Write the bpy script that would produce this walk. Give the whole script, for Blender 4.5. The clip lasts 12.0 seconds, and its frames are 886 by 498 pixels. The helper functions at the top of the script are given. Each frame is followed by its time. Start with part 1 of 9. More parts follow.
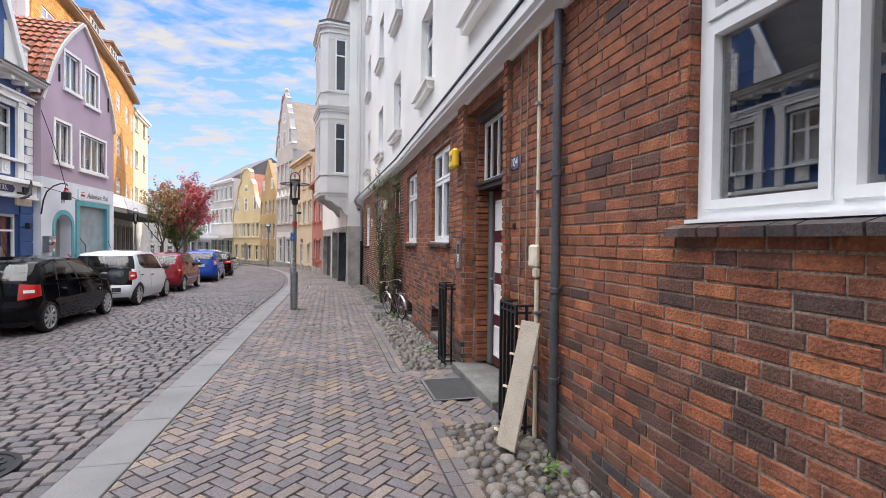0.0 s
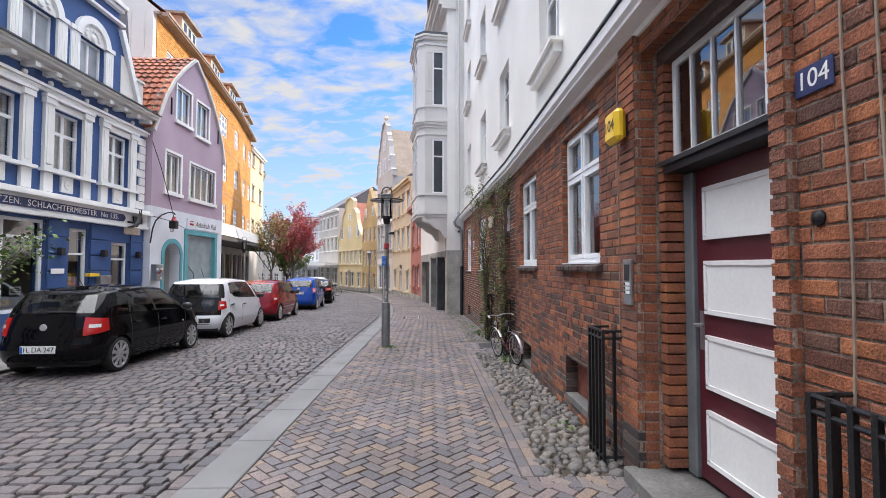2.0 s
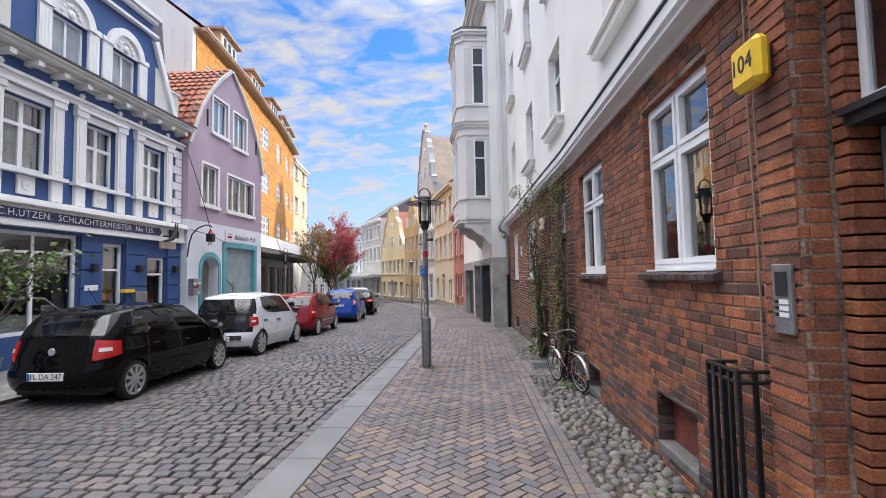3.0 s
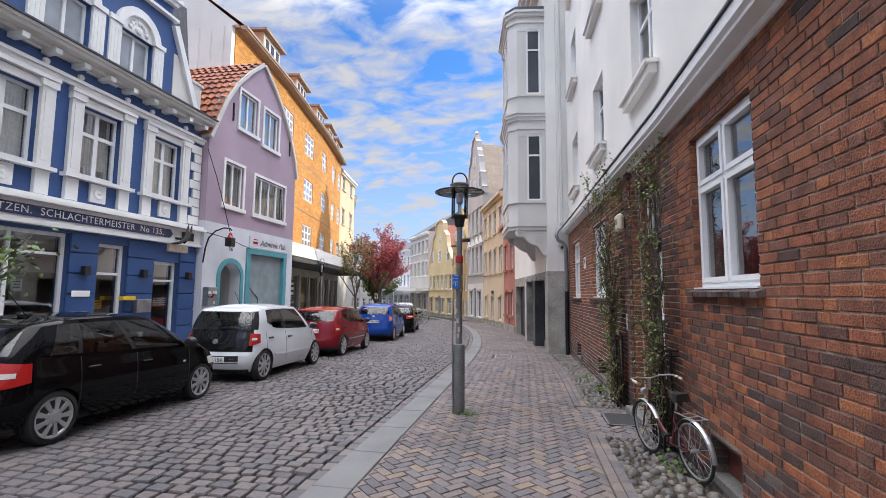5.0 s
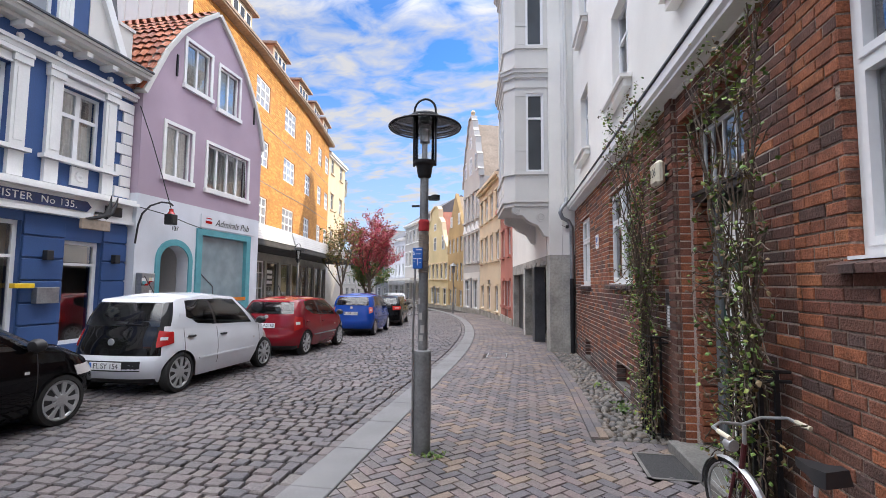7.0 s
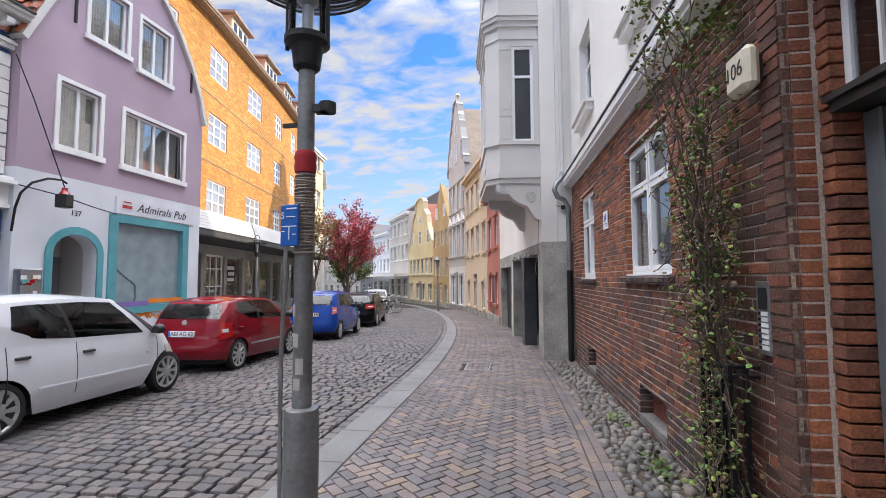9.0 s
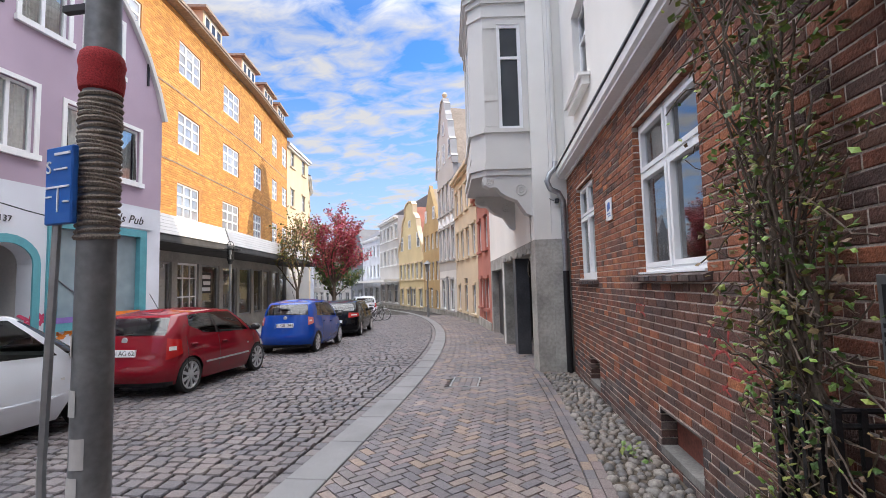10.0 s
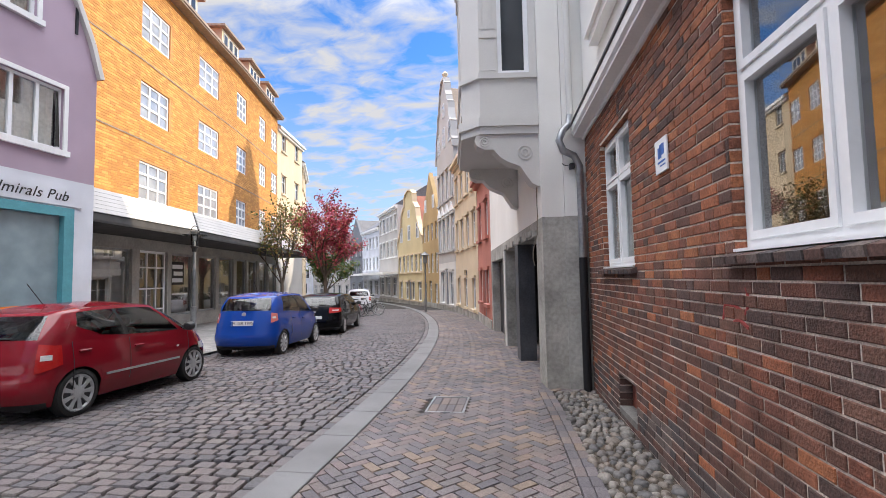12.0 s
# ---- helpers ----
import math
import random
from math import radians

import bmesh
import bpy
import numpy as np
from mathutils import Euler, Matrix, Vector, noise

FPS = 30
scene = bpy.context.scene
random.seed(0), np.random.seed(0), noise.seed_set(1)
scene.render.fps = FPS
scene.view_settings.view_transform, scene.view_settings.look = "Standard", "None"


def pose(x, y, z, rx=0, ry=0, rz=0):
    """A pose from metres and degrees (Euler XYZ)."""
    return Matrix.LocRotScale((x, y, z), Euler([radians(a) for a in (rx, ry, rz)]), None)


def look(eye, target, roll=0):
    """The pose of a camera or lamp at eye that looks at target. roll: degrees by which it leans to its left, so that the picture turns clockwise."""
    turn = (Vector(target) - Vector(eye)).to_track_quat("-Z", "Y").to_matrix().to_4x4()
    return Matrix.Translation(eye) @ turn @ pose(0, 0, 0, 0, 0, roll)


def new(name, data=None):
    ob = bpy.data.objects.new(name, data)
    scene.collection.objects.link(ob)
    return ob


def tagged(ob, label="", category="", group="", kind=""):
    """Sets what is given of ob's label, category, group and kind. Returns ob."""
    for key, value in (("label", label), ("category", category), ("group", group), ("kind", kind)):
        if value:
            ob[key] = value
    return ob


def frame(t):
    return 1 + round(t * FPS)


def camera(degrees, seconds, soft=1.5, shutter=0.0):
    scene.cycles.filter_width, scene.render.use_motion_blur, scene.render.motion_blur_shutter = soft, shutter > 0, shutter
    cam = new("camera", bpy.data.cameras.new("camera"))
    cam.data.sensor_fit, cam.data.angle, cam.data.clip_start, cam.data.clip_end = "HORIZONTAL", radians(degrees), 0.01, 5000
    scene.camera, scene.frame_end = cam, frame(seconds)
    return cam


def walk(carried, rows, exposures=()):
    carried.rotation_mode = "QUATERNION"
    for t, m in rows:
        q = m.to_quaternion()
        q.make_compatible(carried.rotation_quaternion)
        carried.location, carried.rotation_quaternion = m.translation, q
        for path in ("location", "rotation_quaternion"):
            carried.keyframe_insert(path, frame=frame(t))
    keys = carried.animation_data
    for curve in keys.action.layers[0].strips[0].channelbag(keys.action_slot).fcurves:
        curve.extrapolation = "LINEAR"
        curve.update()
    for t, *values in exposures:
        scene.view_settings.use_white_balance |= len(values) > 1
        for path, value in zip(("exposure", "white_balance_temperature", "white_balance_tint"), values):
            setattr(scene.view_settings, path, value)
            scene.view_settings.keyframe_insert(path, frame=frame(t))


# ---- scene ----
cam = camera(87.8, 12.0, soft=0.6)
METRES, EYE, TILT, LEAN, TURN = 13.8, 1.617, 0.0, 0.0, -13.7
ROWS = [
    (0.0, 0.0, 0.0, 0.0, 0.01, -0.93, -0.69),
    (0.5, -0.0088, 0.0359, -0.0, 5.14, 0.83, -0.93),
    (1.0, -0.0137, 0.0785, 0.0017, 9.25, 2.12, -0.91),
    (1.5, -0.0246, 0.1179, -0.0009, 10.17, 3.17, -1.73),
    (2.0, -0.034, 0.1614, -0.0036, 12.17, 2.23, -0.05),
    (2.5, -0.042, 0.2031, -0.0027, 14.44, 2.91, 0.51),
    (3.0, -0.0551, 0.2428, -0.0011, 17.59, 3.28, 1.06),
    (3.5, -0.0646, 0.2861, -0.0012, 20.53, 5.46, 1.06),
    (5.5, -0.1042, 0.4498, -0.0086, 24.42, 5.35, -0.29),
    (6.0, -0.1143, 0.4908, -0.0102, 24.77, 4.46, 0.33),
    (6.5, -0.1268, 0.5295, -0.0107, 24.42, 4.02, -0.09),
    (7.0, -0.132, 0.5734, -0.0124, 23.88, 4.27, -0.43),
    (9.0, -0.1684, 0.7406, -0.0141, 22.71, 3.72, 0.24),
    (9.5, -0.1732, 0.783, -0.0149, 22.51, 4.23, 1.17),
    (10.0, -0.1838, 0.8203, -0.0152, 21.9, 4.31, 1.48),
    (10.5, -0.1922, 0.8611, -0.0172, 22.0, 4.71, 2.2),
    (11.0, -0.1992, 0.8993, -0.0175, 21.92, 5.34, 1.89),
    (11.5, -0.2094, 0.9349, -0.0181, 22.04, 4.31, 1.16),
    (12.0, -0.2153, 0.9743, -0.0202, 22.51, 3.54, 1.11),
]
walk(cam, [(t, pose(0, 0, EYE, TILT, LEAN, TURN) @ pose(METRES * x, METRES * y, METRES * z, 90 + pitch, roll, yaw)) for t, x, y, z, yaw, pitch, roll in ROWS],
     [(0.0, 0.22, 6500, 11.0), (1.0, 0.20, 6450, 11.0), (3.0, 0.10, 6300, 11.0), (5.5, -0.03, 6300, 11.0), (7.0, 0.12, 6300, 11.0), (9.0, 0.14, 6300, 11.0), (12.0, 0.12, 6350, 11.0)])

# ---- daylight ----
SUN_ELEV, SUN_AZ = radians(24.5), radians(62.0)  # azimuth from +y towards +x
sun = new("sun", bpy.data.lights.new("sun", "SUN"))
sun.data.energy, sun.data.angle, sun.data.color = 4.2, radians(0.6), (1.0, 0.84, 0.62)
sun.matrix_world = look((math.sin(SUN_AZ) * math.cos(SUN_ELEV) * 60, math.cos(SUN_AZ) * math.cos(SUN_ELEV) * 60, math.sin(SUN_ELEV) * 60), (0, 0, 0))
CLOUD, BLUE, ZENITH = 0.70, 0.26, 8.0


def make_sky():
    world = bpy.data.worlds.new("sky")
    scene.world = world
    world.use_nodes = True
    nt = world.node_tree
    nt.nodes.clear()
    N = lambda kind, **kw: _node(nt, kind, **kw)
    tc = N("ShaderNodeTexCoord")
    sky = N("ShaderNodeTexSky")
    sky.sky_type, sky.sun_disc = "NISHITA", False
    sky.sun_elevation, sky.sun_rotation = SUN_ELEV, SUN_AZ
    sky.air_density, sky.dust_density, sky.ozone_density = 1.0, 0.6, 2.5
    sep = N("ShaderNodeSeparateXYZ")
    nt.links.new(tc.outputs["Generated"], sep.inputs[0])
    up = N("ShaderNodeMath", operation="MAXIMUM")
    nt.links.new(sep.outputs[2], up.inputs[0])
    up.inputs[1].default_value = 0.0
    lift = N("ShaderNodeMath", operation="ADD")
    nt.links.new(up.outputs[0], lift.inputs[0])
    lift.inputs[1].default_value = 0.16
    flat = N("ShaderNodeVectorMath", operation="DIVIDE")
    comb = N("ShaderNodeCombineXYZ")
    for i in range(3):
        nt.links.new(lift.outputs[0], comb.inputs[i])
    nt.links.new(tc.outputs["Generated"], flat.inputs[0])
    nt.links.new(comb.outputs[0], flat.inputs[1])
    rot = N("ShaderNodeMapping")
    rot.inputs["Rotation"].default_value = (0, 0, radians(28))
    rot.inputs["Scale"].default_value = (1.5, 2.3, 0.0)
    nt.links.new(flat.outputs[0], rot.inputs["Vector"])
    big = N("ShaderNodeTexNoise")
    big.inputs["Scale"].default_value, big.inputs["Detail"].default_value = 2.0, 8.0
    big.inputs["Roughness"].default_value, big.inputs["Distortion"].default_value = 0.52, 0.35
    nt.links.new(rot.outputs[0], big.inputs["Vector"])
    fine = N("ShaderNodeTexNoise")
    fine.inputs["Scale"].default_value, fine.inputs["Detail"].default_value = 4.6, 6.0
    fine.inputs["Roughness"].default_value, fine.inputs["Distortion"].default_value = 0.55, 0.5
    nt.links.new(rot.outputs[0], fine.inputs["Vector"])
    both = N("ShaderNodeMix")
    both.data_type = "FLOAT"
    both.inputs[0].default_value = 0.52
    nt.links.new(big.outputs["Fac"], both.inputs[2])
    nt.links.new(fine.outputs["Fac"], both.inputs[3])
    ramp = N("ShaderNodeValToRGB")
    ramp.color_ramp.elements[0].position, ramp.color_ramp.elements[1].position = 0.41, 0.60
    nt.links.new(both.outputs[0], ramp.inputs[0])
    haze = N("ShaderNodeMapRange")
    haze.inputs["From Min"].default_value, haze.inputs["From Max"].default_value = 0.0, 0.42
    haze.inputs["To Min"].default_value, haze.inputs["To Max"].default_value = 0.78, 0.0
    nt.links.new(sep.outputs[2], haze.inputs["Value"])
    mask = N("ShaderNodeMath", operation="MAXIMUM")
    nt.links.new(ramp.outputs[0], mask.inputs[0])
    nt.links.new(haze.outputs[0], mask.inputs[1])
    over = N("ShaderNodeMapRange")
    over.interpolation_type = "SMOOTHSTEP"
    over.inputs["From Min"].default_value, over.inputs["From Max"].default_value = 0.5, 0.85
    over.inputs["To Min"].default_value, over.inputs["To Max"].default_value = 0.0, 0.92
    nt.links.new(sep.outputs[2], over.inputs["Value"])
    mask2 = N("ShaderNodeMath", operation="MAXIMUM")
    nt.links.new(mask.outputs[0], mask2.inputs[0])
    nt.links.new(over.outputs[0], mask2.inputs[1])
    blue = N("ShaderNodeBackground")
    blue.inputs["Strength"].default_value = 0.15
    deep = N("ShaderNodeVectorMath", operation="MULTIPLY")
    nt.links.new(sky.outputs[0], deep.inputs[0])
    deep.inputs[1].default_value = (0.42, 0.74, 1.1)
    nt.links.new(deep.outputs[0], blue.inputs["Color"])
    # the clouded sky brightens towards the zenith and towards the sun
    high = N("ShaderNodeMapRange")
    high.interpolation_type = "SMOOTHSTEP"
    high.inputs["From Min"].default_value, high.inputs["From Max"].default_value = 0.48, 0.82
    high.inputs["To Min"].default_value, high.inputs["To Max"].default_value = 1.0, ZENITH
    nt.links.new(sep.outputs[2], high.inputs["Value"])
    cloud = N("ShaderNodeBackground")
    cloud.inputs["Color"].default_value = (0.97, 0.965, 0.98, 1)
    cloud.inputs["Strength"].default_value = 1.05
    glow = N("ShaderNodeMath", operation="MULTIPLY")
    nt.links.new(high.outputs[0], glow.inputs[0])
    glow.inputs[1].default_value = CLOUD
    nt.links.new(glow.outputs[0], cloud.inputs["Strength"])
    glow2 = N("ShaderNodeMath", operation="MULTIPLY")
    glow2.inputs[0].default_value = 1.0
    glow2.inputs[1].default_value = BLUE
    nt.links.new(glow2.outputs[0], blue.inputs["Strength"])
    mix = N("ShaderNodeMixShader")
    nt.links.new(mask2.outputs[0], mix.inputs[0])
    nt.links.new(blue.outputs[0], mix.inputs[1])
    nt.links.new(cloud.outputs[0], mix.inputs[2])
    out = N("ShaderNodeOutputWorld")
    nt.links.new(mix.outputs[0], out.inputs["Surface"])


def _node(nt, kind, **kw):
    n = nt.nodes.new(kind)
    if "operation" in kw:
        n.operation = kw["operation"]
    return n


make_sky()

# ---- materials ----
def rgba(c):
    return (c[0], c[1], c[2], 1.0)


def mat(name, color, rough=0.7, metal=0.0, grain=60.0, amount=0.12, stain=1.2, stain_amount=0.15, bump=0.15, coat=0.0, palette=None, bump_scale=None, spec=None):
    """A surface with fine grain and large stains; palette: colours picked at random piece by piece."""
    m = bpy.data.materials.new(name)
    m.use_nodes = True
    nt = m.node_tree
    b = nt.nodes["Principled BSDF"]
    b.inputs["Roughness"].default_value, b.inputs["Metallic"].default_value = rough, metal
    b.inputs["Coat Weight"].default_value = coat
    b.inputs["Coat Roughness"].default_value = 0.04
    if spec is not None:
        b.inputs["Specular IOR Level"].default_value = spec
    link = nt.links.new
    geo = _node(nt, "ShaderNodeNewGeometry")
    if palette:
        info = _node(nt, "ShaderNodeObjectInfo")
        add = _node(nt, "ShaderNodeMath", operation="ADD")
        link(info.outputs["Random"], add.inputs[0])
        link(geo.outputs["Random Per Island"], add.inputs[1])
        fr = _node(nt, "ShaderNodeMath", operation="FRACT")
        link(add.outputs[0], fr.inputs[0])
        ramp = _node(nt, "ShaderNodeValToRGB")
        ramp.color_ramp.interpolation = "CONSTANT"
        els = ramp.color_ramp.elements
        while len(els) < len(palette):
            els.new(0.5)
        for i, c in enumerate(palette):
            els[i].position = i / len(palette)
            els[i].color = rgba(c)
        link(fr.outputs[0], ramp.inputs[0])
        src = ramp.outputs[0]
    else:
        rgb = _node(nt, "ShaderNodeRGB")
        rgb.outputs[0].default_value = rgba(color)
        src = rgb.outputs[0]
    for scale, amt, detail in ((grain, amount, 3.0), (stain, stain_amount, 5.0)):
        if amt <= 0:
            continue
        tex = _node(nt, "ShaderNodeTexNoise")
        tex.inputs["Scale"].default_value, tex.inputs["Detail"].default_value = scale, detail
        link(geo.outputs["Position"], tex.inputs["Vector"])
        rng = _node(nt, "ShaderNodeMapRange")
        rng.inputs["From Min"].default_value, rng.inputs["From Max"].default_value = 0.3, 0.7
        rng.inputs["To Min"].default_value, rng.inputs["To Max"].default_value = 1 - amt, 1 + amt
        link(tex.outputs["Fac"], rng.inputs["Value"])
        mul = _node(nt, "ShaderNodeVectorMath", operation="MULTIPLY")
        link(src, mul.inputs[0])
        link(rng.outputs[0], mul.inputs[1])
        src = mul.outputs[0]
    link(src, b.inputs["Base Color"])
    if bump > 0:
        tex = _node(nt, "ShaderNodeTexNoise")
        tex.inputs["Scale"].default_value, tex.inputs["Detail"].default_value = bump_scale or grain, 4.0
        link(geo.outputs["Position"], tex.inputs["Vector"])
        bm_ = _node(nt, "ShaderNodeBump")
        bm_.inputs["Strength"].default_value, bm_.inputs["Distance"].default_value = bump, 0.01
        link(tex.outputs["Fac"], bm_.inputs["Height"])
        link(bm_.outputs[0], b.inputs["Normal"])
    return m


def glass_mat(name, tint=(0.75, 0.8, 0.8), ior=3.6):
    m = bpy.data.materials.new(name)
    m.use_nodes = True
    nt = m.node_tree
    nt.nodes.clear()
    fres = _node(nt, "ShaderNodeFresnel")
    fres.inputs["IOR"].default_value = ior
    tr = _node(nt, "ShaderNodeBsdfTransparent")
    tr.inputs[0].default_value = rgba(tint)
    gl = _node(nt, "ShaderNodeBsdfGlossy")
    gl.inputs["Roughness"].default_value = 0.015
    mix = _node(nt, "ShaderNodeMixShader")
    out = _node(nt, "ShaderNodeOutputMaterial")
    nt.links.new(fres.outputs[0], mix.inputs[0])
    nt.links.new(tr.outputs[0], mix.inputs[1])
    nt.links.new(gl.outputs[0], mix.inputs[2])
    nt.links.new(mix.outputs[0], out.inputs[0])
    return m


M_ASPHALT = mat("sand_joint", (0.036, 0.032, 0.028), 0.95, grain=90, amount=0.3)
M_SETT = mat("granite_sett", None, 0.58, grain=70, amount=0.30, stain=0.5, stain_amount=0.18, bump=0.5, bump_scale=45,
             palette=[(0.109, 0.099, 0.103), (0.130, 0.114, 0.116), (0.098, 0.090, 0.096), (0.144, 0.127, 0.122), (0.119, 0.103, 0.103), (0.136, 0.114, 0.113), (0.089, 0.084, 0.091)])
M_PAVER = mat("clay_paver", None, 0.75, grain=80, amount=0.30, stain=0.9, stain_amount=0.20, bump=0.6,
              palette=[(0.151, 0.134, 0.134), (0.178, 0.151, 0.142), (0.119, 0.108, 0.115), (0.207, 0.167, 0.147), (0.139, 0.126, 0.134), (0.223, 0.171, 0.134), (0.159, 0.140, 0.142), (0.191, 0.151, 0.147), (0.127, 0.116, 0.126), (0.163, 0.134, 0.129)])
M_PEBBLE = mat("river_cobble", None, 0.6, grain=50, amount=0.25, bump=0.35,
               palette=[(0.170, 0.157, 0.140), (0.119, 0.110, 0.104), (0.204, 0.184, 0.162), (0.145, 0.129, 0.117), (0.102, 0.097, 0.095), (0.178, 0.150, 0.126)])
M_KERB = mat("granite_kerb", (0.175, 0.173, 0.176), 0.7, grain=140, amount=0.22, stain=1.5, bump=0.25)
M_LPAVE = mat("grey_paver", None, 0.8, grain=60, amount=0.18, palette=[(0.24, 0.23, 0.22), (0.28, 0.265, 0.25), (0.21, 0.20, 0.195)])
M_BRICK = mat("red_brick", None, 0.85, grain=55, amount=0.30, stain=7.0, stain_amount=0.36, bump=0.9, bump_scale=70,
              palette=[(0.269, 0.093, 0.047), (0.235, 0.084, 0.045), (0.302, 0.103, 0.047), (0.203, 0.077, 0.045), (0.250, 0.091, 0.048), (0.283, 0.096, 0.044), (0.179, 0.074, 0.048), (0.324, 0.119, 0.052), (0.253, 0.093, 0.051)])
M_BRICKBROWN = mat("weathered_brown_brick", None, 0.85, grain=55, amount=0.30, stain=6.0, stain_amount=0.36, bump=0.9, bump_scale=70,
                   palette=[(0.128, 0.058, 0.040), (0.110, 0.051, 0.038), (0.152, 0.059, 0.040), (0.091, 0.048, 0.038), (0.134, 0.066, 0.046), (0.183, 0.064, 0.038), (0.083, 0.049, 0.042)])
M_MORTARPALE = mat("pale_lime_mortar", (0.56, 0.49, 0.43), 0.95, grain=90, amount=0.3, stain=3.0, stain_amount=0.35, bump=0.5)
# brown mortar, coloured darker for the shadow in the recessed joints
M_MORTAR = mat("shaded_lime_mortar", (0.24, 0.19, 0.155), 0.95, grain=60, amount=0.5, stain=3.5, stain_amount=0.6, bump=0.5)
M_SOOT = mat("dark_plinth_brick", None, 0.8, grain=60, amount=0.3, stain=2.0, stain_amount=0.3, bump=0.5,
             palette=[(0.075, 0.05, 0.045), (0.10, 0.055, 0.045), (0.06, 0.05, 0.05), (0.13, 0.10, 0.09)])
M_WHITE = mat("white_render", (0.82, 0.805, 0.76), 0.85, grain=120, amount=0.05, stain=0.5, stain_amount=0.09, bump=0.2)
M_BAYWHITE = mat("grey_white_paint", (0.65, 0.635, 0.605), 0.7, grain=60, amount=0.04, stain=0.8, stain_amount=0.07, bump=0.1)
M_TRIM = mat("white_paint", (0.80, 0.80, 0.79), 0.45, grain=30, amount=0.03, stain=1.5, stain_amount=0.05, bump=0.04)
M_PVC = mat("white_window_frame", (0.82, 0.83, 0.84), 0.3, grain=20, amount=0.02, stain=2, stain_amount=0.04, bump=0.0)
M_GLASS = glass_mat("window_glass")
M_CLEAR = glass_mat("clear_glass", (0.93, 0.95, 0.95), 1.35)
M_SMOKED = glass_mat("smoked_glass", (0.80, 0.81, 0.82), 1.5)
M_CARGLASS = glass_mat("car_glass", (0.48, 0.52, 0.52), 1.75)
M_FARGLASS = mat("far_window_glass", (0.05, 0.06, 0.07), 0.06, grain=0.8, amount=0.3, stain=0.3, stain_amount=0.3, bump=0.0)
# pale blue-grey base: net curtains plus a sky reflection painted into the colour
M_PALEGLASS = mat("curtain_and_sky_glass", (0.34, 0.37, 0.41), 0.07, grain=1.5, amount=0.25, stain=0.4, stain_amount=0.25, bump=0.0, coat=1.0)
M_SHOPGREY = mat("grey_shopfront", (0.36, 0.35, 0.32), 0.6, grain=12, amount=0.12, stain=1.0, stain_amount=0.2, bump=0.1)
# near black: dark fittings, and painted shade in rooms, doorways and canopy
M_DARK = mat("dark_trim_and_shade", (0.045, 0.042, 0.04), 0.9, grain=3, amount=0.3, bump=0.0)
M_ROOM = mat("room_plaster", (0.45, 0.42, 0.37), 0.9, grain=3, amount=0.1, bump=0.0)
M_CURTAIN = mat("net_curtain", (0.82, 0.81, 0.78), 0.9, grain=14, amount=0.12, stain=5, stain_amount=0.1, bump=0.2)
M_BLUE = mat("blue_house_paint", (0.035, 0.085, 0.235), 0.55, grain=40, amount=0.08, stain=0.9, stain_amount=0.14, bump=0.1)
M_LILAC = mat("lilac_render", (0.42, 0.325, 0.40), 0.85, grain=90, amount=0.06, stain=0.7, stain_amount=0.1, bump=0.2)
M_PALE = mat("pale_render", (0.66, 0.68, 0.73), 0.85, grain=90, amount=0.05, stain=0.9, stain_amount=0.12, bump=0.2)
M_TEAL = mat("teal_paint", (0.10, 0.33, 0.38), 0.5, grain=30, amount=0.06, stain=3, stain_amount=0.12, bump=0.05)
M_ORANGE = mat("orange_brick", None, 0.85, grain=30, amount=0.15, stain=0.6, stain_amount=0.1, bump=0.3,
               palette=[(0.608, 0.310, 0.081), (0.549, 0.265, 0.069), (0.666, 0.356, 0.103), (0.510, 0.241, 0.069)])
M_ORANGEWALL = mat("orange_mortar", (0.55, 0.27, 0.10), 0.9, grain=20, amount=0.2, bump=0.2)
M_TILE = mat("clay_roof_tile", None, 0.7, grain=30, amount=0.2, stain=1.0, stain_amount=0.25, bump=0.2,
             palette=[(0.328, 0.096, 0.043), (0.281, 0.080, 0.038), (0.367, 0.120, 0.055), (0.226, 0.068, 0.038)])
M_SLATE = mat("slate_roof", (0.12, 0.115, 0.12), 0.6, grain=12, amount=0.25, bump=0.3)
M_BROWNROOF = mat("brown_roof", (0.30, 0.24, 0.19), 0.85, grain=9, amount=0.22, bump=0.3)
M_METAL = mat("galvanised_steel", (0.36, 0.37, 0.38), 0.42, 0.8, grain=25, amount=0.12, stain=3, stain_amount=0.2, bump=0.05)
M_POLE = mat("grey_pole_paint", (0.20, 0.205, 0.21), 0.45, 0.35, grain=40, amount=0.15, stain=4, stain_amount=0.25, bump=0.1)
M_IRON = mat("black_iron", (0.018, 0.018, 0.02), 0.45, 0.3, grain=70, amount=0.25, bump=0.25)
M_LEAD = mat("dark_downpipe", (0.085, 0.09, 0.10), 0.5, 0.3, grain=30, amount=0.15, stain=2, stain_amount=0.3, bump=0.1)
M_RUBBER = mat("tyre_rubber", (0.018, 0.018, 0.018), 0.85, grain=60, amount=0.2, bump=0.2)
M_GREYPAINT = mat("grey_door_frame", (0.135, 0.15, 0.16), 0.5, grain=30, amount=0.08, stain=3, stain_amount=0.15, bump=0.05)
M_MAROON = mat("maroon_door_paint", (0.085, 0.012, 0.02), 0.4, grain=30, amount=0.1, stain=3, stain_amount=0.12, bump=0.05)
M_GREEN = mat("dark_green_door_paint", (0.015, 0.05, 0.035), 0.4, grain=30, amount=0.1, stain=3, stain_amount=0.12, bump=0.05)
M_CONC = mat("weathered_concrete", (0.33, 0.32, 0.29), 0.9, grain=18, amount=0.15, stain=1.6, stain_amount=0.35, bump=0.4)
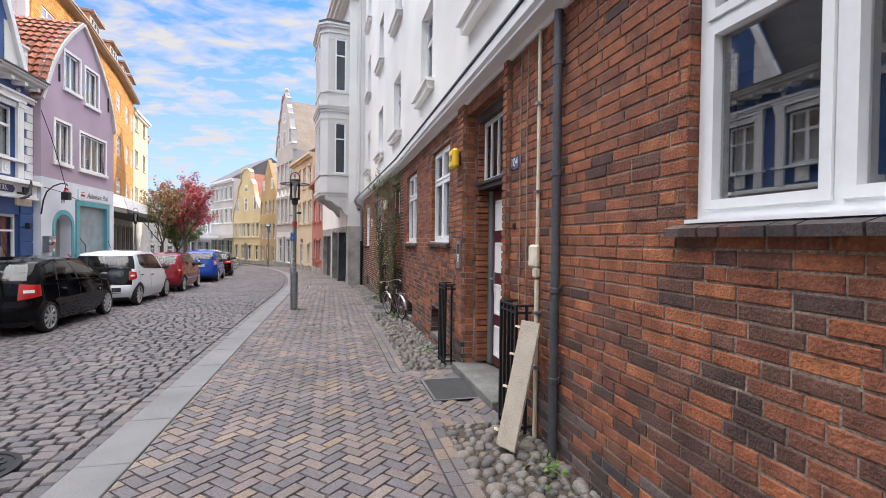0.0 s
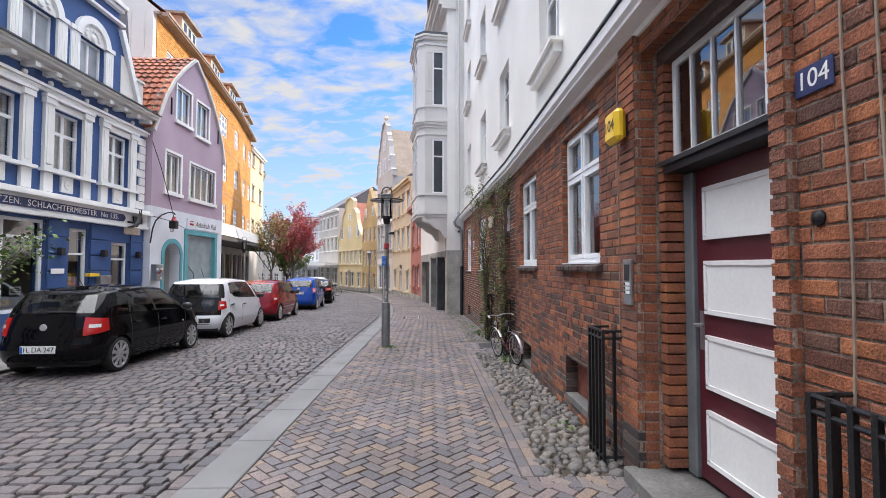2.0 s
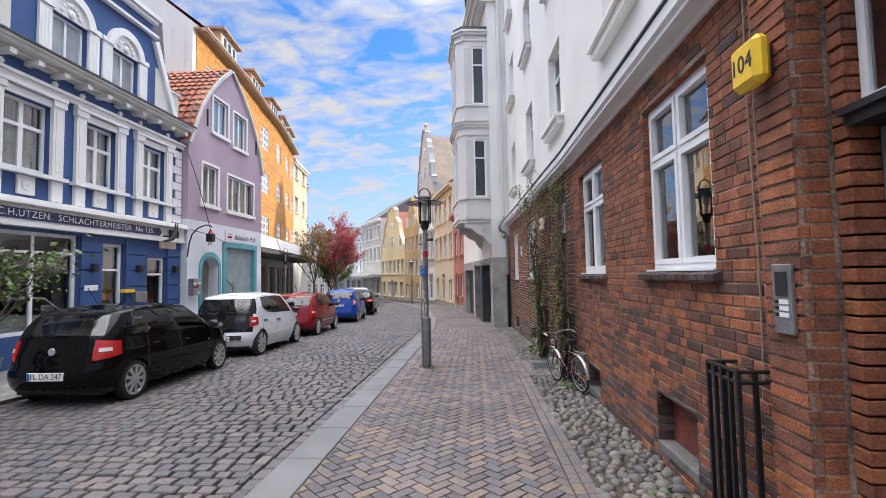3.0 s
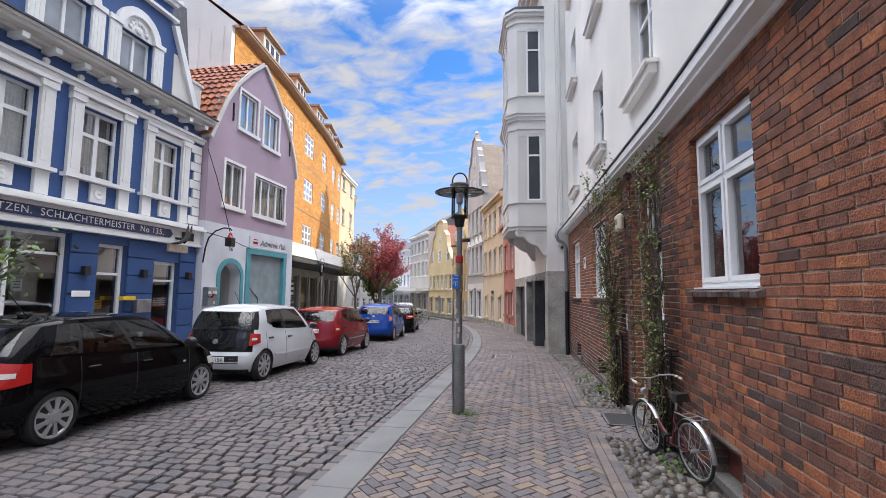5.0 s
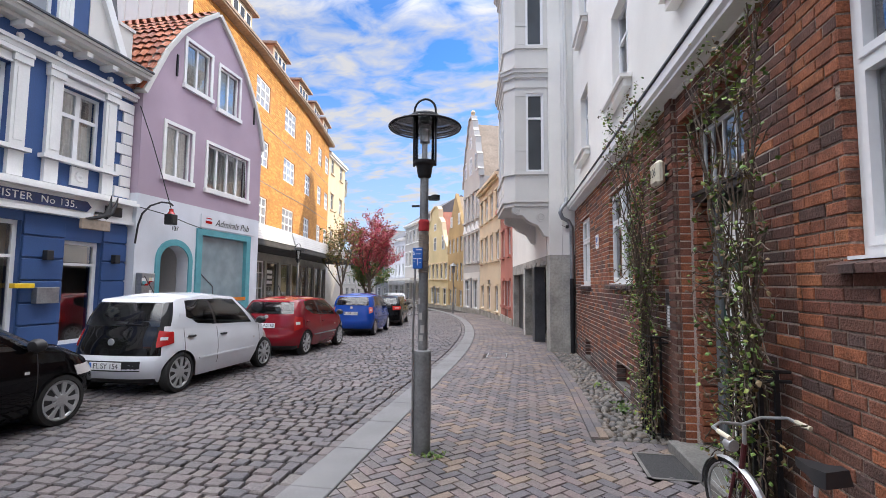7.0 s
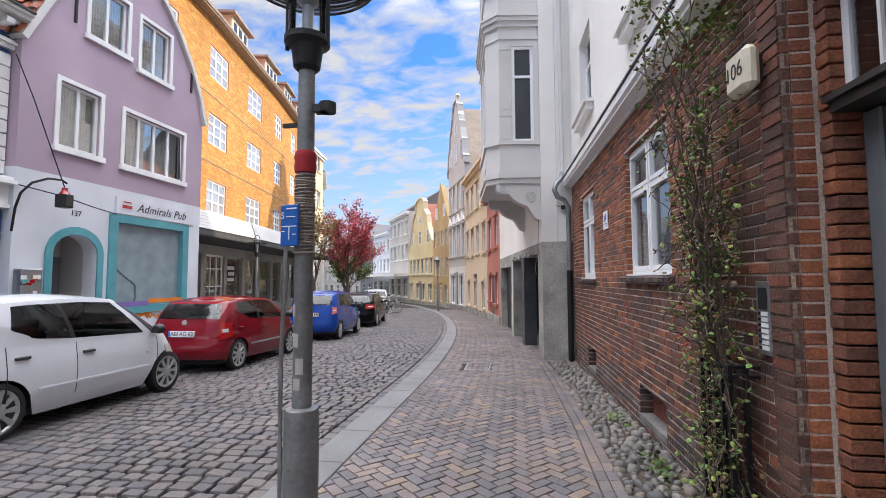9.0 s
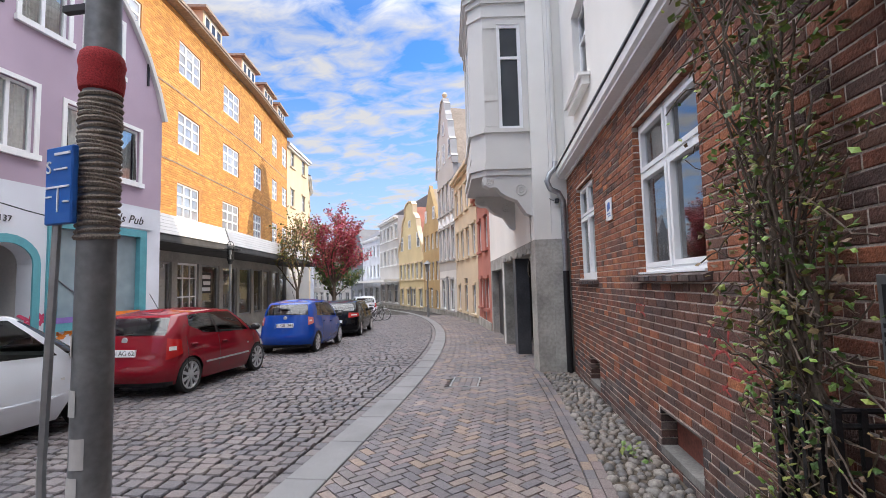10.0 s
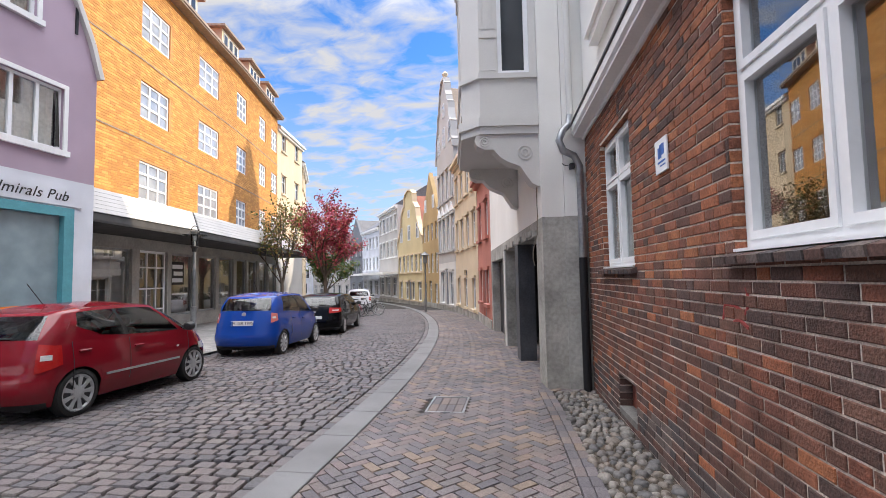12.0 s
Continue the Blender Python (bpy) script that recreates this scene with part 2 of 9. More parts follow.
M_STEP = mat("worn_step_stone", (0.17, 0.165, 0.155), 0.8, grain=40, amount=0.2, stain=3, stain_amount=0.3, bump=0.3)
M_STONE = mat("speckled_stone_board", (0.42, 0.37, 0.30), 0.85, grain=160, amount=0.45, stain=8, stain_amount=0.1, bump=0.6, bump_scale=120)
M_YELLOW = mat("yellow_lamp_plastic", (0.85, 0.55, 0.03), 0.35, grain=15, amount=0.05, bump=0.0)
M_CREAM = mat("cream_plastic", (0.70, 0.64, 0.50), 0.45, grain=20, amount=0.06, stain=5, stain_amount=0.1, bump=0.03)
M_ENAMEL = mat("blue_enamel", (0.03, 0.045, 0.13), 0.25, grain=20, amount=0.1, bump=0.0)
M_SIGNBLUE = mat("blue_sign", (0.015, 0.11, 0.42), 0.4, grain=20, amount=0.08, bump=0.0)
M_BLACK = mat("black_plastic", (0.02, 0.02, 0.022), 0.5, grain=30, amount=0.1, bump=0.05)
M_RED = mat("red_wool", (0.34, 0.025, 0.03), 0.9, grain=200, amount=0.3, bump=0.4)
M_WOOL = mat("grey_wool", (0.24, 0.205, 0.17), 0.95, grain=200, amount=0.3, bump=0.5)
M_LEAF = mat("green_leaf", None, 0.55, grain=25, amount=0.15, bump=0.0, palette=[(0.078, 0.149, 0.026), (0.058, 0.115, 0.026), (0.117, 0.189, 0.039), (0.065, 0.101, 0.026), (0.143, 0.176, 0.033)])
M_CLIMBLEAF = mat("climber_leaf", None, 0.55, grain=25, amount=0.2, bump=0.0, palette=[(0.117, 0.216, 0.036), (0.075, 0.145, 0.031), (0.176, 0.274, 0.055), (0.180, 0.123, 0.049), (0.214, 0.255, 0.046), (0.135, 0.080, 0.042)])
M_LEAFRED = mat("red_leaf", None, 0.55, grain=25, amount=0.15, bump=0.0, palette=[(0.450, 0.041, 0.085), (0.540, 0.068, 0.114), (0.330, 0.041, 0.057), (0.600, 0.101, 0.133), (0.360, 0.121, 0.076)])
M_LEAFGOLD = mat("yellowing_leaf", None, 0.55, grain=25, amount=0.15, bump=0.0, palette=[(0.224, 0.196, 0.039), (0.154, 0.168, 0.039), (0.308, 0.210, 0.052), (0.112, 0.126, 0.033), (0.350, 0.168, 0.065)])
M_BARK = mat("bark", (0.10, 0.075, 0.055), 0.9, grain=40, amount=0.3, stain=6, stain_amount=0.3, bump=0.6)
M_SANDYEL = mat("yellow_house_render", (0.55, 0.46, 0.27), 0.85, grain=30, amount=0.06, stain=0.6, stain_amount=0.1, bump=0.15)
M_CREAMW = mat("cream_house_render", (0.62, 0.51, 0.36), 0.85, grain=30, amount=0.06, stain=0.6, stain_amount=0.1, bump=0.15)
M_OCHRE = mat("ochre_brick_render", (0.40, 0.28, 0.13), 0.85, grain=20, amount=0.12, stain=0.6, stain_amount=0.15, bump=0.2)
M_REDHOUSE = mat("red_house_render", (0.44, 0.17, 0.13), 0.85, grain=30, amount=0.08, stain=0.8, stain_amount=0.12, bump=0.15)
M_LGREY = mat("light_grey_render", (0.46, 0.445, 0.43), 0.85, grain=30, amount=0.05, stain=0.6, stain_amount=0.08, bump=0.15)
M_DGREY = mat("dark_grey_render", (0.17, 0.18, 0.20), 0.85, grain=30, amount=0.08, stain=0.6, stain_amount=0.1, bump=0.15)
M_SOIL = mat("earth", (0.07, 0.055, 0.04), 0.95, grain=40, amount=0.35, bump=0.6)


def paint(name, c, flake=0.0, spec=0.5):
    return mat(name, c, 0.05, flake, grain=200, amount=0.04, stain=1.5, stain_amount=0.06, bump=0.0, coat=0.0, spec=spec)


M_CARBLACK = paint("black_car_paint", (0.003, 0.003, 0.004), spec=0.2)
M_CARWHITE = paint("white_car_paint", (0.68, 0.70, 0.74))
M_CARRED = paint("dark_red_car_paint", (0.20, 0.008, 0.016))
M_CARBLUE = paint("blue_car_paint", (0.006, 0.05, 0.30))
M_CARGREY = paint("silver_car_paint", (0.32, 0.33, 0.35))
M_TAIL = mat("red_light_lens", (0.42, 0.012, 0.012), 0.12, grain=60, amount=0.15, bump=0.0, coat=0.6)
M_LENS = mat("clear_light_lens", (0.62, 0.60, 0.58), 0.12, grain=60, amount=0.1, bump=0.0, coat=0.6)
M_TAILMIX = mat("pale_red_light_lens", (0.55, 0.16, 0.13), 0.12, grain=60, amount=0.15, bump=0.0, coat=0.6)
M_CARGLOSS = paint("black_glass_panel", (0.006, 0.006, 0.007))
M_HUB = mat("silver_hub", (0.48, 0.49, 0.50), 0.35, 0.6, grain=60, amount=0.08, bump=0.0)

# ---- building blocks ----
def thing(name, m=None, label="", category="", group="", kind=""):
    ob = new(name)
    ob.empty_display_size = 0.2
    if m is not None:
        ob.matrix_basis = m
    return tagged(ob, label, category, group, kind)


def part(name, bm, material, parent=None, label="", xf=None, smooth=False, angle=35):
    if xf is not None:
        bm.transform(xf)
    me = bpy.data.meshes.new(name)
    bm.to_mesh(me)
    bm.free()
    if smooth:
        for p in me.polygons:
            p.use_smooth = True
        me.set_sharp_from_angle(angle=radians(angle))
    me.materials.append(material)
    ob = new(name, me)
    if parent is not None:
        ob.parent = parent
    if label:
        ob["label"] = label
    return ob


def raw(name, verts, faces, material, parent=None, label="", smooth=False):
    me = bpy.data.meshes.new(name)
    me.from_pydata(verts, [], faces)
    if smooth:
        me.polygons.foreach_set("use_smooth", [True] * len(me.polygons))
    me.materials.append(material)
    ob = new(name, me)
    if parent is not None:
        ob.parent = parent
    if label:
        ob["label"] = label
    return ob


def box(bm, x0, x1, y0, y1, z0, z1, m=None, bevel=0.0):
    x0, x1 = min(x0, x1), max(x0, x1)
    y0, y1 = min(y0, y1), max(y0, y1)
    z0, z1 = min(z0, z1), max(z0, z1)
    g = bmesh.ops.create_cube(bm, size=1.0)
    vs = g["verts"]
    for v in vs:
        v.co = Vector(((x0 + x1) / 2 + v.co.x * (x1 - x0), (y0 + y1) / 2 + v.co.y * (y1 - y0), (z0 + z1) / 2 + v.co.z * (z1 - z0)))
    if bevel > 0:
        es = list({e for v in vs for e in v.link_edges})
        r = bmesh.ops.bevel(bm, geom=es, offset=bevel, segments=1, affect="EDGES")
        vs = list({v for f in r["faces"] for v in f.verts} | {v for v in vs if v.is_valid})
    if m is not None:
        bmesh.ops.transform(bm, matrix=m, verts=[v for v in vs if v.is_valid])
    return bm


def prism(bm, pts, v0, v1):
    """A flat outline in the plane of u and z, from depth v0 to v1."""
    a = [bm.verts.new((u, v0, z)) for u, z in pts]
    b = [bm.verts.new((u, v1, z)) for u, z in pts]
    n = len(pts)
    fs = [bm.faces.new(a), bm.faces.new(b[::-1])]
    for i in range(n):
        j = (i + 1) % n
        fs.append(bm.faces.new((a[j], a[i], b[i], b[j])))
    bmesh.ops.recalc_face_normals(bm, faces=fs)
    return bm


def tube(bm, pts, r, n=8, closed=False, radii=None):
    pts = [Vector(p) for p in pts]
    rings = []
    m = len(pts)
    up = None
    for i, p in enumerate(pts):
        if closed:
            d = pts[(i + 1) % m] - pts[i - 1]
        else:
            d = pts[min(i + 1, m - 1)] - pts[max(i - 1, 0)]
        d.normalize()
        if up is None:
            up = Vector((0, 0, 1)) if abs(d.z) < 0.9 else Vector((1, 0, 0))
        s = d.cross(up)
        if s.length < 1e-5:
            s = d.cross(Vector((0.3, 1, 0.2)))
        s.normalize()
        up = s.cross(d).normalized()
        rr = radii[i] if radii else r
        rings.append([bm.verts.new(p + (s * math.cos(2 * math.pi * k / n) + up * math.sin(2 * math.pi * k / n)) * rr) for k in range(n)])
    for i in range(m if closed else m - 1):
        a, b = rings[i], rings[(i + 1) % m]
        for k in range(n):
            bm.faces.new((a[k], a[(k + 1) % n], b[(k + 1) % n], b[k]))
    if not closed:
        bm.faces.new(rings[0][::-1])
        bm.faces.new(rings[-1])
    return bm


def lathe(bm, prof, n=20, m=None):
    """Turned about z: prof is a list of (radius, z)."""
    rings = []
    for r, z in prof:
        rings.append([bm.verts.new((r * math.cos(2 * math.pi * k / n), r * math.sin(2 * math.pi * k / n), z)) for k in range(n)])
    fs = []
    for a, b in zip(rings, rings[1:]):
        for k in range(n):
            fs.append(bm.faces.new((a[k], a[(k + 1) % n], b[(k + 1) % n], b[k])))
    if prof[0][0] > 1e-4:
        fs.append(bm.faces.new(rings[0][::-1]))
    if prof[-1][0] > 1e-4:
        fs.append(bm.faces.new(rings[-1]))
    if m is not None:
        bmesh.ops.transform(bm, matrix=m, verts=[v for r in rings for v in r])
    return bm


def B():
    return bmesh.new()


def frame_at(ax, ay, bx, by, z=0.0):
    """A facade's own frame: u from a to b, v out of the wall, z up."""
    x = Vector((bx - ax, by - ay, 0)).normalized()
    y = Vector((-x.y, x.x, 0))
    m = Matrix.Identity(4)
    m.col[0][:3], m.col[1][:3], m.col[2][:3], m.col[3][:3] = x, y, (0, 0, 1), (ax, ay, z)
    return m


def pierced(bm, u0, u1, z0, z1, thick, holes, v=0.0):
    """A wall with rectangular openings through it."""
    us = sorted({u0, u1, *[h for o in holes for h in o[:2] if u0 < h < u1]})
    zs = sorted({z0, z1, *[h for o in holes for h in o[2:4] if z0 < h < z1]})
    solid = {}
    for i in range(len(us) - 1):
        for j in range(len(zs) - 1):
            cu, cz = (us[i] + us[i + 1]) / 2, (zs[j] + zs[j + 1]) / 2
            solid[i, j] = not any(o[0] < cu < o[1] and o[2] < cz < o[3] for o in holes)
    cache = {}

    def V(u, w, z):
        k = (round(u, 4), round(w, 4), round(z, 4))
        if k not in cache:
            cache[k] = bm.verts.new((u, w, z))
        return cache[k]

    a, b = v, v - thick
    fs = []
    for (i, j), s in solid.items():
        if not s:
            continue
        p, q, r, t = us[i], us[i + 1], zs[j], zs[j + 1]
        fs.append(bm.faces.new((V(p, a, r), V(p, a, t), V(q, a, t), V(q, a, r))))
        fs.append(bm.faces.new((V(p, b, r), V(q, b, r), V(q, b, t), V(p, b, t))))
        if not solid.get((i - 1, j)):
            fs.append(bm.faces.new((V(p, a, r), V(p, b, r), V(p, b, t), V(p, a, t))))
        if not solid.get((i + 1, j)):
            fs.append(bm.faces.new((V(q, a, r), V(q, a, t), V(q, b, t), V(q, b, r))))
        if not solid.get((i, j - 1)):
            fs.append(bm.faces.new((V(p, a, r), V(q, a, r), V(q, b, r), V(p, b, r))))
        if not solid.get((i, j + 1)):
            fs.append(bm.faces.new((V(p, a, t), V(p, b, t), V(q, b, t), V(q, a, t))))
    bmesh.ops.recalc_face_normals(bm, faces=fs)
    return bm


def glazed(parent, u0, u1, z0, z1, v=-0.1, mull=(0.5,), trans=(0.68,), fw=0.065, depth=0.06, fm=None, gm=None, xf=None, name="window", label="", slim=0.035, curtain=False, kind="", sash=0.0):
    """A window of frame bars with its pane (and a net curtain) as sub-parts."""
    bm = B()
    ue, ze = [u0 + fw], [z0 + fw]
    for f in mull:
        c = u0 + f * (u1 - u0)
        ue += [c - slim, c + slim]
    for f in trans:
        c = z0 + f * (z1 - z0)
        ze += [c - slim * 0.8, c + slim * 0.8]
    ue, ze = ue + [u1 - fw], ze + [z1 - fw]
    pierced(bm, u0, u1, z0, z1, depth, [(ue[i], ue[i + 1], ze[j], ze[j + 1]) for i in range(0, len(ue), 2) for j in range(0, len(ze), 2)], v)
    w = part(name, bm, fm or M_PVC, parent, label, xf)
    if sash:
        us_ = [u0 + fw - slim] + [u0 + f * (u1 - u0) for f in mull] + [u1 - fw + slim]
        zs_ = [z0 + fw - slim] + [z0 + f * (z1 - z0) for f in trans] + [z1 - fw + slim]
        for p_, q_ in zip(us_, us_[1:]):
            for r_, s_ in zip(zs_, zs_[1:]):
                a, b, c, d = p_ + slim + 0.003, q_ - slim - 0.003, r_ + slim * 0.8 + 0.003, s_ - slim * 0.8 - 0.003
                bm = B()
                for e_ in ((a, b, c, c + sash), (a, b, d - sash, d), (a, a + sash, c + sash, d - sash), (b - sash, b, c + sash, d - sash)):
                    box(bm, e_[0], e_[1], v - depth + 0.01, v + 0.014, e_[2], e_[3])
                part("sash", bm, fm or M_PVC, w, "", xf)
    if kind:
        w["kind"] = kind
    bm = B()
    a_, b_, c_, d_, e_ = u0 + fw * 0.6, u1 - fw * 0.6, v - depth * 0.6, z0 + fw * 0.6, z1 - fw * 0.6
    bm.faces.new([bm.verts.new(q) for q in ((b_, c_, d_), (a_, c_, d_), (a_, c_, e_), (b_, c_, e_))])
    p = part("pane", bm, gm or M_GLASS, w, "", xf)
    p.visible_shadow = False
    if curtain:
        bm = B()
        n = 40
        pts = []
        for i in range(n + 1):
            u = u0 + 0.08 + (u1 - u0 - 0.16) * i / n
            pts.append((u, v - depth - 0.035 + 0.015 * math.sin(i * 1.9)))
        for (ua, va), (ub, vb) in zip(pts, pts[1:]):
            q = [bm.verts.new(c) for c in ((ua, va, z0 + 0.05), (ub, vb, z0 + 0.05), (ub, vb, z1 - 0.05), (ua, va, z1 - 0.05))]
            bm.faces.new(q)
        part("curtain", bm, M_CURTAIN, w, "white net curtain", xf, smooth=True)
    return w


def sign_text(body, size, m, material, parent, name="lettering", align="CENTER", squeeze=1.0, depth=0.003):
    cu = bpy.data.curves.new(name, "FONT")
    cu.body, cu.size, cu.extrude, cu.align_x, cu.align_y = body, size, depth, align, "CENTER"
    cu.space_character = squeeze
    cu.materials.append(material)
    ob = new(name, cu)
    ob.parent = parent
    ob.matrix_basis = m
    return ob


# the street's plan: straight, then bending to the west, and falling gently to the north
def bend(y):
    return -0.0068 * max(0.0, y - 18.0) ** 2


SLOPE = -0.0185


def zg(y):
    return SLOPE * y


def on(s, y, h=0.0):
    return (s + bend(y), y, zg(y) + h)


def sheet(name, s0, s1, y0, y1, h, material, step=1.0, skirt=0.0, parent=None):
    n = max(2, int((y1 - y0) / step))
    vs, fs = [], []
    f0 = s0 if callable(s0) else (lambda y: s0)
    f1 = s1 if callable(s1) else (lambda y: s1)
    for i in range(n + 1):
        y = y0 + (y1 - y0) * i / n
        a, b = on(f0(y), y, h), on(f1(y), y, h)
        vs += [a, b, (a[0], a[1], a[2] - skirt), (b[0], b[1], b[2] - skirt)]
    for i in range(n):
        k = 4 * i
        fs.append((k, k + 1, k + 5, k + 4))
        if skirt:
            fs += [(k + 2, k, k + 4, k + 6), (k + 1, k + 3, k + 7, k + 5)]
    return raw(name, vs, fs, material, parent)

# ---- ground ----
KERB_L = -6.95
ground = raw("ground", [(-400, -300, zg(-300) - 3.0), (400, -300, zg(-300) - 3.0), (400, -20, zg(-20) - 0.25), (-400, -20, zg(-20) - 0.25), (400, 90, zg(90) - 0.25), (-400, 90, zg(90) - 0.25), (400, 1500, -3.0), (-400, 1500, -3.0)],
             [(0, 1, 2, 3), (3, 2, 4, 5), (5, 4, 6, 7)], M_ASPHALT)
tagged(ground, "dark earth and asphalt under the town", "ground", kind="structure")
road = sheet("road", KERB_L, -1.8, -14, 88, -0.045, M_ASPHALT)
tagged(road, "grey granite sett carriageway with dark joints", "road", kind="structure")
pave_r = sheet("pavement_east", -1.43, lambda y: 1.9 + max(0.0, y - 20) * 0.0, -14, 88, -0.02, M_ASPHALT)
tagged(pave_r, "herringbone clay paver pavement, grey brown and buff", "pavement", kind="structure")
pave_l = sheet("pavement_west", -13.5, KERB_L - 0.02, -14, 88, 0.055, M_LPAVE, skirt=0.2)
tagged(pave_l, "grey paved footway before the shops", "pavement", kind="structure")

# ---- the brick house with white upper storeys ----
FA = frame_at(1.75, 0.0, 1.75, 11.3)
FB = frame_at(1.75, 11.3, 1.43, 21.0)
UB = 11.3  # in frame B, u = y - UB
LENB = (Vector((1.43, 21.0)) - Vector((1.75, 11.3))).length
brick_house = thing("brick_house", label="long house with red brick ground floor and white rendered upper storeys", category="house")

HOLES_A = [(-7.0, -5.7, 1.7, 3.2), (-2.9, -1.6, 1.7, 3.2), (0.62, 1.98, 1.72, 3.2), (4.42, 5.86, -0.12, 3.28), (6.78, 8.06, 1.60, 3.17), (9.50, 10.82, 1.58, 3.12)]
VENTS_A = [(7.18, 7.98, 0.02, 0.5), (9.95, 10.6, -0.1, 0.26)]
HOLES_B = [(11.86 - UB, 13.24 - UB, -0.3, 3.14), (15.12 - UB, 16.67 - UB, 1.45, 3.02), (18.66 - UB, 20.02 - UB, 1.41, 3.02)]
VENTS_B = [(15.40 - UB, 16.3 - UB, -0.16, 0.20), (18.8 - UB, 19.5 - UB, -0.2, 0.2)]
UP_A = [-5.3, -1.8, 1.7, 5.2, 8.7]
UP_B = [12.45 - UB, 15.66 - UB, 19.2 - UB]
# the top storey is unseen, added to keep sun off the gables opposite
FLOORS = [(4.5, 6.05), (7.55, 9.1), (10.5, 11.9), (13.4, 14.8)]
BRICK_TOP = 3.5

bm = B()
pierced(bm, -14, UB, -0.6, BRICK_TOP, 0.3, HOLES_A + VENTS_A)
wall_a = part("wall", bm, M_MORTAR, brick_house, "red brick wall in lime mortar", FA)
bm = B()
pierced(bm, 0, LENB, -0.8, BRICK_TOP, 0.3, HOLES_B + VENTS_B)
wall_b = part("wall", bm, M_MORTARPALE, brick_house, "red brick wall in lime mortar", FB)
for F, u0, u1, ups in ((FA, -14, UB, UP_A), (FB, 0, LENB, UP_B)):
    bm = B()
    pierced(bm, u0, u1, BRICK_TOP, 16.2, 0.3, [(c - 0.53, c + 0.53, a, b) for c in ups for a, b in FLOORS])
    part("upper_wall", bm, M_WHITE, brick_house, "white rendered upper wall", F)
    bm = B()
    prof = [(0.0, 3.42), (0.03, 3.42), (0.05, 3.45), (0.17, 3.47), (0.17, 3.50), (0.20, 3.53), (0.20, 3.63), (0.0, 3.70)]
    a = [bm.verts.new((u0, v + 0.002, z)) for v, z in prof]
    b = [bm.verts.new((u1 + (0.02 if F is FB else 0), v + 0.002, z)) for v, z in prof]
    n = len(prof)
    fs = [bm.faces.new(a), bm.faces.new(b[::-1])] + [bm.faces.new((a[(i + 1) % n], a[i], b[i], b[(i + 1) % n])) for i in range(n)]
    bmesh.ops.recalc_face_normals(bm, faces=fs)
    part("cornice", bm, M_TRIM, brick_house, "white moulded cornice over the brick", F)
    bm = B()
    box(bm, u0, u1, 0.16, 0.22, 3.642, 3.664)
    part("cornice_flashing", bm, M_LEAD, brick_house, "dark metal flashing", F)
    bm = B()
    box(bm, u0, u1, -0.32, 0.4, 16.2, 16.45)
    part("eave", bm, M_TRIM, brick_house, "", F)
    for c in ups:
        for a, b in FLOORS:
            glazed(brick_house, c - 0.53, c + 0.53, a, b, v=-0.12, mull=(0.5,), trans=(0.66,), xf=F, curtain=False, label="white casement window")
            bm = B()
            prism(bm, [(c - 0.68, a - 0.17), (c + 0.68, a - 0.17), (c + 0.68, a - 0.005), (c - 0.68, a - 0.005)], 0.003, 0.12)
            box(bm, c - 0.74, c + 0.74, 0.003, 0.17, a - 0.05, a + 0.0)
            part("sill", bm, M_WHITE, brick_house, "white moulded sill", F)
# the rest of the shell: back, ends, floor slabs and roof
bm = B()
box(bm, 9.8, 10.1, -14, 21.2, -1.0, 16.2)
box(bm, 2.05, 9.8, -14, -13.7, -1.0, 16.2)
box(bm, 2.05, 9.8, 20.9, 21.2, -1.0, 16.2)
for z in (-1.0, 3.6, 6.7, 9.8, 12.7):
    box(bm, 2.06, 9.79, -13.69, 20.89, z, z + 0.25)
box(bm, 4.6, 4.8, -13.69, 20.89, -0.75, 16.1)
part("inner_walls", bm, M_ROOM, brick_house)
bm = B()
# unseen roof, set high to block the sun from the western fronts
q = [(1.3, 16.46), (10.4, 16.46), (5.9, 19.8)]
a = [bm.verts.new((x, -14.2, z)) for x, z in q]
b = [bm.verts.new((x, 21.2, z)) for x, z in q]
bm.faces.new(a), bm.faces.new(b[::-1])
for i in range(3):
    bm.faces.new((a[(i + 1) % 3], a[i], b[i], b[(i + 1) % 3]))
part("roof", bm, M_TILE, brick_house)

# ---- the house with the bay window ----
FC = frame_at(0.75, 21.06, -0.52, 30.44)
bay_house = thing("bay_house", label="tall pale plastered house with a two-storey bay window over the pavement", category="house")
LC = 9.45
bm = B()
GAR = [(0.55, 5.0, -0.95, 2.0), (5.7, 9.0, -0.95, 1.85)]
UPC = [(c, c + 1.0, a, b) for c in (4.0, 6.6) for a, b in ((4.6, 6.5), (8.3, 10.1))]
pierced(bm, 0, LC, 2.25, 13.0, 0.35, UPC)
part("wall", bm, M_WHITE, bay_house, "white rendered wall", FC)
bm = B()
pierced(bm, 0, LC, -1.0, 2.25, 0.35, GAR)
part("ground_floor_wall", bm, M_CONC, bay_house, "patched grey concrete ground floor", FC)
bm = B()
box(bm, 1.103, 9.6, 21.063, 21.3, 2.25, 13.0)
part("end_wall", bm, M_WHITE, bay_house, "white rendered end wall")
bm = B()
box(bm, 1.09, 9.6, 21.058, 21.3, -0.9, 2.25)
part("end_plinth", bm, M_CONC, bay_house, "patched grey concrete plinth")
# inner walls coloured near black for the shade of unlit rooms
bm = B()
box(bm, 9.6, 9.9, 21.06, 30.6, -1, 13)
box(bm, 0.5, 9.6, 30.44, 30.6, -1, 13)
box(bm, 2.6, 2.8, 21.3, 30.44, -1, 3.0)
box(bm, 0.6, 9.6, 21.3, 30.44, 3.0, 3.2)
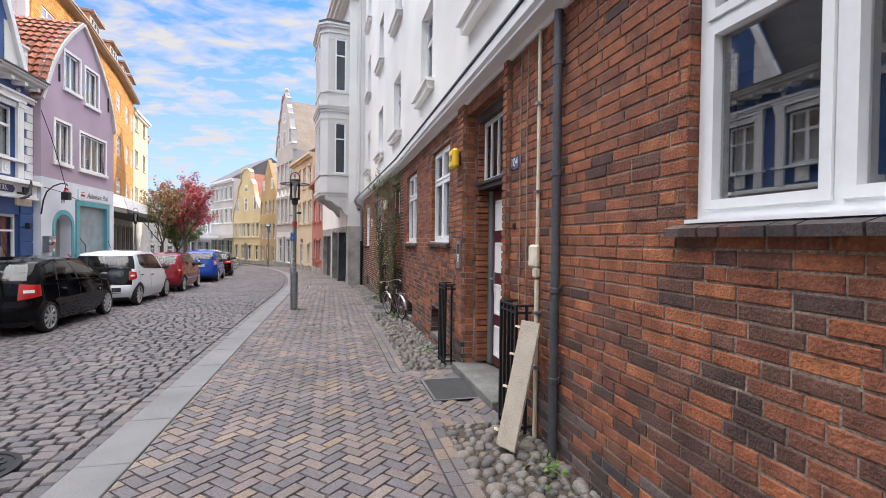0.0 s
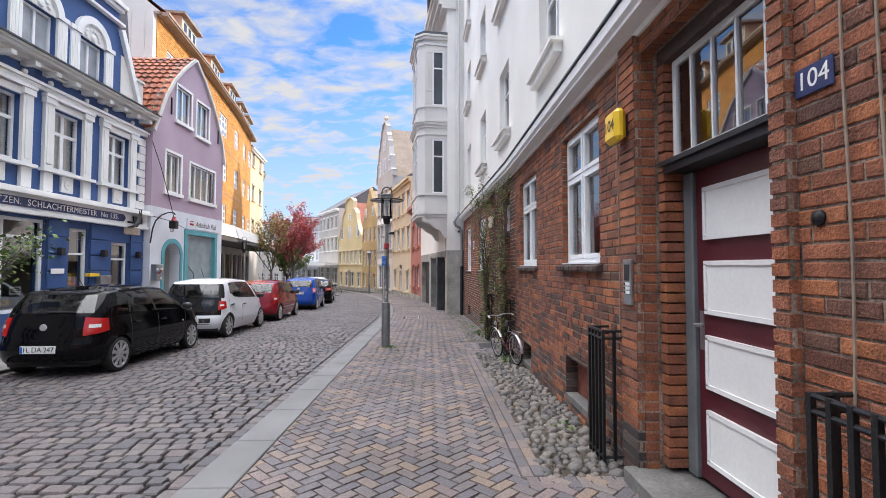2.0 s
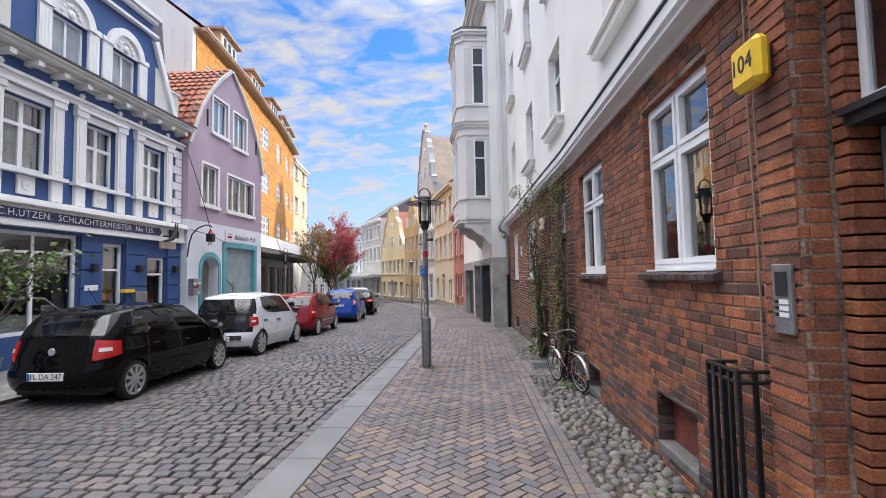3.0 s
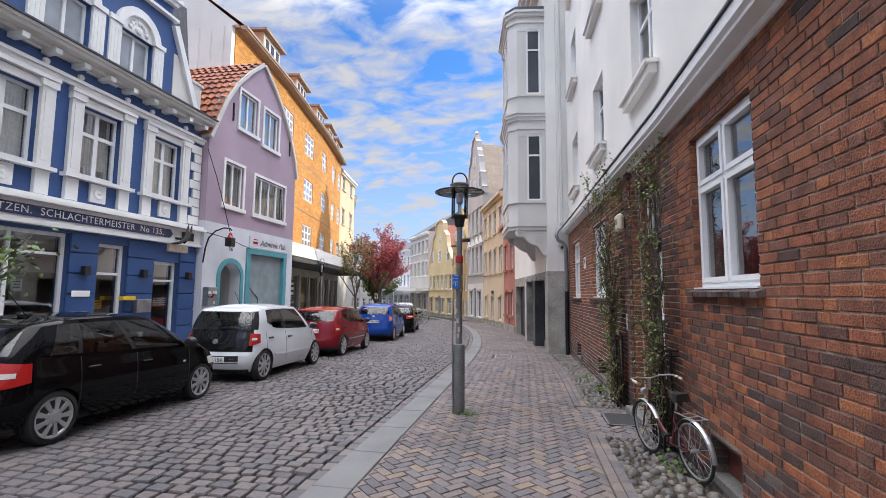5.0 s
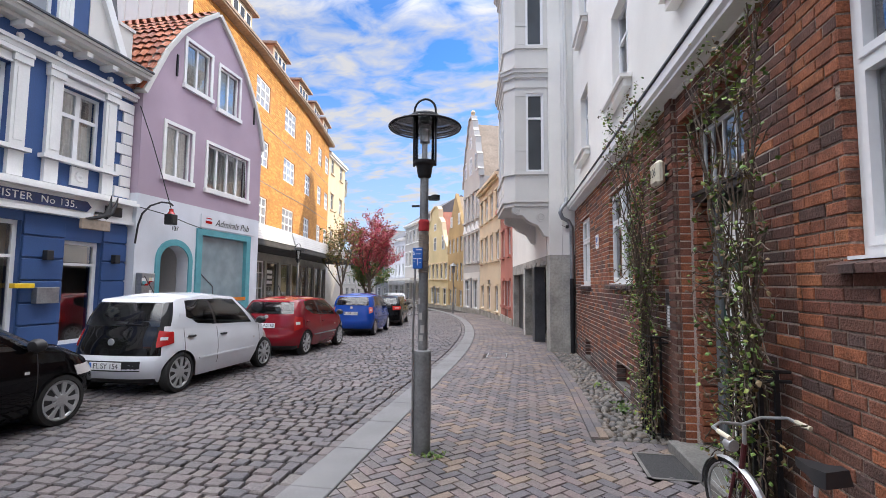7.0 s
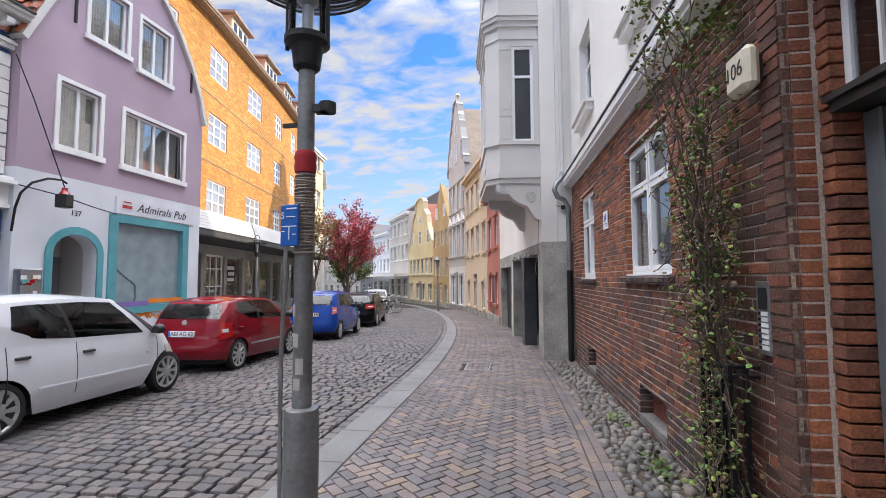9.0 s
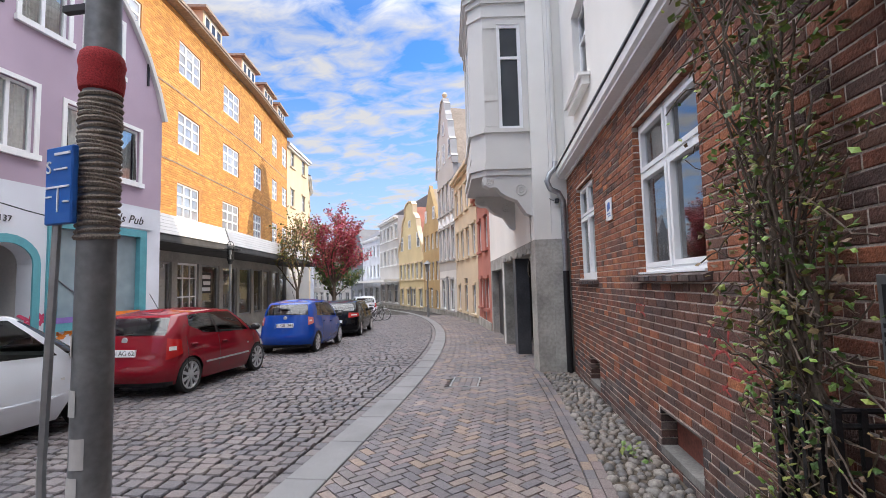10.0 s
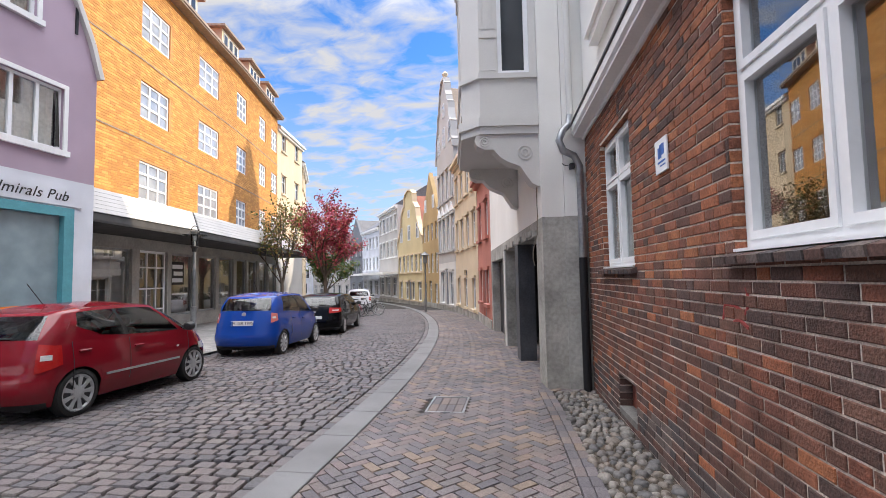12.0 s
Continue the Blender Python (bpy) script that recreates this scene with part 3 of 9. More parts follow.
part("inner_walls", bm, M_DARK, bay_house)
bm = B()
for v, z0, z1 in ((0.25, 12.3, 12.45), (0.38, 12.45, 12.7), (0.52, 12.7, 12.9), (0.6, 12.9, 13.1)):
    box(bm, -0.1, LC, -0.36, v, z0, z1)
part("eaves_cornice", bm, M_BAYWHITE, bay_house, "stepped white eaves cornice", FC)
bm = B()
# unseen ridge, raised so that its shadow covers the lilac gable
q = [(-0.1, 13.1), (9.9, 13.1), (4.8, 17.6)]
a = [bm.verts.new((x, 21.0, z)) for x, z in q]
b = [bm.verts.new((x, 30.6, z)) for x, z in q]
bm.faces.new(a), bm.faces.new(b[::-1])
for i in range(3):
    bm.faces.new((a[(i + 1) % 3], a[i], b[i], b[(i + 1) % 3]))
part("roof", bm, M_SLATE, bay_house)
for o in UPC:
    glazed(bay_house, *o, v=-0.12, xf=FC, label="white casement window")

# bay: in frame C, u from 0.06 to 2.7, standing 1.2 out
BU0, BU1, BV = 0.06, 2.75, 1.2
ch = 0.28  # canted corner


def bay_ring(bm, z0, z1, grow):
    pts = [(BU0 - grow, 0.003), (BU0 - grow, BV - ch + grow * 0.5), (BU0 + ch - grow * 0.5, BV + grow), (BU1 - ch + grow * 0.5, BV + grow), (BU1 + grow, BV - ch + grow * 0.5), (BU1 + grow, 0.003)]
    lo = [bm.verts.new((u, v, z0)) for u, v in pts]
    hi = [bm.verts.new((u, v, z1)) for u, v in pts]
    n = len(pts)
    fs = [bm.faces.new(lo[::-1]), bm.faces.new(hi)] + [bm.faces.new((lo[i], lo[(i + 1) % n], hi[(i + 1) % n], hi[i])) for i in range(n)]
    bmesh.ops.recalc_face_normals(bm, faces=fs)


bm = B()
bay_ring(bm, 3.86, 4.5, 0.0)
bay = part("bay_window", bm, M_BAYWHITE, bay_house, "grey-white panelled bay", FC)
for z0, z1 in ((6.85, 8.15), (10.55, 11.0)):
    bm = B()
    bay_ring(bm, z0, z1, 0.0)
    part("spandrel", bm, M_BAYWHITE, bay, "", FC)
for z0, z1, g in ((3.72, 3.86, 0.06), (3.60, 3.72, 0.02), (4.5, 4.58, 0.05), (7.0, 7.08, 0.03), (7.3, 7.42, 0.05), (7.42, 7.52, 0.1), (7.52, 7.58, 0.13), (8.15, 8.23, 0.05), (10.75, 10.85, 0.05), (10.98, 11.08, 0.1), (11.08, 11.16, 0.16)):
    bm = B()
    bay_ring(bm, z0, z1, g)
    part("moulding", bm, M_BAYWHITE, bay, "", FC)
bm = B()
bay_ring(bm, 11.16, 11.3, 0.1)
part("bay_roof", bm, M_LEAD, bay, "dark lead roof", FC)
for z0, z1 in ((4.58, 6.85), (8.23, 10.55)):
    # near side: pilaster panel, window, jamb (facing the walker)
    S = FC @ Matrix(((0, -1, 0, BU0), (-1, 0, 0, 0), (0, 0, 1, 0), (0, 0, 0, 1)))  # u' = -v, v' = out of the near side
    for (a, b) in ((-0.12, -0.004), (-(BV - ch), -0.62)):
        bm = B()
        box(bm, a, b, -0.12, 0.0, z0, z1)
        part("pilaster", bm, M_BAYWHITE, bay, "", S)
    bm = B()
    for k in range(5):
        c = -0.88 + k * 0.055
        box(bm, c - 0.014, c + 0.014, 0.0, 0.012, z0 + 0.75, z1 - 0.12)
    box(bm, -0.91, -0.64, 0.0, 0.02, z0 + 0.6, z0 + 0.68)
    box(bm, -0.90, -0.65, 0.0, 0.016, z0 + 0.06, z0 + 0.55)
    box(bm, -0.91, -0.64, 0.0, 0.02, z1 - 0.1, z1 - 0.02)
    part("fluting", bm, M_BAYWHITE, bay, "", S)
    glazed(bay, -0.62, -0.12, z0, z1, v=-0.03, mull=(), trans=(0.68,), fw=0.07, xf=S, gm=M_FARGLASS, label="tall white bay window")
    # front and far side
    bm = B()
    for a, b in ((BU0 + ch, BU0 + ch + 0.25), ((BU0 + BU1) / 2 - 0.1, (BU0 + BU1) / 2 + 0.1), (BU1 - ch - 0.25, BU1 - ch)):
        box(bm, a, b, BV - 0.12, BV, z0, z1)
    part("pilaster", bm, M_BAYWHITE, bay, "", FC)
    for a, b in ((BU0 + ch + 0.25, (BU0 + BU1) / 2 - 0.1), ((BU0 + BU1) / 2 + 0.1, BU1 - ch - 0.25)):
        glazed(bay, a, b, z0, z1, v=BV - 0.03, mull=(), trans=(0.68,), fw=0.07, xf=FC, gm=M_FARGLASS, label="tall white bay window")
    for sgn, u in ((1, BU0), (-1, BU1)):
        bm = B()
        p = [(u, BV - ch), (u + sgn * ch, BV), (u + sgn * (ch - 0.02), BV - 0.12), (u + sgn * 0.1, BV - ch)]
        lo = [bm.verts.new((x, v, z0)) for x, v in p]
        hi = [bm.verts.new((x, v, z1)) for x, v in p]
        fs = [bm.faces.new(lo), bm.faces.new(hi[::-1])] + [bm.faces.new((lo[i], hi[i], hi[(i + 1) % 4], lo[(i + 1) % 4])) for i in range(4)]
        bmesh.ops.recalc_face_normals(bm, faces=fs)
        part("corner_post", bm, M_BAYWHITE, bay, "", FC)
    bm = B()
    box(bm, BU1 - 0.1, BU1, 0.003, BV - ch, z0, z1)
    part("side_panel", bm, M_BAYWHITE, bay, "", FC)
    bm = B()
    for k in range(3):
        box(bm, BU0 + 0.35 + k * 0.75, BU0 + 0.95 + k * 0.75, BV, BV + 0.015, z0 - 0.55, z0 - 0.2)
    part("apron_panel", bm, M_BAYWHITE, bay, "", FC)
# corbels under the bay
for u in (BU0 + 0.02, BU1 - 0.32):
    prof = [(0.003, 2.75), (0.12, 2.8), (0.22, 2.95), (0.3, 3.08), (0.5, 3.16), (0.62, 3.24), (0.72, 3.36), (0.86, 3.36), (0.98, 3.42), (1.02, 3.52), (0.98, 3.6), (0.003, 3.6)]
    bm = B()
    a = [bm.verts.new((u, v, z)) for v, z in prof]
    b = [bm.verts.new((u + 0.3, v, z)) for v, z in prof]
    n = len(prof)
    fs = [bm.faces.new(a), bm.faces.new(b[::-1])] + [bm.faces.new((a[(i + 1) % n], a[i], b[i], b[(i + 1) % n])) for i in range(n)]
    bmesh.ops.recalc_face_normals(bm, faces=fs)
    c = part("corbel", bm, M_BAYWHITE, bay, "grey-white scrolled corbel", FC)
    bm = B()
    for v, z, r in ((0.22, 3.3, 0.11), (0.86, 3.48, 0.07)):
        for rr in (r, r * 0.5):
            tube(bm, [(u - 0.005, v + rr * math.cos(k * math.pi / 6), z + rr * math.sin(k * math.pi / 6)) for k in range(12)], 0.014, 6, closed=True)
    part("scroll", bm, M_BAYWHITE, c, "", FC, smooth=True)
bm = B()
lathe(bm, [(0.0, 3.5), (0.1, 3.5), (0.17, 3.55), (0.18, 3.6)], 18, Matrix.Translation((BU0 + 0.9, 0.6, 0)))
part("boss", bm, M_BAYWHITE, bay, "", FC, smooth=True)

# ---- the blue house ----
X0 = -9.45
FL = frame_at(X0, 0.0, X0, -10.0)  # here u = -y, v towards the street
blue_house = thing("blue_house", label="blue and white stucco townhouse with gable over a shop", category="house")


def Y(a, b):
    """An opening's span given along the street."""
    return (-b, -a)


BW = [(9.9, 10.95), (11.95, 13.05), (13.95, 14.95), (15.9, 16.9)]
ARCH = [(13.0, 13.95), (14.75, 15.68)]
holes = [Y(a, b) + (4.02, 5.55) for a, b in BW]
shop_holes = [Y(9.0, 11.4) + (0.5, 2.72), Y(11.75, 13.92) + (0.5, 2.72), Y(14.6, 15.35) + (-0.4, 2.6), Y(16.2, 17.05) + (0.1, 2.3)]
bm = B()
pierced(bm, -17.7, -8.4, -1.0, 6.2, 0.35, holes + shop_holes)
part("wall", bm, M_BLUE, blue_house, "blue painted stucco wall", FL)
bm = B()
pierced(bm, -16.3, -12.2, 6.2, 8.95, 0.35, [Y(a, b) + (6.72, 7.85) for a, b in ARCH])
for z0, z1, e0, e1 in ((8.95, 9.5, 16.3, 12.2), (9.5, 10.3, 15.6, 12.9)):
    box(bm, -e0, -e1, -0.35, 0.0, z0, z1)
prism(bm, [(-17.45, 6.2), (-16.3, 6.2), (-16.3, 8.75)], -0.35, 0.0)
prism(bm, [(-12.2, 6.2), (-11.05, 6.2), (-12.2, 8.75)], -0.35, 0.0)
gable = part("gable", bm, M_BLUE, blue_house, "blue gable with white pilasters", FL)
bm = B()
for sg, c in ((1, 14.25),):
    # white edge bands along the raking sides, and stepped top
    for a, b in (((-17.5, 6.25), (-16.35, 8.8)), ((-11.0, 6.25), (-12.15, 8.8))):
        d = Vector((b[0] - a[0], b[1] - a[1])).normalized()
        n = Vector((d.y, -d.x)) * 0.09
        prism(bm, [(a[0] - n.x, a[1] - n.y), (a[0] + n.x, a[1] + n.y), (b[0] + n.x, b[1] + n.y), (b[0] - n.x, b[1] - n.y)], 0.003, 0.12)
    for z0, z1, g, o in ((8.9, 8.98, 0.1, 0.14), (9.3, 9.4, 0.05, 0.14), (9.42, 9.55, 0.15, 0.2)):
        box(bm, -16.3 - g, -12.2 + g, 0.003, o, z0, z1)
    box(bm, -15.75, -12.75, 0.003, 0.16, 10.2, 10.32)
part("gable_band", bm, M_TRIM, gable, "white moulded bands", FL)
for a, b in ((-17.2, -16.42), (-12.08, -11.3)):
    bm = B()
    lo = 6.62
    if a < -15:
        prism(bm, [(a, lo), (b, lo), (b, 8.05), (b - 0.12, 8.05), (a, lo + 0.35)], 0.003, 0.02)
    else:
        prism(bm, [(a, lo), (b, lo), (b, lo + 0.35), (a + 0.12, 8.05), (a, 8.05)], 0.003, 0.02)
    part("panel", bm, M_BAYWHITE, gable, "rough white stucco panel", FL)
# arched window surrounds: white pilasters, arch with relief, two tall lights
for a, b in ARCH:
    bm = B()
    for u0, u1 in ((-b - 0.34, -b - 0.03), (-a + 0.03, -a + 0.34)):
        box(bm, u0, u1, 0.003, 0.07, 6.3, 8.0)
        box(bm, u0 - 0.03, u1 + 0.03, 0.003, 0.10, 7.86, 7.98)
        for k in range(3):
            c = u0 + 0.07 + k * 0.085
            box(bm, c, c + 0.03, 0.07, 0.082, 6.5, 7.7)
    c, r = -(a + b) / 2, (b - a) / 2 + 0.2
    pts = [(c + r * math.cos(t * math.pi / 14), 7.86 + r * math.sin(t * math.pi / 14)) for t in range(15)] + [(c + (r - 0.2) * math.cos(t * math.pi / 14), 7.86 + (r - 0.2) * math.sin(t * math.pi / 14)) for t in range(14, -1, -1)]
    for i in range(14):
        q = [pts[i], pts[i + 1], pts[28 - i], pts[29 - i]]
        prism(bm, q, 0.003, 0.11)
    part("window_surround", bm, M_TRIM, gable, "white arched stucco surround", FL)
    bm = B()
    pr = [(c + (r - 0.2) * math.cos(t * math.pi / 14), 7.86 + (r - 0.2) * math.sin(t * math.pi / 14)) for t in range(15)]
    prism(bm, pr, 0.003, 0.03)
    for k in range(7):
        t = math.pi * (k + 0.5) / 7
        lathe(bm, [(0.0, 0.0), (0.07, 0.0), (0.05, 0.04), (0.0, 0.055)], 8, Matrix.Translation((c + 0.25 * math.cos(t), 0.03, 7.93 + 0.25 * math.sin(t))) @ pose(0, 0, 0, -90, 0, 0))
    lathe(bm, [(0.0, 0.0), (0.11, 0.0), (0.08, 0.05), (0.0, 0.07)], 10, Matrix.Translation((c, 0.03, 7.98)) @ pose(0, 0, 0, -90, 0, 0))
    part("lunette", bm, M_TRIM, gable, "white relief in the arch", FL, smooth=True)
    # the reflected sky in these arched panes is in the pane colour
    glazed(blue_house, -b, -a, 6.72, 7.85, v=-0.1, mull=(0.5,), trans=(), xf=FL, gm=M_PALEGLASS, label="white arched window")
for ub in (-14.36,):
    bm = B()
    box(bm, ub - 0.16, ub + 0.16, 0.003, 0.025, 6.6, 7.8)
    part("panel", bm, M_BLUE, gable, "", FL)
# main cornice under the gable and the string courses
bm = B()
for z0, z1, o in ((5.86, 5.95, 0.10), (5.95, 6.0, 0.16), (6.0, 6.05, 0.10)):
    box(bm, -17.72, -8.4, 0.003, o, z0, z1)
part("string_course", bm, M_TRIM, blue_house, "white string course", FL)
bm = B()
for z0, z1, o in ((6.34, 6.42, 0.22), (6.42, 6.5, 0.42), (6.5, 6.56, 0.48)):
    box(bm, -17.75, -8.4, 0.003, o, z0, z1)
cornice = part("cornice", bm, M_BAYWHITE, blue_house, "weathered white cornice", FL)
for k in range(15):
    bm = B()
    u = -17.5 + k * 0.62
    box(bm, u, u + 0.14, 0.003, 0.36, 6.24, 6.34)
    part("bracket", bm, M_TRIM, cornice, "", FL)
bm = B()
box(bm, -17.75, -8.4, 0.0, 0.52, 6.562, 6.60)
part("gutter", bm, M_LEAD, blue_house, "dark gutter", FL)
# windows of the first floor with pilasters, sills and consoles
for a, b in BW:
    glazed(blue_house, -b, -a, 4.02, 5.55, v=-0.12, mull=(0.5,), trans=(0.63,), fw=0.07, slim=0.05, xf=FL, label="white cross-bar window", curtain=True)
    bm = B()
    for u0, u1 in ((-b - 0.28, -b - 0.002), (-a + 0.002, -a + 0.28)):
        box(bm, u0, u1, 0.003, 0.09, 3.42, 5.72)
        box(bm, u0 - 0.03, u1 + 0.03, 0.003, 0.13, 5.60, 5.74)
        box(bm, u0 + 0.06, u1 - 0.06, 0.09, 0.105, 4.1, 5.5)
        box(bm, u0 - 0.02, u1 + 0.02, 0.003, 0.12, 3.9, 3.98)
    part("pilaster", bm, M_TRIM, blue_house, "white pilasters beside the window", FL)
    bm = B()
    box(bm, -b - 0.36, -a + 0.36, 0.003, 0.17, 3.90, 3.98)
    box(bm, -b - 0.02, -a + 0.02, 0.003, 0.06, 5.56, 5.72)
    box(bm, -b - 0.32, -a + 0.32, 0.003, 0.15, 5.745, 5.83)
    part("sill", bm, M_TRIM, blue_house, "white sill and head moulding", FL)
    c = -(a + b) / 2
    bm = B()
    box(bm, c - 0.19, c + 0.19, 0.003, 0.06, 3.48, 3.88)
    lathe(bm, [(0.0, 0.0), (0.13, 0.0), (0.11, 0.03), (0.05, 0.025), (0.0, 0.05)], 12, Matrix.Translation((c, 0.06, 3.68)) @ pose(0, 0, 0, -90, 0, 0))
    part("rosette", bm, M_TRIM, blue_house, "white rosette panel", FL)
    for k in (-1, 1):
        bm = B()
        lathe(bm, [(0.0, 0.0), (0.10, 0.0), (0.09, 0.05), (0.0, 0.08)], 8, Matrix.Translation((c + k * (0.5 + (b - a) * 0.1), 0.01, 6.0)) @ pose(0, 0, 0, -90, 0, 0))
        lathe(bm, [(0.0, 0.0), (0.07, 0.0), (0.06, 0.05), (0.0, 0.07)], 8, Matrix.Translation((c + k * (0.5 + (b - a) * 0.1), 0.02, 6.13)) @ pose(0, 0, 0, -90, 0, 0))
        part("acanthus", bm, M_TRIM, blue_house, "white stucco leaf ornament", FL, smooth=True)
# quoins at the corner
for k in range(9):
    bm = B()
    w = 0.42 if k % 2 == 0 else 0.28
    box(bm, -17.69, -17.69 + w, 0.003, 0.05, 3.45 + k * 0.26, 3.45 + k * 0.26 + 0.235)
    part("quoin", bm, M_TRIM, blue_house, "", FL)
# shopfront: sign board, pilasters, panes
bm = B()
box(bm, -17.72, -8.4, 0.003, 0.14, 2.86, 3.24)
box(bm, -17.75, -8.4, 0.003, 0.30, 3.24, 3.31)
box(bm, -17.75, -8.4, 0.003, 0.24, 3.31, 3.38)
box(bm, -17.72, -8.4, 0.003, 0.19, 2.79, 2.86)
fascia = part("shop_fascia", bm, M_TRIM, blue_house, "white shop fascia with a dark name board", FL)
bm = B()
prism(bm, [(-16.62, 3.05), (-16.52, 2.94), (-11.6, 2.94), (-11.5, 3.05), (-11.6, 3.16), (-16.52, 3.16)], 0.14, 0.165)
board = part("name_board", bm, M_ENAMEL, fascia, "dark blue name board with white letters", FL)
sign_text("C.H.UTZEN.  SCHLACHTERMEISTER  No 135.", 0.205, FL @ Matrix.Translation((-14.05, 0.168, 3.05)) @ Matrix(((-1, 0, 0, 0), (0, 0, 1, 0), (0, 1, 0, 0), (0, 0, 0, 1))), M_TRIM, board, squeeze=1.12)
for o in shop_holes:
    door = o[3] < 2.65 and o[2] < 0
    glazed(blue_house, *o, v=-0.1, mull=() if o[1] - o[0] < 1.2 else (0.5,) if o[1] > -12 else (), trans=(0.8,) if o[1] - o[0] > 1 else (0.77,), fw=0.08, xf=FL, label="white framed shop door" if door else "white framed shop window", name="shop_door" if door else "shop_window")
for y0, y1 in ((13.93, 14.58), (15.37, 16.18), (17.07, 17.7), (11.42, 11.73)):
    for k in range(7):
        bm = B()
        box(bm, -y1, -y0, 0.003, 0.05, -0.3 + k * 0.44, -0.3 + k * 0.44 + 0.41, bevel=0.012)
        part("rusticated_block", bm, M_BLUE, blue_house, "", FL)
bm = B()
box(bm, -17.7, -8.4, -7.5, -0.36, 2.8, 3.0)
box(bm, -17.7, -8.4, -7.5, -7.2, -1, 6.2)
box(bm, -17.7, -17.4, -7.2, -0.36, -1, 6.2)
box(bm, -8.7, -8.4, -7.2, -0.36, -1, 6.2)
box(bm, -17.4, -8.7, -3.2, -3.0, -1, 2.8)
box(bm, -17.4, -8.7, -7.2, -0.36, -1.0, -0.2)
part("inner_walls", bm, M_ROOM, blue_house, "", FL)
bm = B()
prism(bm, [(-17.7, 6.22), (-8.4, 6.22), (-8.9, 9.9), (-17.2, 9.9)], -7.5, -0.36)
part("roof", bm, M_SLATE, blue_house, "", FL)
bm = B()
box(bm, -17.62, -17.22, -0.5, -0.05, 6.6, 7.6)
box(bm, -17.66, -17.18, -0.55, 0.0, 7.6, 7.68)
part("corner_dormer", bm, M_BAYWHITE, blue_house, "", FL)

# ---- the lilac house with the pub ----
FP = frame_at(-9.2, 0.0, -9.2, -10.0)
lilac_house = thing("lilac_house", label="lilac rendered house with a curved gable over a white pub front", category="house")
PW = [(18.5, 19.45, 4.22, 5.62), (20.12, 22.12, 4.2, 5.55), (19.1, 20.1, 6.92, 8.2), (20.52, 21.5, 6.78, 8.12)]
PLOW = [(20.0, 22.2, 0.75, 2.82)]
bm = B()
pierced(bm, -22.9, -17.72, 3.6, 6.1, 0.35, [Y(a, b) + (c, d) for a, b, c, d in PW[:2]])
wall_l = part("wall", bm, M_LILAC, lilac_house, "lilac rendered wall", FP)
GAB = [(17.75, 6.1), (18.05, 6.75), (18.4, 7.5), (18.9, 8.25), (19.55, 8.95), (20.3, 9.6), (21.05, 9.05), (21.75, 8.35), (22.25, 7.65), (22.65, 6.85), (22.9, 6.1)]


def gable_z(y):
    for (a, c), (b, d) in zip(GAB, GAB[1:]):
        if a <= y <= b:
            return c + (d - c) * (y - a) / (b - a)
    return 6.1


bm = B()
ys = sorted({g[0] for g in GAB} | {w[i] for w in PW[2:] for i in (0, 1)})
for a, b in zip(ys, ys[1:]):
    spans = [(6.1, None)]
    for w in PW[2:]:
        if w[0] <= (a + b) / 2 <= w[1]:
            spans = [(6.1, w[2]), (w[3], None)]
    for lo, hi in spans:
        za, zb = (gable_z(a), gable_z(b)) if hi is None else (hi, hi)
        if max(za, zb) - lo < 0.01:
            continue
        q = [(-b, lo), (-a, lo), (-a, za), (-b, zb)]
        q = [p for i, p in enumerate(q) if p != q[i - 1]]
        prism(bm, q, -0.35, 0.0)
bmesh.ops.remove_doubles(bm, verts=bm.verts[:], dist=0.001)
part("gable", bm, M_LILAC, lilac_house, "lilac curved gable", FP)
bm = B()
pierced(bm, -22.9, -17.72, -1.0, 3.6, 0.35, [Y(a, b) + (c, d) for a, b, c, d in PLOW] + [Y(18.5, 19.52) + (-0.4, 2.42)])
part("ground_floor_wall", bm, M_PALE, lilac_house, "chalk-white ground floor wall", FP)
# arch head of the doorway and its teal surround
cy = -19.01
bm = B()
for r0, r1, v1 in ((0.51, 0.66, 0.04),):
    for i in range(12):
        t0, t1 = math.pi * i / 12, math.pi * (i + 1) / 12
        prism(bm, [(cy + r0 * math.cos(t0), 2.0 + r0 * math.sin(t0) * 0.8), (cy + r1 * math.cos(t0), 2.0 + r1 * math.sin(t0) * 0.87), (cy + r1 * math.cos(t1), 2.0 + r1 * math.sin(t1) * 0.87), (cy + r0 * math.cos(t1), 2.0 + r0 * math.sin(t1) * 0.8)], 0.003, v1)
box(bm, cy - 0.66, cy - 0.51, 0.003, 0.04, -0.4, 2.0)
box(bm, cy + 0.51, cy + 0.66, 0.003, 0.04, -0.4, 2.0)
part("door_surround", bm, M_TEAL, lilac_house, "teal painted arched surround", FP)
bm = B()
for k in range(12):
    t0, t1 = math.pi * k / 12, math.pi * (k + 1) / 12
    q = [(cy + 0.51 * math.cos(t), 2.0 + 0.41 * math.sin(t)) for t in (t0, t1)]
    prism(bm, [q[0], (q[0][0], 2.42), (q[1][0], 2.42), q[1]], -0.35, 0.001)
part("arch_spandrel", bm, M_PALE, lilac_house, "chalk-white arch head", FP)
bm = B()
box(bm, cy - 0.5, cy + 0.5, -1.0, -0.95, -0.6, 2.5)
box(bm, cy - 0.56, cy - 0.51, -1.0, -0.36, -0.6, 2.5)
box(bm, cy + 0.51, cy + 0.56, -1.0, -0.36, -0.6, 2.5)
box(bm, cy - 0.5, cy + 0.5, -0.94, -0.36, 2.43, 2.5)
part("niche", bm, M_LGREY, lilac_house, "pale recessed doorway", FP)
bm = B()
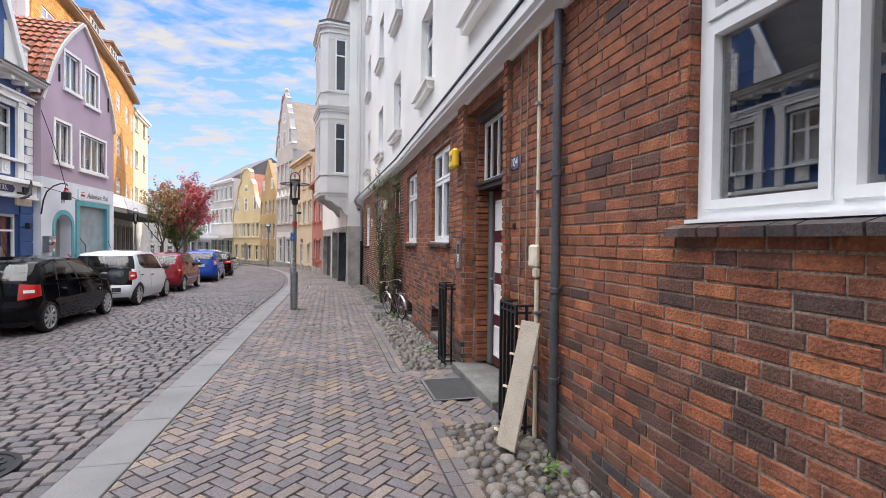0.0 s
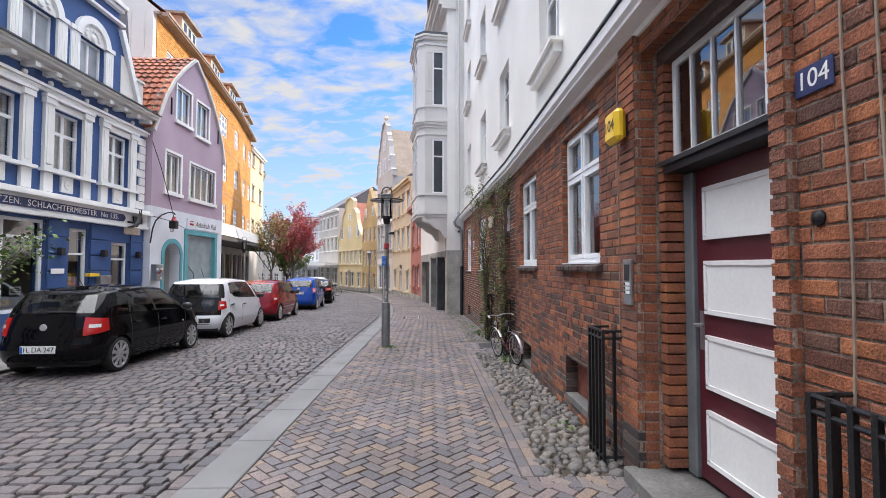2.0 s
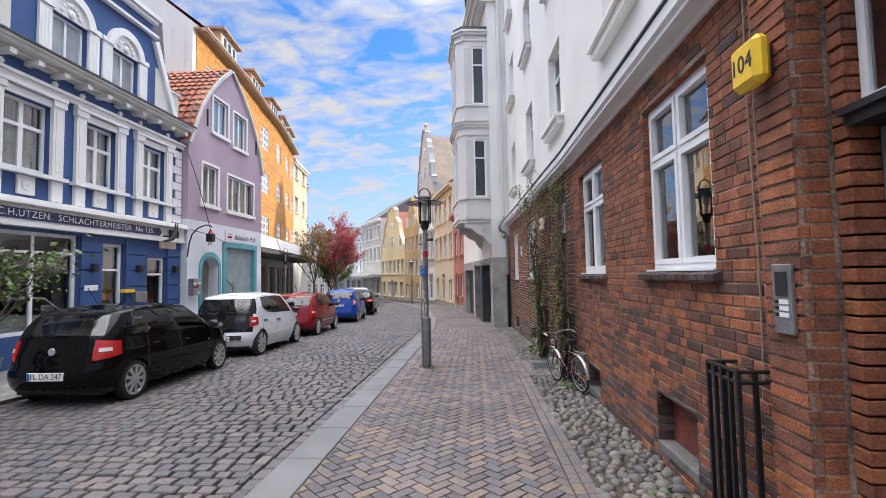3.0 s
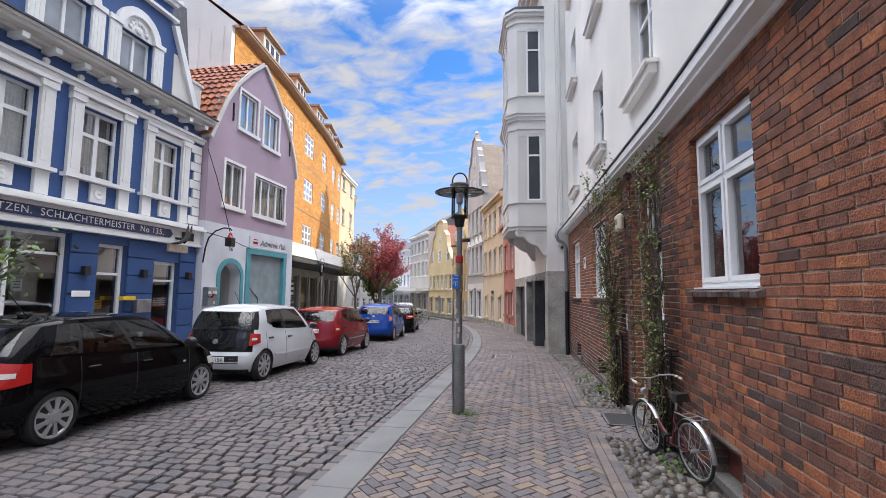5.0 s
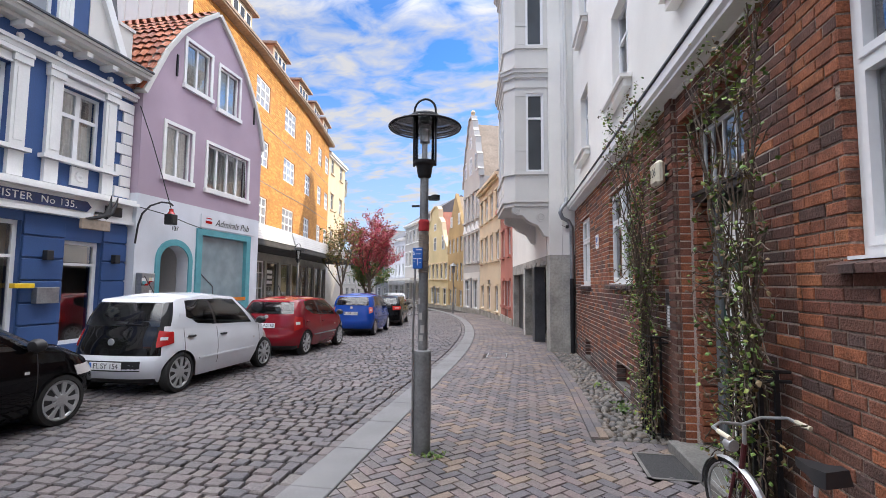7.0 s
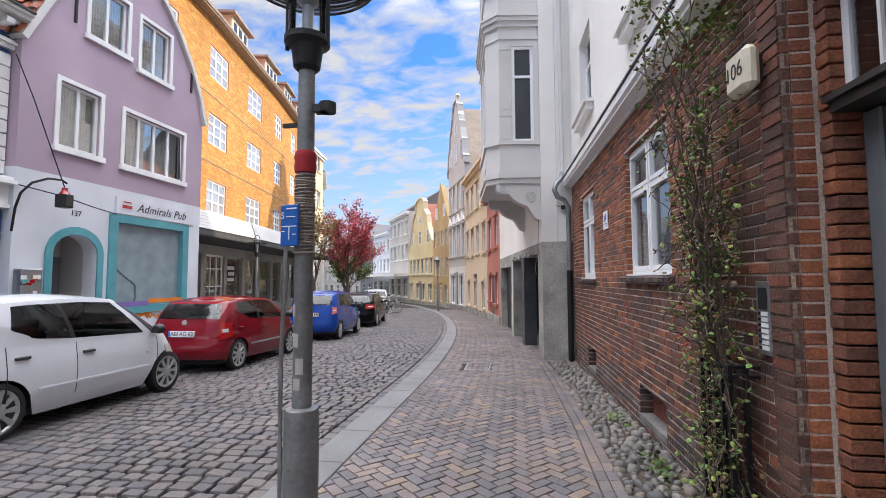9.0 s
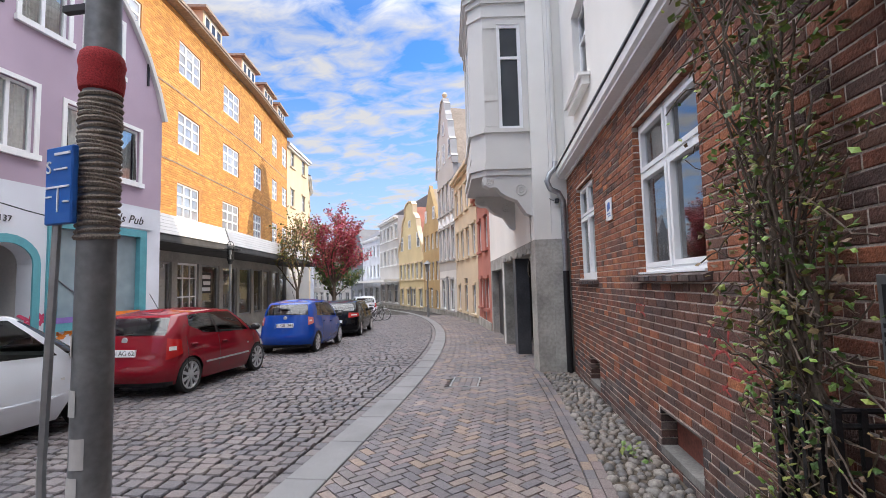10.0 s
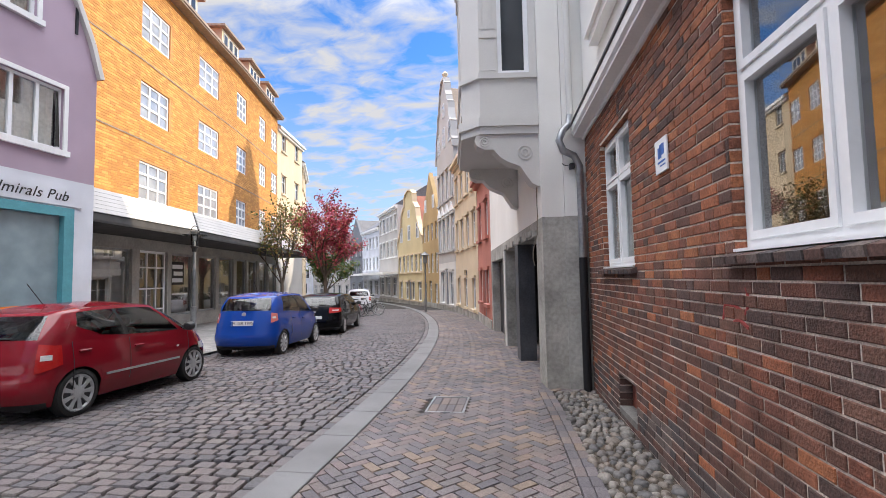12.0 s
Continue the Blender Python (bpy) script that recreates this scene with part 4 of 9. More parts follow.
box(bm, cy - 0.46, cy + 0.02, -0.94, -0.90, -0.4, 1.95)
part("side_door", bm, M_DGREY, lilac_house, "dark door in the niche", FP)
bm = B()
box(bm, cy + 0.08, cy + 0.36, -0.94, -0.8, 1.4, 1.8)
part("letter_box", bm, M_BLACK, lilac_house, "", FP)
for a, b, c, d in PW:
    wide = b - a > 1.5
    glazed(lilac_house, -b, -a, c, d, v=-0.06, mull=(0.25, 0.5, 0.75) if wide else (0.5,), trans=(), fw=0.06, xf=FP, label="white window in a plastered surround", curtain=True)
    bm = B()
    for p in ((-b - 0.09, -b, c - 0.09, d + 0.09), (-a, -a + 0.09, c - 0.09, d + 0.09), (-b, -a, d, d + 0.09), (-b - 0.12, -a + 0.12, c - 0.12, c - 0.001)):
        box(bm, p[0], p[1], 0.003, 0.035 if p[3] > c + 0.1 else 0.08, p[2], p[3])
    part("window_surround", bm, M_TRIM, lilac_house, "white window surround", FP)
a, b, c, d = PLOW[0]
bm = B()
for p in ((-b - 0.2, -b + 0.02, c - 0.5, d + 0.16), (-a - 0.02, -a + 0.2, c - 0.5, d + 0.16), (-b + 0.02, -a - 0.02, d - 0.02, d + 0.16), (-b + 0.02, -a - 0.02, c - 0.14, c + 0.05)):
    box(bm, p[0], p[1], -0.12, 0.05, p[2], p[3])
sw = part("shop_window", bm, M_TEAL, lilac_house, "teal framed pub window with a frosted pane", FP)
bm = B()
box(bm, -b + 0.02, -a - 0.02, -0.09, -0.08, c + 0.05, d - 0.02)
part("pane", bm, mat("frosted_pane", (0.24, 0.31, 0.34), 0.22, grain=3, amount=0.12, stain=0.8, stain_amount=0.12, bump=0.0), sw, "", FP)
bm = B()
box(bm, -22.6, -19.95, 0.003, 0.04, 3.02, 3.42)
pub = part("pub_sign", bm, M_PALE, lilac_house, "white pub sign with dark script lettering", FP)
LET = Matrix(((-1, 0, 0, 0), (0, 0, 1, 0), (0, 1, 0, 0), (0, 0, 0, 1)))
sign_text("Admirals Pub", 0.3, FP @ Matrix.Translation((-21.4, 0.044, 3.22)) @ LET, M_BLACK, pub, squeeze=1.05).data.shear = 0.35
sign_text("137", 0.17, FP @ Matrix.Translation((-18.98, 0.008, 2.86)) @ LET, M_BLACK, lilac_house)
bm = B()
box(bm, -20.4, -20.12, 0.04, 0.046, 3.16, 3.24)
box(bm, -20.38, -20.14, 0.04, 0.046, 3.3, 3.33)
part("sign_mark", bm, M_TAIL, pub, "small red mark", FP)
bm = B()
for (ya, za), (yb, zb) in zip(GAB, GAB[1:]):
    d = Vector((yb - ya, zb - za)).normalized()
    n = Vector((-d.y, d.x)) * 0.12
    prism(bm, [(-ya, za), (-yb, zb), (-yb - n.x, zb + n.y), (-ya - n.x, za + n.y)], -0.3, 0.1)
part("verge", bm, M_BAYWHITE, lilac_house, "grey-white verge boards", FP)
bm = B()
for (ya, za), (yb, zb) in zip(GAB, GAB[1:]):
    d = Vector((yb - ya, zb - za)).normalized()
    n0, n1 = Vector((-d.y, d.x)) * 0.02, Vector((-d.y, d.x)) * 0.1
    prism(bm, [(-ya - n0.x, za + n0.y), (-yb - n0.x, zb + n0.y), (-yb - n1.x, zb + n1.y), (-ya - n1.x, za + n1.y)], -8.0, -0.301)
roof_l = part("roof", bm, M_TILE, lilac_house, "red clay pantile roof", FP)
vs, fs = [], []
path = [Vector((-y, z)) for y, z in GAB]
for si, (p, q) in enumerate(zip(path, path[1:])):
    d = (q - p)
    L = d.length
    d.normalize()
    n = Vector((d.y, -d.x))
    if n.y < 0:
        n = -n
    rows = max(1, round(L / 0.30))
    for r in range(rows):
        for c in range(16 if si < 5 else 6):
            v0 = 0.06 - c * 0.26
            a0, a1 = p + d * (L * r / rows), p + d * (L * (r + 1) / rows)
            lo = 0.155 if si < 5 else 0.105
            hi = 0.105 if si < 5 else 0.155
            k = len(vs)
            for (pt, h) in ((a0, lo), (a1, hi)):
                for w, hh in ((0.0, 0.0), (0.07, 0.045), (0.14, 0.05), (0.2, 0.01), (0.255, -0.005)):
                    o = pt + n * (h + hh)
                    vs.append(FP @ Vector((o.x, v0 - w, o.y)))
            for j in range(4):
                fs.append((k + j, k + j + 1, k + 6 + j, k + 5 + j))
tiles = raw("roof_tiles", vs, fs, M_TILE, lilac_house, "red clay pantiles", smooth=False)
tiles["kind"] = "stuff"
bm = B()
box(bm, -22.9, -17.75, -8, -7.7, -1, 6.1)
box(bm, -22.9, -22.6, -7.7, -0.36, -1, 6.1)
box(bm, -18.05, -17.75, -7.7, -0.36, -1, 6.1)
box(bm, -22.6, -18.05, -7.7, -0.36, 3.4, 3.6)
box(bm, -22.6, -18.05, -7.7, -0.36, 6.2, 6.35)
box(bm, -22.6, -18.05, -2.2, -2.0, -1, 6.1)
part("inner_walls", bm, M_ROOM, lilac_house, "", FP)

# ---- the orange brick building, following the bend ----
OR = [(-12.28, 22.95), (-13.0, 28.3), (-13.8, 32.5), (-14.5, 36.5), (-15.35, 40.2), (-16.3, 44.2)]
orange_house = thing("orange_building", label="long four-storey orange brick building with white windows and a shop canopy", category="building")
centres = [25.0, 29.2, 33.5, 37.2, 40.7, 43.6]
ROWS_O = [(4.38, 5.82), (7.42, 8.8), (10.42, 11.85)]
for k in range(5):
    (ax, ay), (bx, by) = OR[k], OR[k + 1]
    F = frame_at(bx, by, ax, ay)
    L = math.hypot(bx - ax, by - ay)
    ws = []
    for c in centres:
        if ay <= c < by:
            u = L * (by - c) / (by - ay)
            hw = 1.0 if c < 35 else 0.85
            ws += [(max(0.05, u - hw), min(L - 0.05, u + hw), z0, z1) for z0, z1 in ROWS_O]
    bm = B()
    pierced(bm, 0, L, 3.4, 12.9, 0.3, ws)
    w = part("wall", bm, M_ORANGEWALL, orange_house, "orange brick wall", F)
    for o in ws:
        glazed(orange_house, *o, v=-0.05, mull=(1 / 3, 2 / 3), trans=(0.35, 0.68), fw=0.08, slim=0.055, gm=M_PALEGLASS, xf=F, label="white three-light window with glazing bars")
    # brick courses
    vs, fs = [], []
    z, row = 3.42, 0
    while z < 12.85:
        u = 0.01 - (row % 2) * 0.13
        while u < L - 0.01:
            a, b = max(u, 0.005), min(u + 0.25, L - 0.005)
            if b - a > 0.03 and not any(a < o[1] + 0.01 and b > o[0] - 0.01 and z + 0.085 > o[2] and z < o[3] for o in ws):
                i = len(vs)
                vs += [F @ Vector(p) for p in ((a, 0.012, z), (b, 0.012, z), (b, 0.012, z + 0.085), (a, 0.012, z + 0.085), (a, 0.0, z), (b, 0.0, z), (b, 0.0, z + 0.085), (a, 0.0, z + 0.085))]
                fs += [(i, i + 3, i + 2, i + 1), (i, i + 1, i + 5, i + 4), (i + 3, i + 7, i + 6, i + 2)]
            u += 0.265
        z += 0.1
        row += 1
    bk = raw("brickwork", vs, fs, M_ORANGE, w)
    bk["kind"] = "stuff"
    bm = B()
    for z in (6.55, 9.55, 4.05):
        box(bm, 0, L, 0.0, 0.03, z, z + 0.05)
    part("band", bm, M_BROWNROOF, orange_house, "thin darker brick band", F)
    bm = B()
    box(bm, 0, L, -0.3, 0.45, 12.9, 13.05)
    box(bm, 0, L, 0.36, 0.5, 12.98, 13.1)
    part("eave", bm, M_BROWNROOF, orange_house, "dark eaves and gutter", F)
    bm = B()
    prism(bm, [(0, 13.05), (L, 13.05), (L, 13.08), (0, 13.08)], -0.3, 0.45)
    a = [bm.verts.new((u, v, z)) for u, v, z in ((0, 0.4, 13.08), (L, 0.4, 13.08), (L, -5, 17.2), (0, -5, 17.2), (L, -10.4, 13.05), (0, -10.4, 13.05))]
    bm.faces.new((a[0], a[1], a[2], a[3]))
    bm.faces.new((a[3], a[2], a[4], a[5]))
    part("roof", bm, M_TILE, orange_house, "", F)
    bm = B()
    box(bm, 0, L, -10.3, -10.0, -1.5, 13.0)
    box(bm, 0, L, -4.0, -3.8, -1.5, 3.4)
    part("back_wall", bm, M_ROOM, orange_house, "", F)
    bm = B()
    pierced(bm, 0, L, -1.5, 3.4, 0.25, [(0.2, L / 2 - 0.15, 0.0, 2.55), (L / 2 + 0.15, L - 0.2, 0.0 if k != 1 else -0.6, 2.55)])
    part("shopfront", bm, M_SHOPGREY, orange_house, "dark grey shopfront", F)
    for j, (a, b) in enumerate(((0.2, L / 2 - 0.15), (L / 2 + 0.15, L - 0.2))):
        dr = k == 1 and j == 1
        glazed(orange_house, a, b, -0.6 if dr else 0.0, 2.55, v=-0.1, mull=(0.33, 0.66) if dr else (), trans=(0.3, 0.55, 0.8) if dr else (), fw=0.09, fm=M_PVC if dr else M_METAL, xf=F, name="shop_door" if dr else "shop_window", label="white glazed shop door" if dr else "large shop window")
    bm = B()
    box(bm, 0, L, 0.003, 0.03, 3.0, 3.38)
    # canopy: deep slab with a pale boarded fascia leaning back
    pts = [(0.03, 2.95), (2.25, 2.92), (2.25, 2.98), (1.95, 3.85), (0.03, 3.95)]
    a = [bm.verts.new((0, v, z)) for v, z in pts]
    b = [bm.verts.new((L, v, z)) for v, z in pts]
    n = len(pts)
    ff = [bm.faces.new(a), bm.faces.new(b[::-1])] + [bm.faces.new((a[(i + 1) % n], a[i], b[i], b[(i + 1) % n])) for i in range(n)]
    bmesh.ops.recalc_face_normals(bm, faces=ff)
    # the near-black colour carries the black edge and the shadow underneath
    part("canopy", bm, M_DARK, orange_house, "deep shop canopy, black edge and painted underside shade", F)
    d = Vector((-0.3, 0.87)).normalized()
    nn = Vector((0.87, 0.3)).normalized()
    for j in range(6):
        bm = B()
        h0, h1 = 0.20 + j * 0.118, 0.20 + j * 0.118 + 0.11
        q = [Vector((2.252, 2.99)) + d * h0 + nn * 0.002, Vector((2.252, 2.99)) + d * h1 + nn * 0.002, Vector((2.252, 2.99)) + d * h1 + nn * 0.03, Vector((2.252, 2.99)) + d * h0 + nn * 0.03]
        a = [bm.verts.new((0.0, p.x, p.y)) for p in q]
        b = [bm.verts.new((L, p.x, p.y)) for p in q]
        ff = [bm.faces.new(a), bm.faces.new(b[::-1])] + [bm.faces.new((a[(i + 1) % 4], a[i], b[i], b[(i + 1) % 4])) for i in range(4)]
        bmesh.ops.recalc_face_normals(bm, faces=ff)
        part("fascia_board", bm, M_BAYWHITE, orange_house, "pale fascia board", F)
    # dormers
    for c in (31.2, 35.6, 39.2, 26.5, 42.3):
        if ay <= c < by:
            u = L * (by - c) / (by - ay)
            bm = B()
            box(bm, u - 1.0, u + 1.0, -3.0, 0.05, 13.08, 14.3)
            dm = part("dormer", bm, M_CREAMW, orange_house, "pale roof dormer", F)
            bm = B()
            box(bm, u - 1.25, u + 1.25, -3.2, 0.3, 14.3, 14.42)
            part("dormer_roof", bm, M_BROWNROOF, dm, "", F)
            for j in range(3):
                bm = B()
                box(bm, u - 0.85 + j * 0.6, u - 0.35 + j * 0.6, 0.05, 0.07, 13.3, 14.15)
                part("dormer_window", bm, M_PVC, dm, "", F)
                bm = B()
                box(bm, u - 0.79 + j * 0.6, u - 0.41 + j * 0.6, 0.07, 0.075, 13.36, 14.09)
                part("pane", bm, M_FARGLASS, dm, "", F)
bm = B()
box(bm, -22.4, -12.3, 22.7, 22.94, -1, 12.95)
prism(bm, [(-22.5, 12.95), (-12.0, 12.95), (-17.2, 17.2)], 22.7, 22.94)
part("end_wall", bm, M_BAYWHITE, orange_house, "pale seamed end wall")
for k in range(17):
    bm = B()
    x = -22.3 + k * 0.6
    box(bm, x, x + 0.05, 22.66, 22.70, 6, 12.95)
    part("seam", bm, M_BAYWHITE, orange_house, "")

# ---- houses further along the street ----
def row_house(name, label, a, b, eave, wm, rm, rows, base=None, gable="", depth=9.0, doors=(), ridge=3.0, trim=None, sur=True, glass=None):
    """A house front from a to b; rows: (sill, head, count, width); gable: '', 'tri', 'curve' or 'steps'."""
    h = thing(name, label=label, category="house")
    F = frame_at(*a, *b)
    L = math.hypot(b[0] - a[0], b[1] - a[1])
    zb = zg(max(a[1], b[1])) - 0.5
    holes = []
    for z0, z1, n, w in rows:
        for i in range(n):
            c = L * (i + 0.5) / n
            holes.append((c - w / 2, c + w / 2, z0, z1))
    dh = [(L * f - w / 2, L * f + w / 2, zb + 0.3, z1) for f, w, z1 in doors]
    low = [o for o in holes if o[3] < eave]
    top = eave
    bm = B()
    if base:
        pierced(bm, 0, L, base[1], eave, 0.3, low)
        part("wall", bm, wm, h, "", F)
        bm = B()
        pierced(bm, 0, L, zb, base[1], 0.3, low + dh)
        part("ground_floor_wall", bm, base[0], h, "", F)
    else:
        pierced(bm, 0, L, zb, eave, 0.3, low + dh)
        part("wall", bm, wm, h, "", F)
    if gable:
        c = L / 2
        if gable == "tri":
            prof = [(0, eave), (L, eave), (c, eave + ridge)]
        elif gable == "curve":
            pr = [(1.0, 0.0), (0.98, 0.12), (0.86, 0.22), (0.72, 0.33), (0.62, 0.48), (0.58, 0.62), (0.46, 0.70), (0.34, 0.75), (0.34, 0.90), (0.22, 0.97), (0.0, 1.0)]
            prof = [(c + c * f, eave + ridge * g) for f, g in pr] + [(c - c * f, eave + ridge * g) for f, g in pr[-2::-1]]
        else:
            pr = [(1.0, 0.0), (1.0, 0.08), (0.93, 0.12), (0.9, 0.2), (0.88, 0.32), (0.76, 0.36), (0.72, 0.42), (0.66, 0.52), (0.65, 0.6), (0.5, 0.64), (0.46, 0.72), (0.34, 0.80), (0.32, 0.9), (0.2, 0.94), (0.16, 1.0)]
            prof = [(c + c * f, eave + ridge * g) for f, g in pr] + [(c - c * f, eave + ridge * g) for f, g in pr[::-1]]
        bm = B()
        prism(bm, prof, -0.3, 0.0)
        gb = part("gable", bm, wm, h, "", F)
        if gable != "tri":
            bm = B()
            for (u0, z0), (u1, z1) in zip(prof, prof[1:]):
                d = Vector((u1 - u0, z1 - z0))
                if d.length < 0.05:
                    continue
                d.normalize()
                n = Vector((d.y, -d.x)) * 0.13
                prism(bm, [(u0, z0), (u1, z1), (u1 + n.x, z1 + n.y), (u0 + n.x, z0 + n.y)], -0.33, 0.12)
            part("coping", bm, trim or M_TRIM, gb, "pale moulded coping", F)
        hi = [o for o in holes if o[3] >= eave]
        for o in hi:
            glazed(gb, *o, v=0.05, mull=(0.5,), trans=(0.65,), fw=0.07, gm=M_FARGLASS, fm=M_PVC, xf=F)
        bm = B()
        prism(bm, [(0, eave), (L, eave), (c, eave + ridge * 0.92)], -depth, -0.31)
        part("roof", bm, rm, h, "", F)
    else:
        bm = B()
        a0 = [bm.verts.new(p) for p in ((-0.0, 0.3, eave), (L, 0.3, eave), (L, -depth / 2, eave + ridge), (0, -depth / 2, eave + ridge), (L, -depth, eave), (0, -depth, eave))]
        ff = [bm.faces.new((a0[0], a0[1], a0[2], a0[3])), bm.faces.new((a0[3], a0[2], a0[4], a0[5])), bm.faces.new((a0[0], a0[3], a0[5])), bm.faces.new((a0[1], a0[4], a0[2])), bm.faces.new((a0[0], a0[5], a0[4], a0[1]))]
        bmesh.ops.recalc_face_normals(bm, faces=ff)
        part("roof", bm, rm, h, "", F)
        bm = B()
        box(bm, 0, L, 0.003, 0.18, eave - 0.35, eave - 0.2)
        box(bm, 0, L, 0.003, 0.32, eave - 0.2, eave - 0.01)
        part("cornice", bm, trim or M_TRIM, h, "", F)
    bm = B()
    for s in ((0, L, -depth, -depth + 0.3), (0, 0.3, -depth + 0.3, -0.31), (L - 0.3, L, -depth + 0.3, -0.31)):
        box(bm, *s, zb, eave)
    part("side_walls", bm, wm, h, "", F)
    for o in low:
        glazed(h, *o, v=-0.08, mull=(0.5,) if o[1] - o[0] < 1.5 else (0.33, 0.66), trans=(0.65,), fw=0.07, gm=glass or M_FARGLASS, xf=F)
        if sur:
            bm = B()
            box(bm, o[0] - 0.14, o[1] + 0.14, 0.003, 0.12, o[2] - 0.12, o[2] - 0.001)
            box(bm, o[0] - 0.12, o[1] + 0.12, 0.003, 0.09, o[3] + 0.001, o[3] + 0.13)
            part("surround", bm, trim or wm, h, "", F)
    for o in dh:
        bm = B()
        box(bm, o[0], o[1], -0.16, -0.1, o[2], o[3])
        for k in range(2):
            for j in range(3):
                w, hh = (o[1] - o[0]) / 2, (o[3] - o[2]) / 3
                box(bm, o[0] + k * w + 0.08, o[0] + (k + 1) * w - 0.08, -0.1, -0.085, o[2] + j * hh + 0.08, o[2] + (j + 1) * hh - 0.06)
        part("door", bm, M_DGREY, h, "dark panelled door", F)
    bm = B()
    box(bm, 0, L, 0.003, 0.05, zb, zb + 0.9)
    part("plinth", bm, M_CONC, h, "", F)
    return h, F, L


row_house("red_house", "narrow dark red rendered house", (-0.53, 30.5), (-1.3, 34.6), 5.6, M_REDHOUSE, M_TILE, [(2.9, 4.3, 2, 0.9), (0.3, 1.6, 2, 0.8)], doors=((0.5, 0.9, 1.6),), trim=M_REDHOUSE)
row_house("cream_house", "cream and yellow rendered house with tall windows", (-1.32, 34.65), (-3.18, 41.4), 8.0, M_CREAMW, M_SLATE, [(5.6, 7.1, 4, 0.85), (2.9, 4.5, 4, 0.85), (-0.2, 1.3, 3, 0.9)], doors=((0.5, 1.0, 1.7),), trim=M_CREAMW)
gh, GF, GL = row_house("gabled_house", "tall grey and white house with an ornate scrolled gable", (-3.2, 41.45), (-5.04, 46.4), 9.4, M_LGREY, M_BROWNROOF, [(10.0, 11.4, 3, 0.7), (12.1, 13.0, 1, 0.6), (6.4, 8.4, 4, 0.75), (3.1, 5.3, 4, 0.8), (-0.4, 1.7, 2, 1.2)], gable="steps", ridge=5.2, trim=M_LGREY, base=(M_BAYWHITE, 2.3), doors=((0.5, 0.9, 1.9),))
bm = B()
lathe(bm, [(0.06, 14.6), (0.14, 14.75), (0.05, 14.85), (0.17, 15.0), (0.2, 15.12), (0.1, 15.28), (0.0, 15.32)], 12, GF @ Matrix.Translation((GL / 2, -0.15, 0)))
part("finial", bm, M_CREAMW, gh, "stone ball finial", smooth=True)
bm = B()
for i in range(4):
    c = GL * (i + 0.5) / 4
    prism(bm, [(c - 0.55, 5.5), (c + 0.55, 5.5), (c, 6.1)], 0.003, 0.1)
part("pediment", bm, M_TRIM, gh, "white window pediments", GF)
row_house("ochre_house", "ochre brick gabled house with dark windows", (-5.06, 46.45), (-7.2, 51.45), 6.0, M_OCHRE, M_BROWNROOF, [(6.6, 7.6, 2, 0.6), (4.2, 5.5, 4, 0.75), (1.7, 3.2, 4, 0.75), (-0.5, 0.9, 3, 0.9)], gable="tri", ridge=3.6, doors=((0.5, 0.9, 1.1),), trim=M_OCHRE, sur=False)
row_house("yellow_house", "yellow house with a curved baroque gable", (-7.22, 51.5), (-11.15, 58.7), 4.2, M_SANDYEL, M_TILE, [(4.8, 6.2, 3, 0.8), (6.9, 7.6, 1, 0.7), (1.9, 3.4, 6, 0.8), (-0.6, 1.0, 4, 1.0)], gable="curve", ridge=5.2, doors=((0.5, 1.0, 1.2),), trim=M_CREAMW)
row_house("white_house", "white three-storey house with a flat cornice", (-11.2, 58.75), (-15.3, 66.0), 8.8, M_LGREY, M_SLATE, [(6.4, 7.9, 5, 0.8), (3.6, 5.3, 5, 0.85), (-0.5, 1.5, 3, 1.7)], trim=M_TRIM)
row_house("grey_house", "pale grey terraced house above a shop", (-15.35, 66.05), (-19.6, 72.6), 7.4, M_PALE, M_SLATE, [(5.0, 6.4, 5, 0.8), (2.4, 4.0, 5, 0.85), (-0.6, 1.2, 3, 1.7)])
row_house("dark_gabled_house", "dark grey gabled house far along the street", (-19.65, 72.65), (-23.0, 77.2), 6.6, M_DGREY, M_SLATE, [(4.4, 5.8, 3, 0.8), (1.8, 3.3, 3, 0.8), (-0.8, 0.8, 2, 1.3)], gable="tri", ridge=3.2)
row_house("white_terrace", "white terraced house at the far bend", (-23.05, 77.25), (-34.0, 89.0), 6.2, M_LGREY, M_SLATE, [(3.8, 5.2, 8, 0.9), (1.3, 2.8, 8, 0.9), (-1.2, 0.5, 6, 1.3)])
# shop awning along the far pavement
bm = B()
F = frame_at(-11.2, 58.75, -19.6, 72.6)
box(bm, 0, 16, 0.05, 1.6, 1.75, 2.0)
tagged(part("shop_canopy", bm, M_TRIM, None, "", F), "long white flat canopy over far shopfronts", "canopy")
# the west side past the orange building
row_house("plain_grey_house", "tall plain pale grey rendered house", (-17.3, 50.2), (-16.45, 44.4), 12.6, M_CREAMW, M_BROWNROOF, [(11.0, 12.4, 2, 0.9), (7.8, 9.2, 2, 0.9), (4.6, 6.0, 2, 0.9)], base=(M_LGREY, 3.6))
row_house("cream_ornate_house", "cream stucco house with white cornices", (-20.3, 57.2), (-17.4, 50.3), 11.4, M_CREAMW, M_SLATE, [(9.3, 10.9, 3, 0.9), (6.2, 8.0, 3, 0.9), (3.2, 4.9, 3, 0.9), (-0.5, 1.8, 2, 1.6)])
row_house("far_white_house", "small white house behind the trees", (-34.0, 74.0), (-20.4, 57.3), 6.5, M_LGREY, M_SLATE, [(4.2, 5.6, 7, 0.9), (1.6, 3.1, 7, 0.9), (-0.9, 0.8, 5, 1.2)])
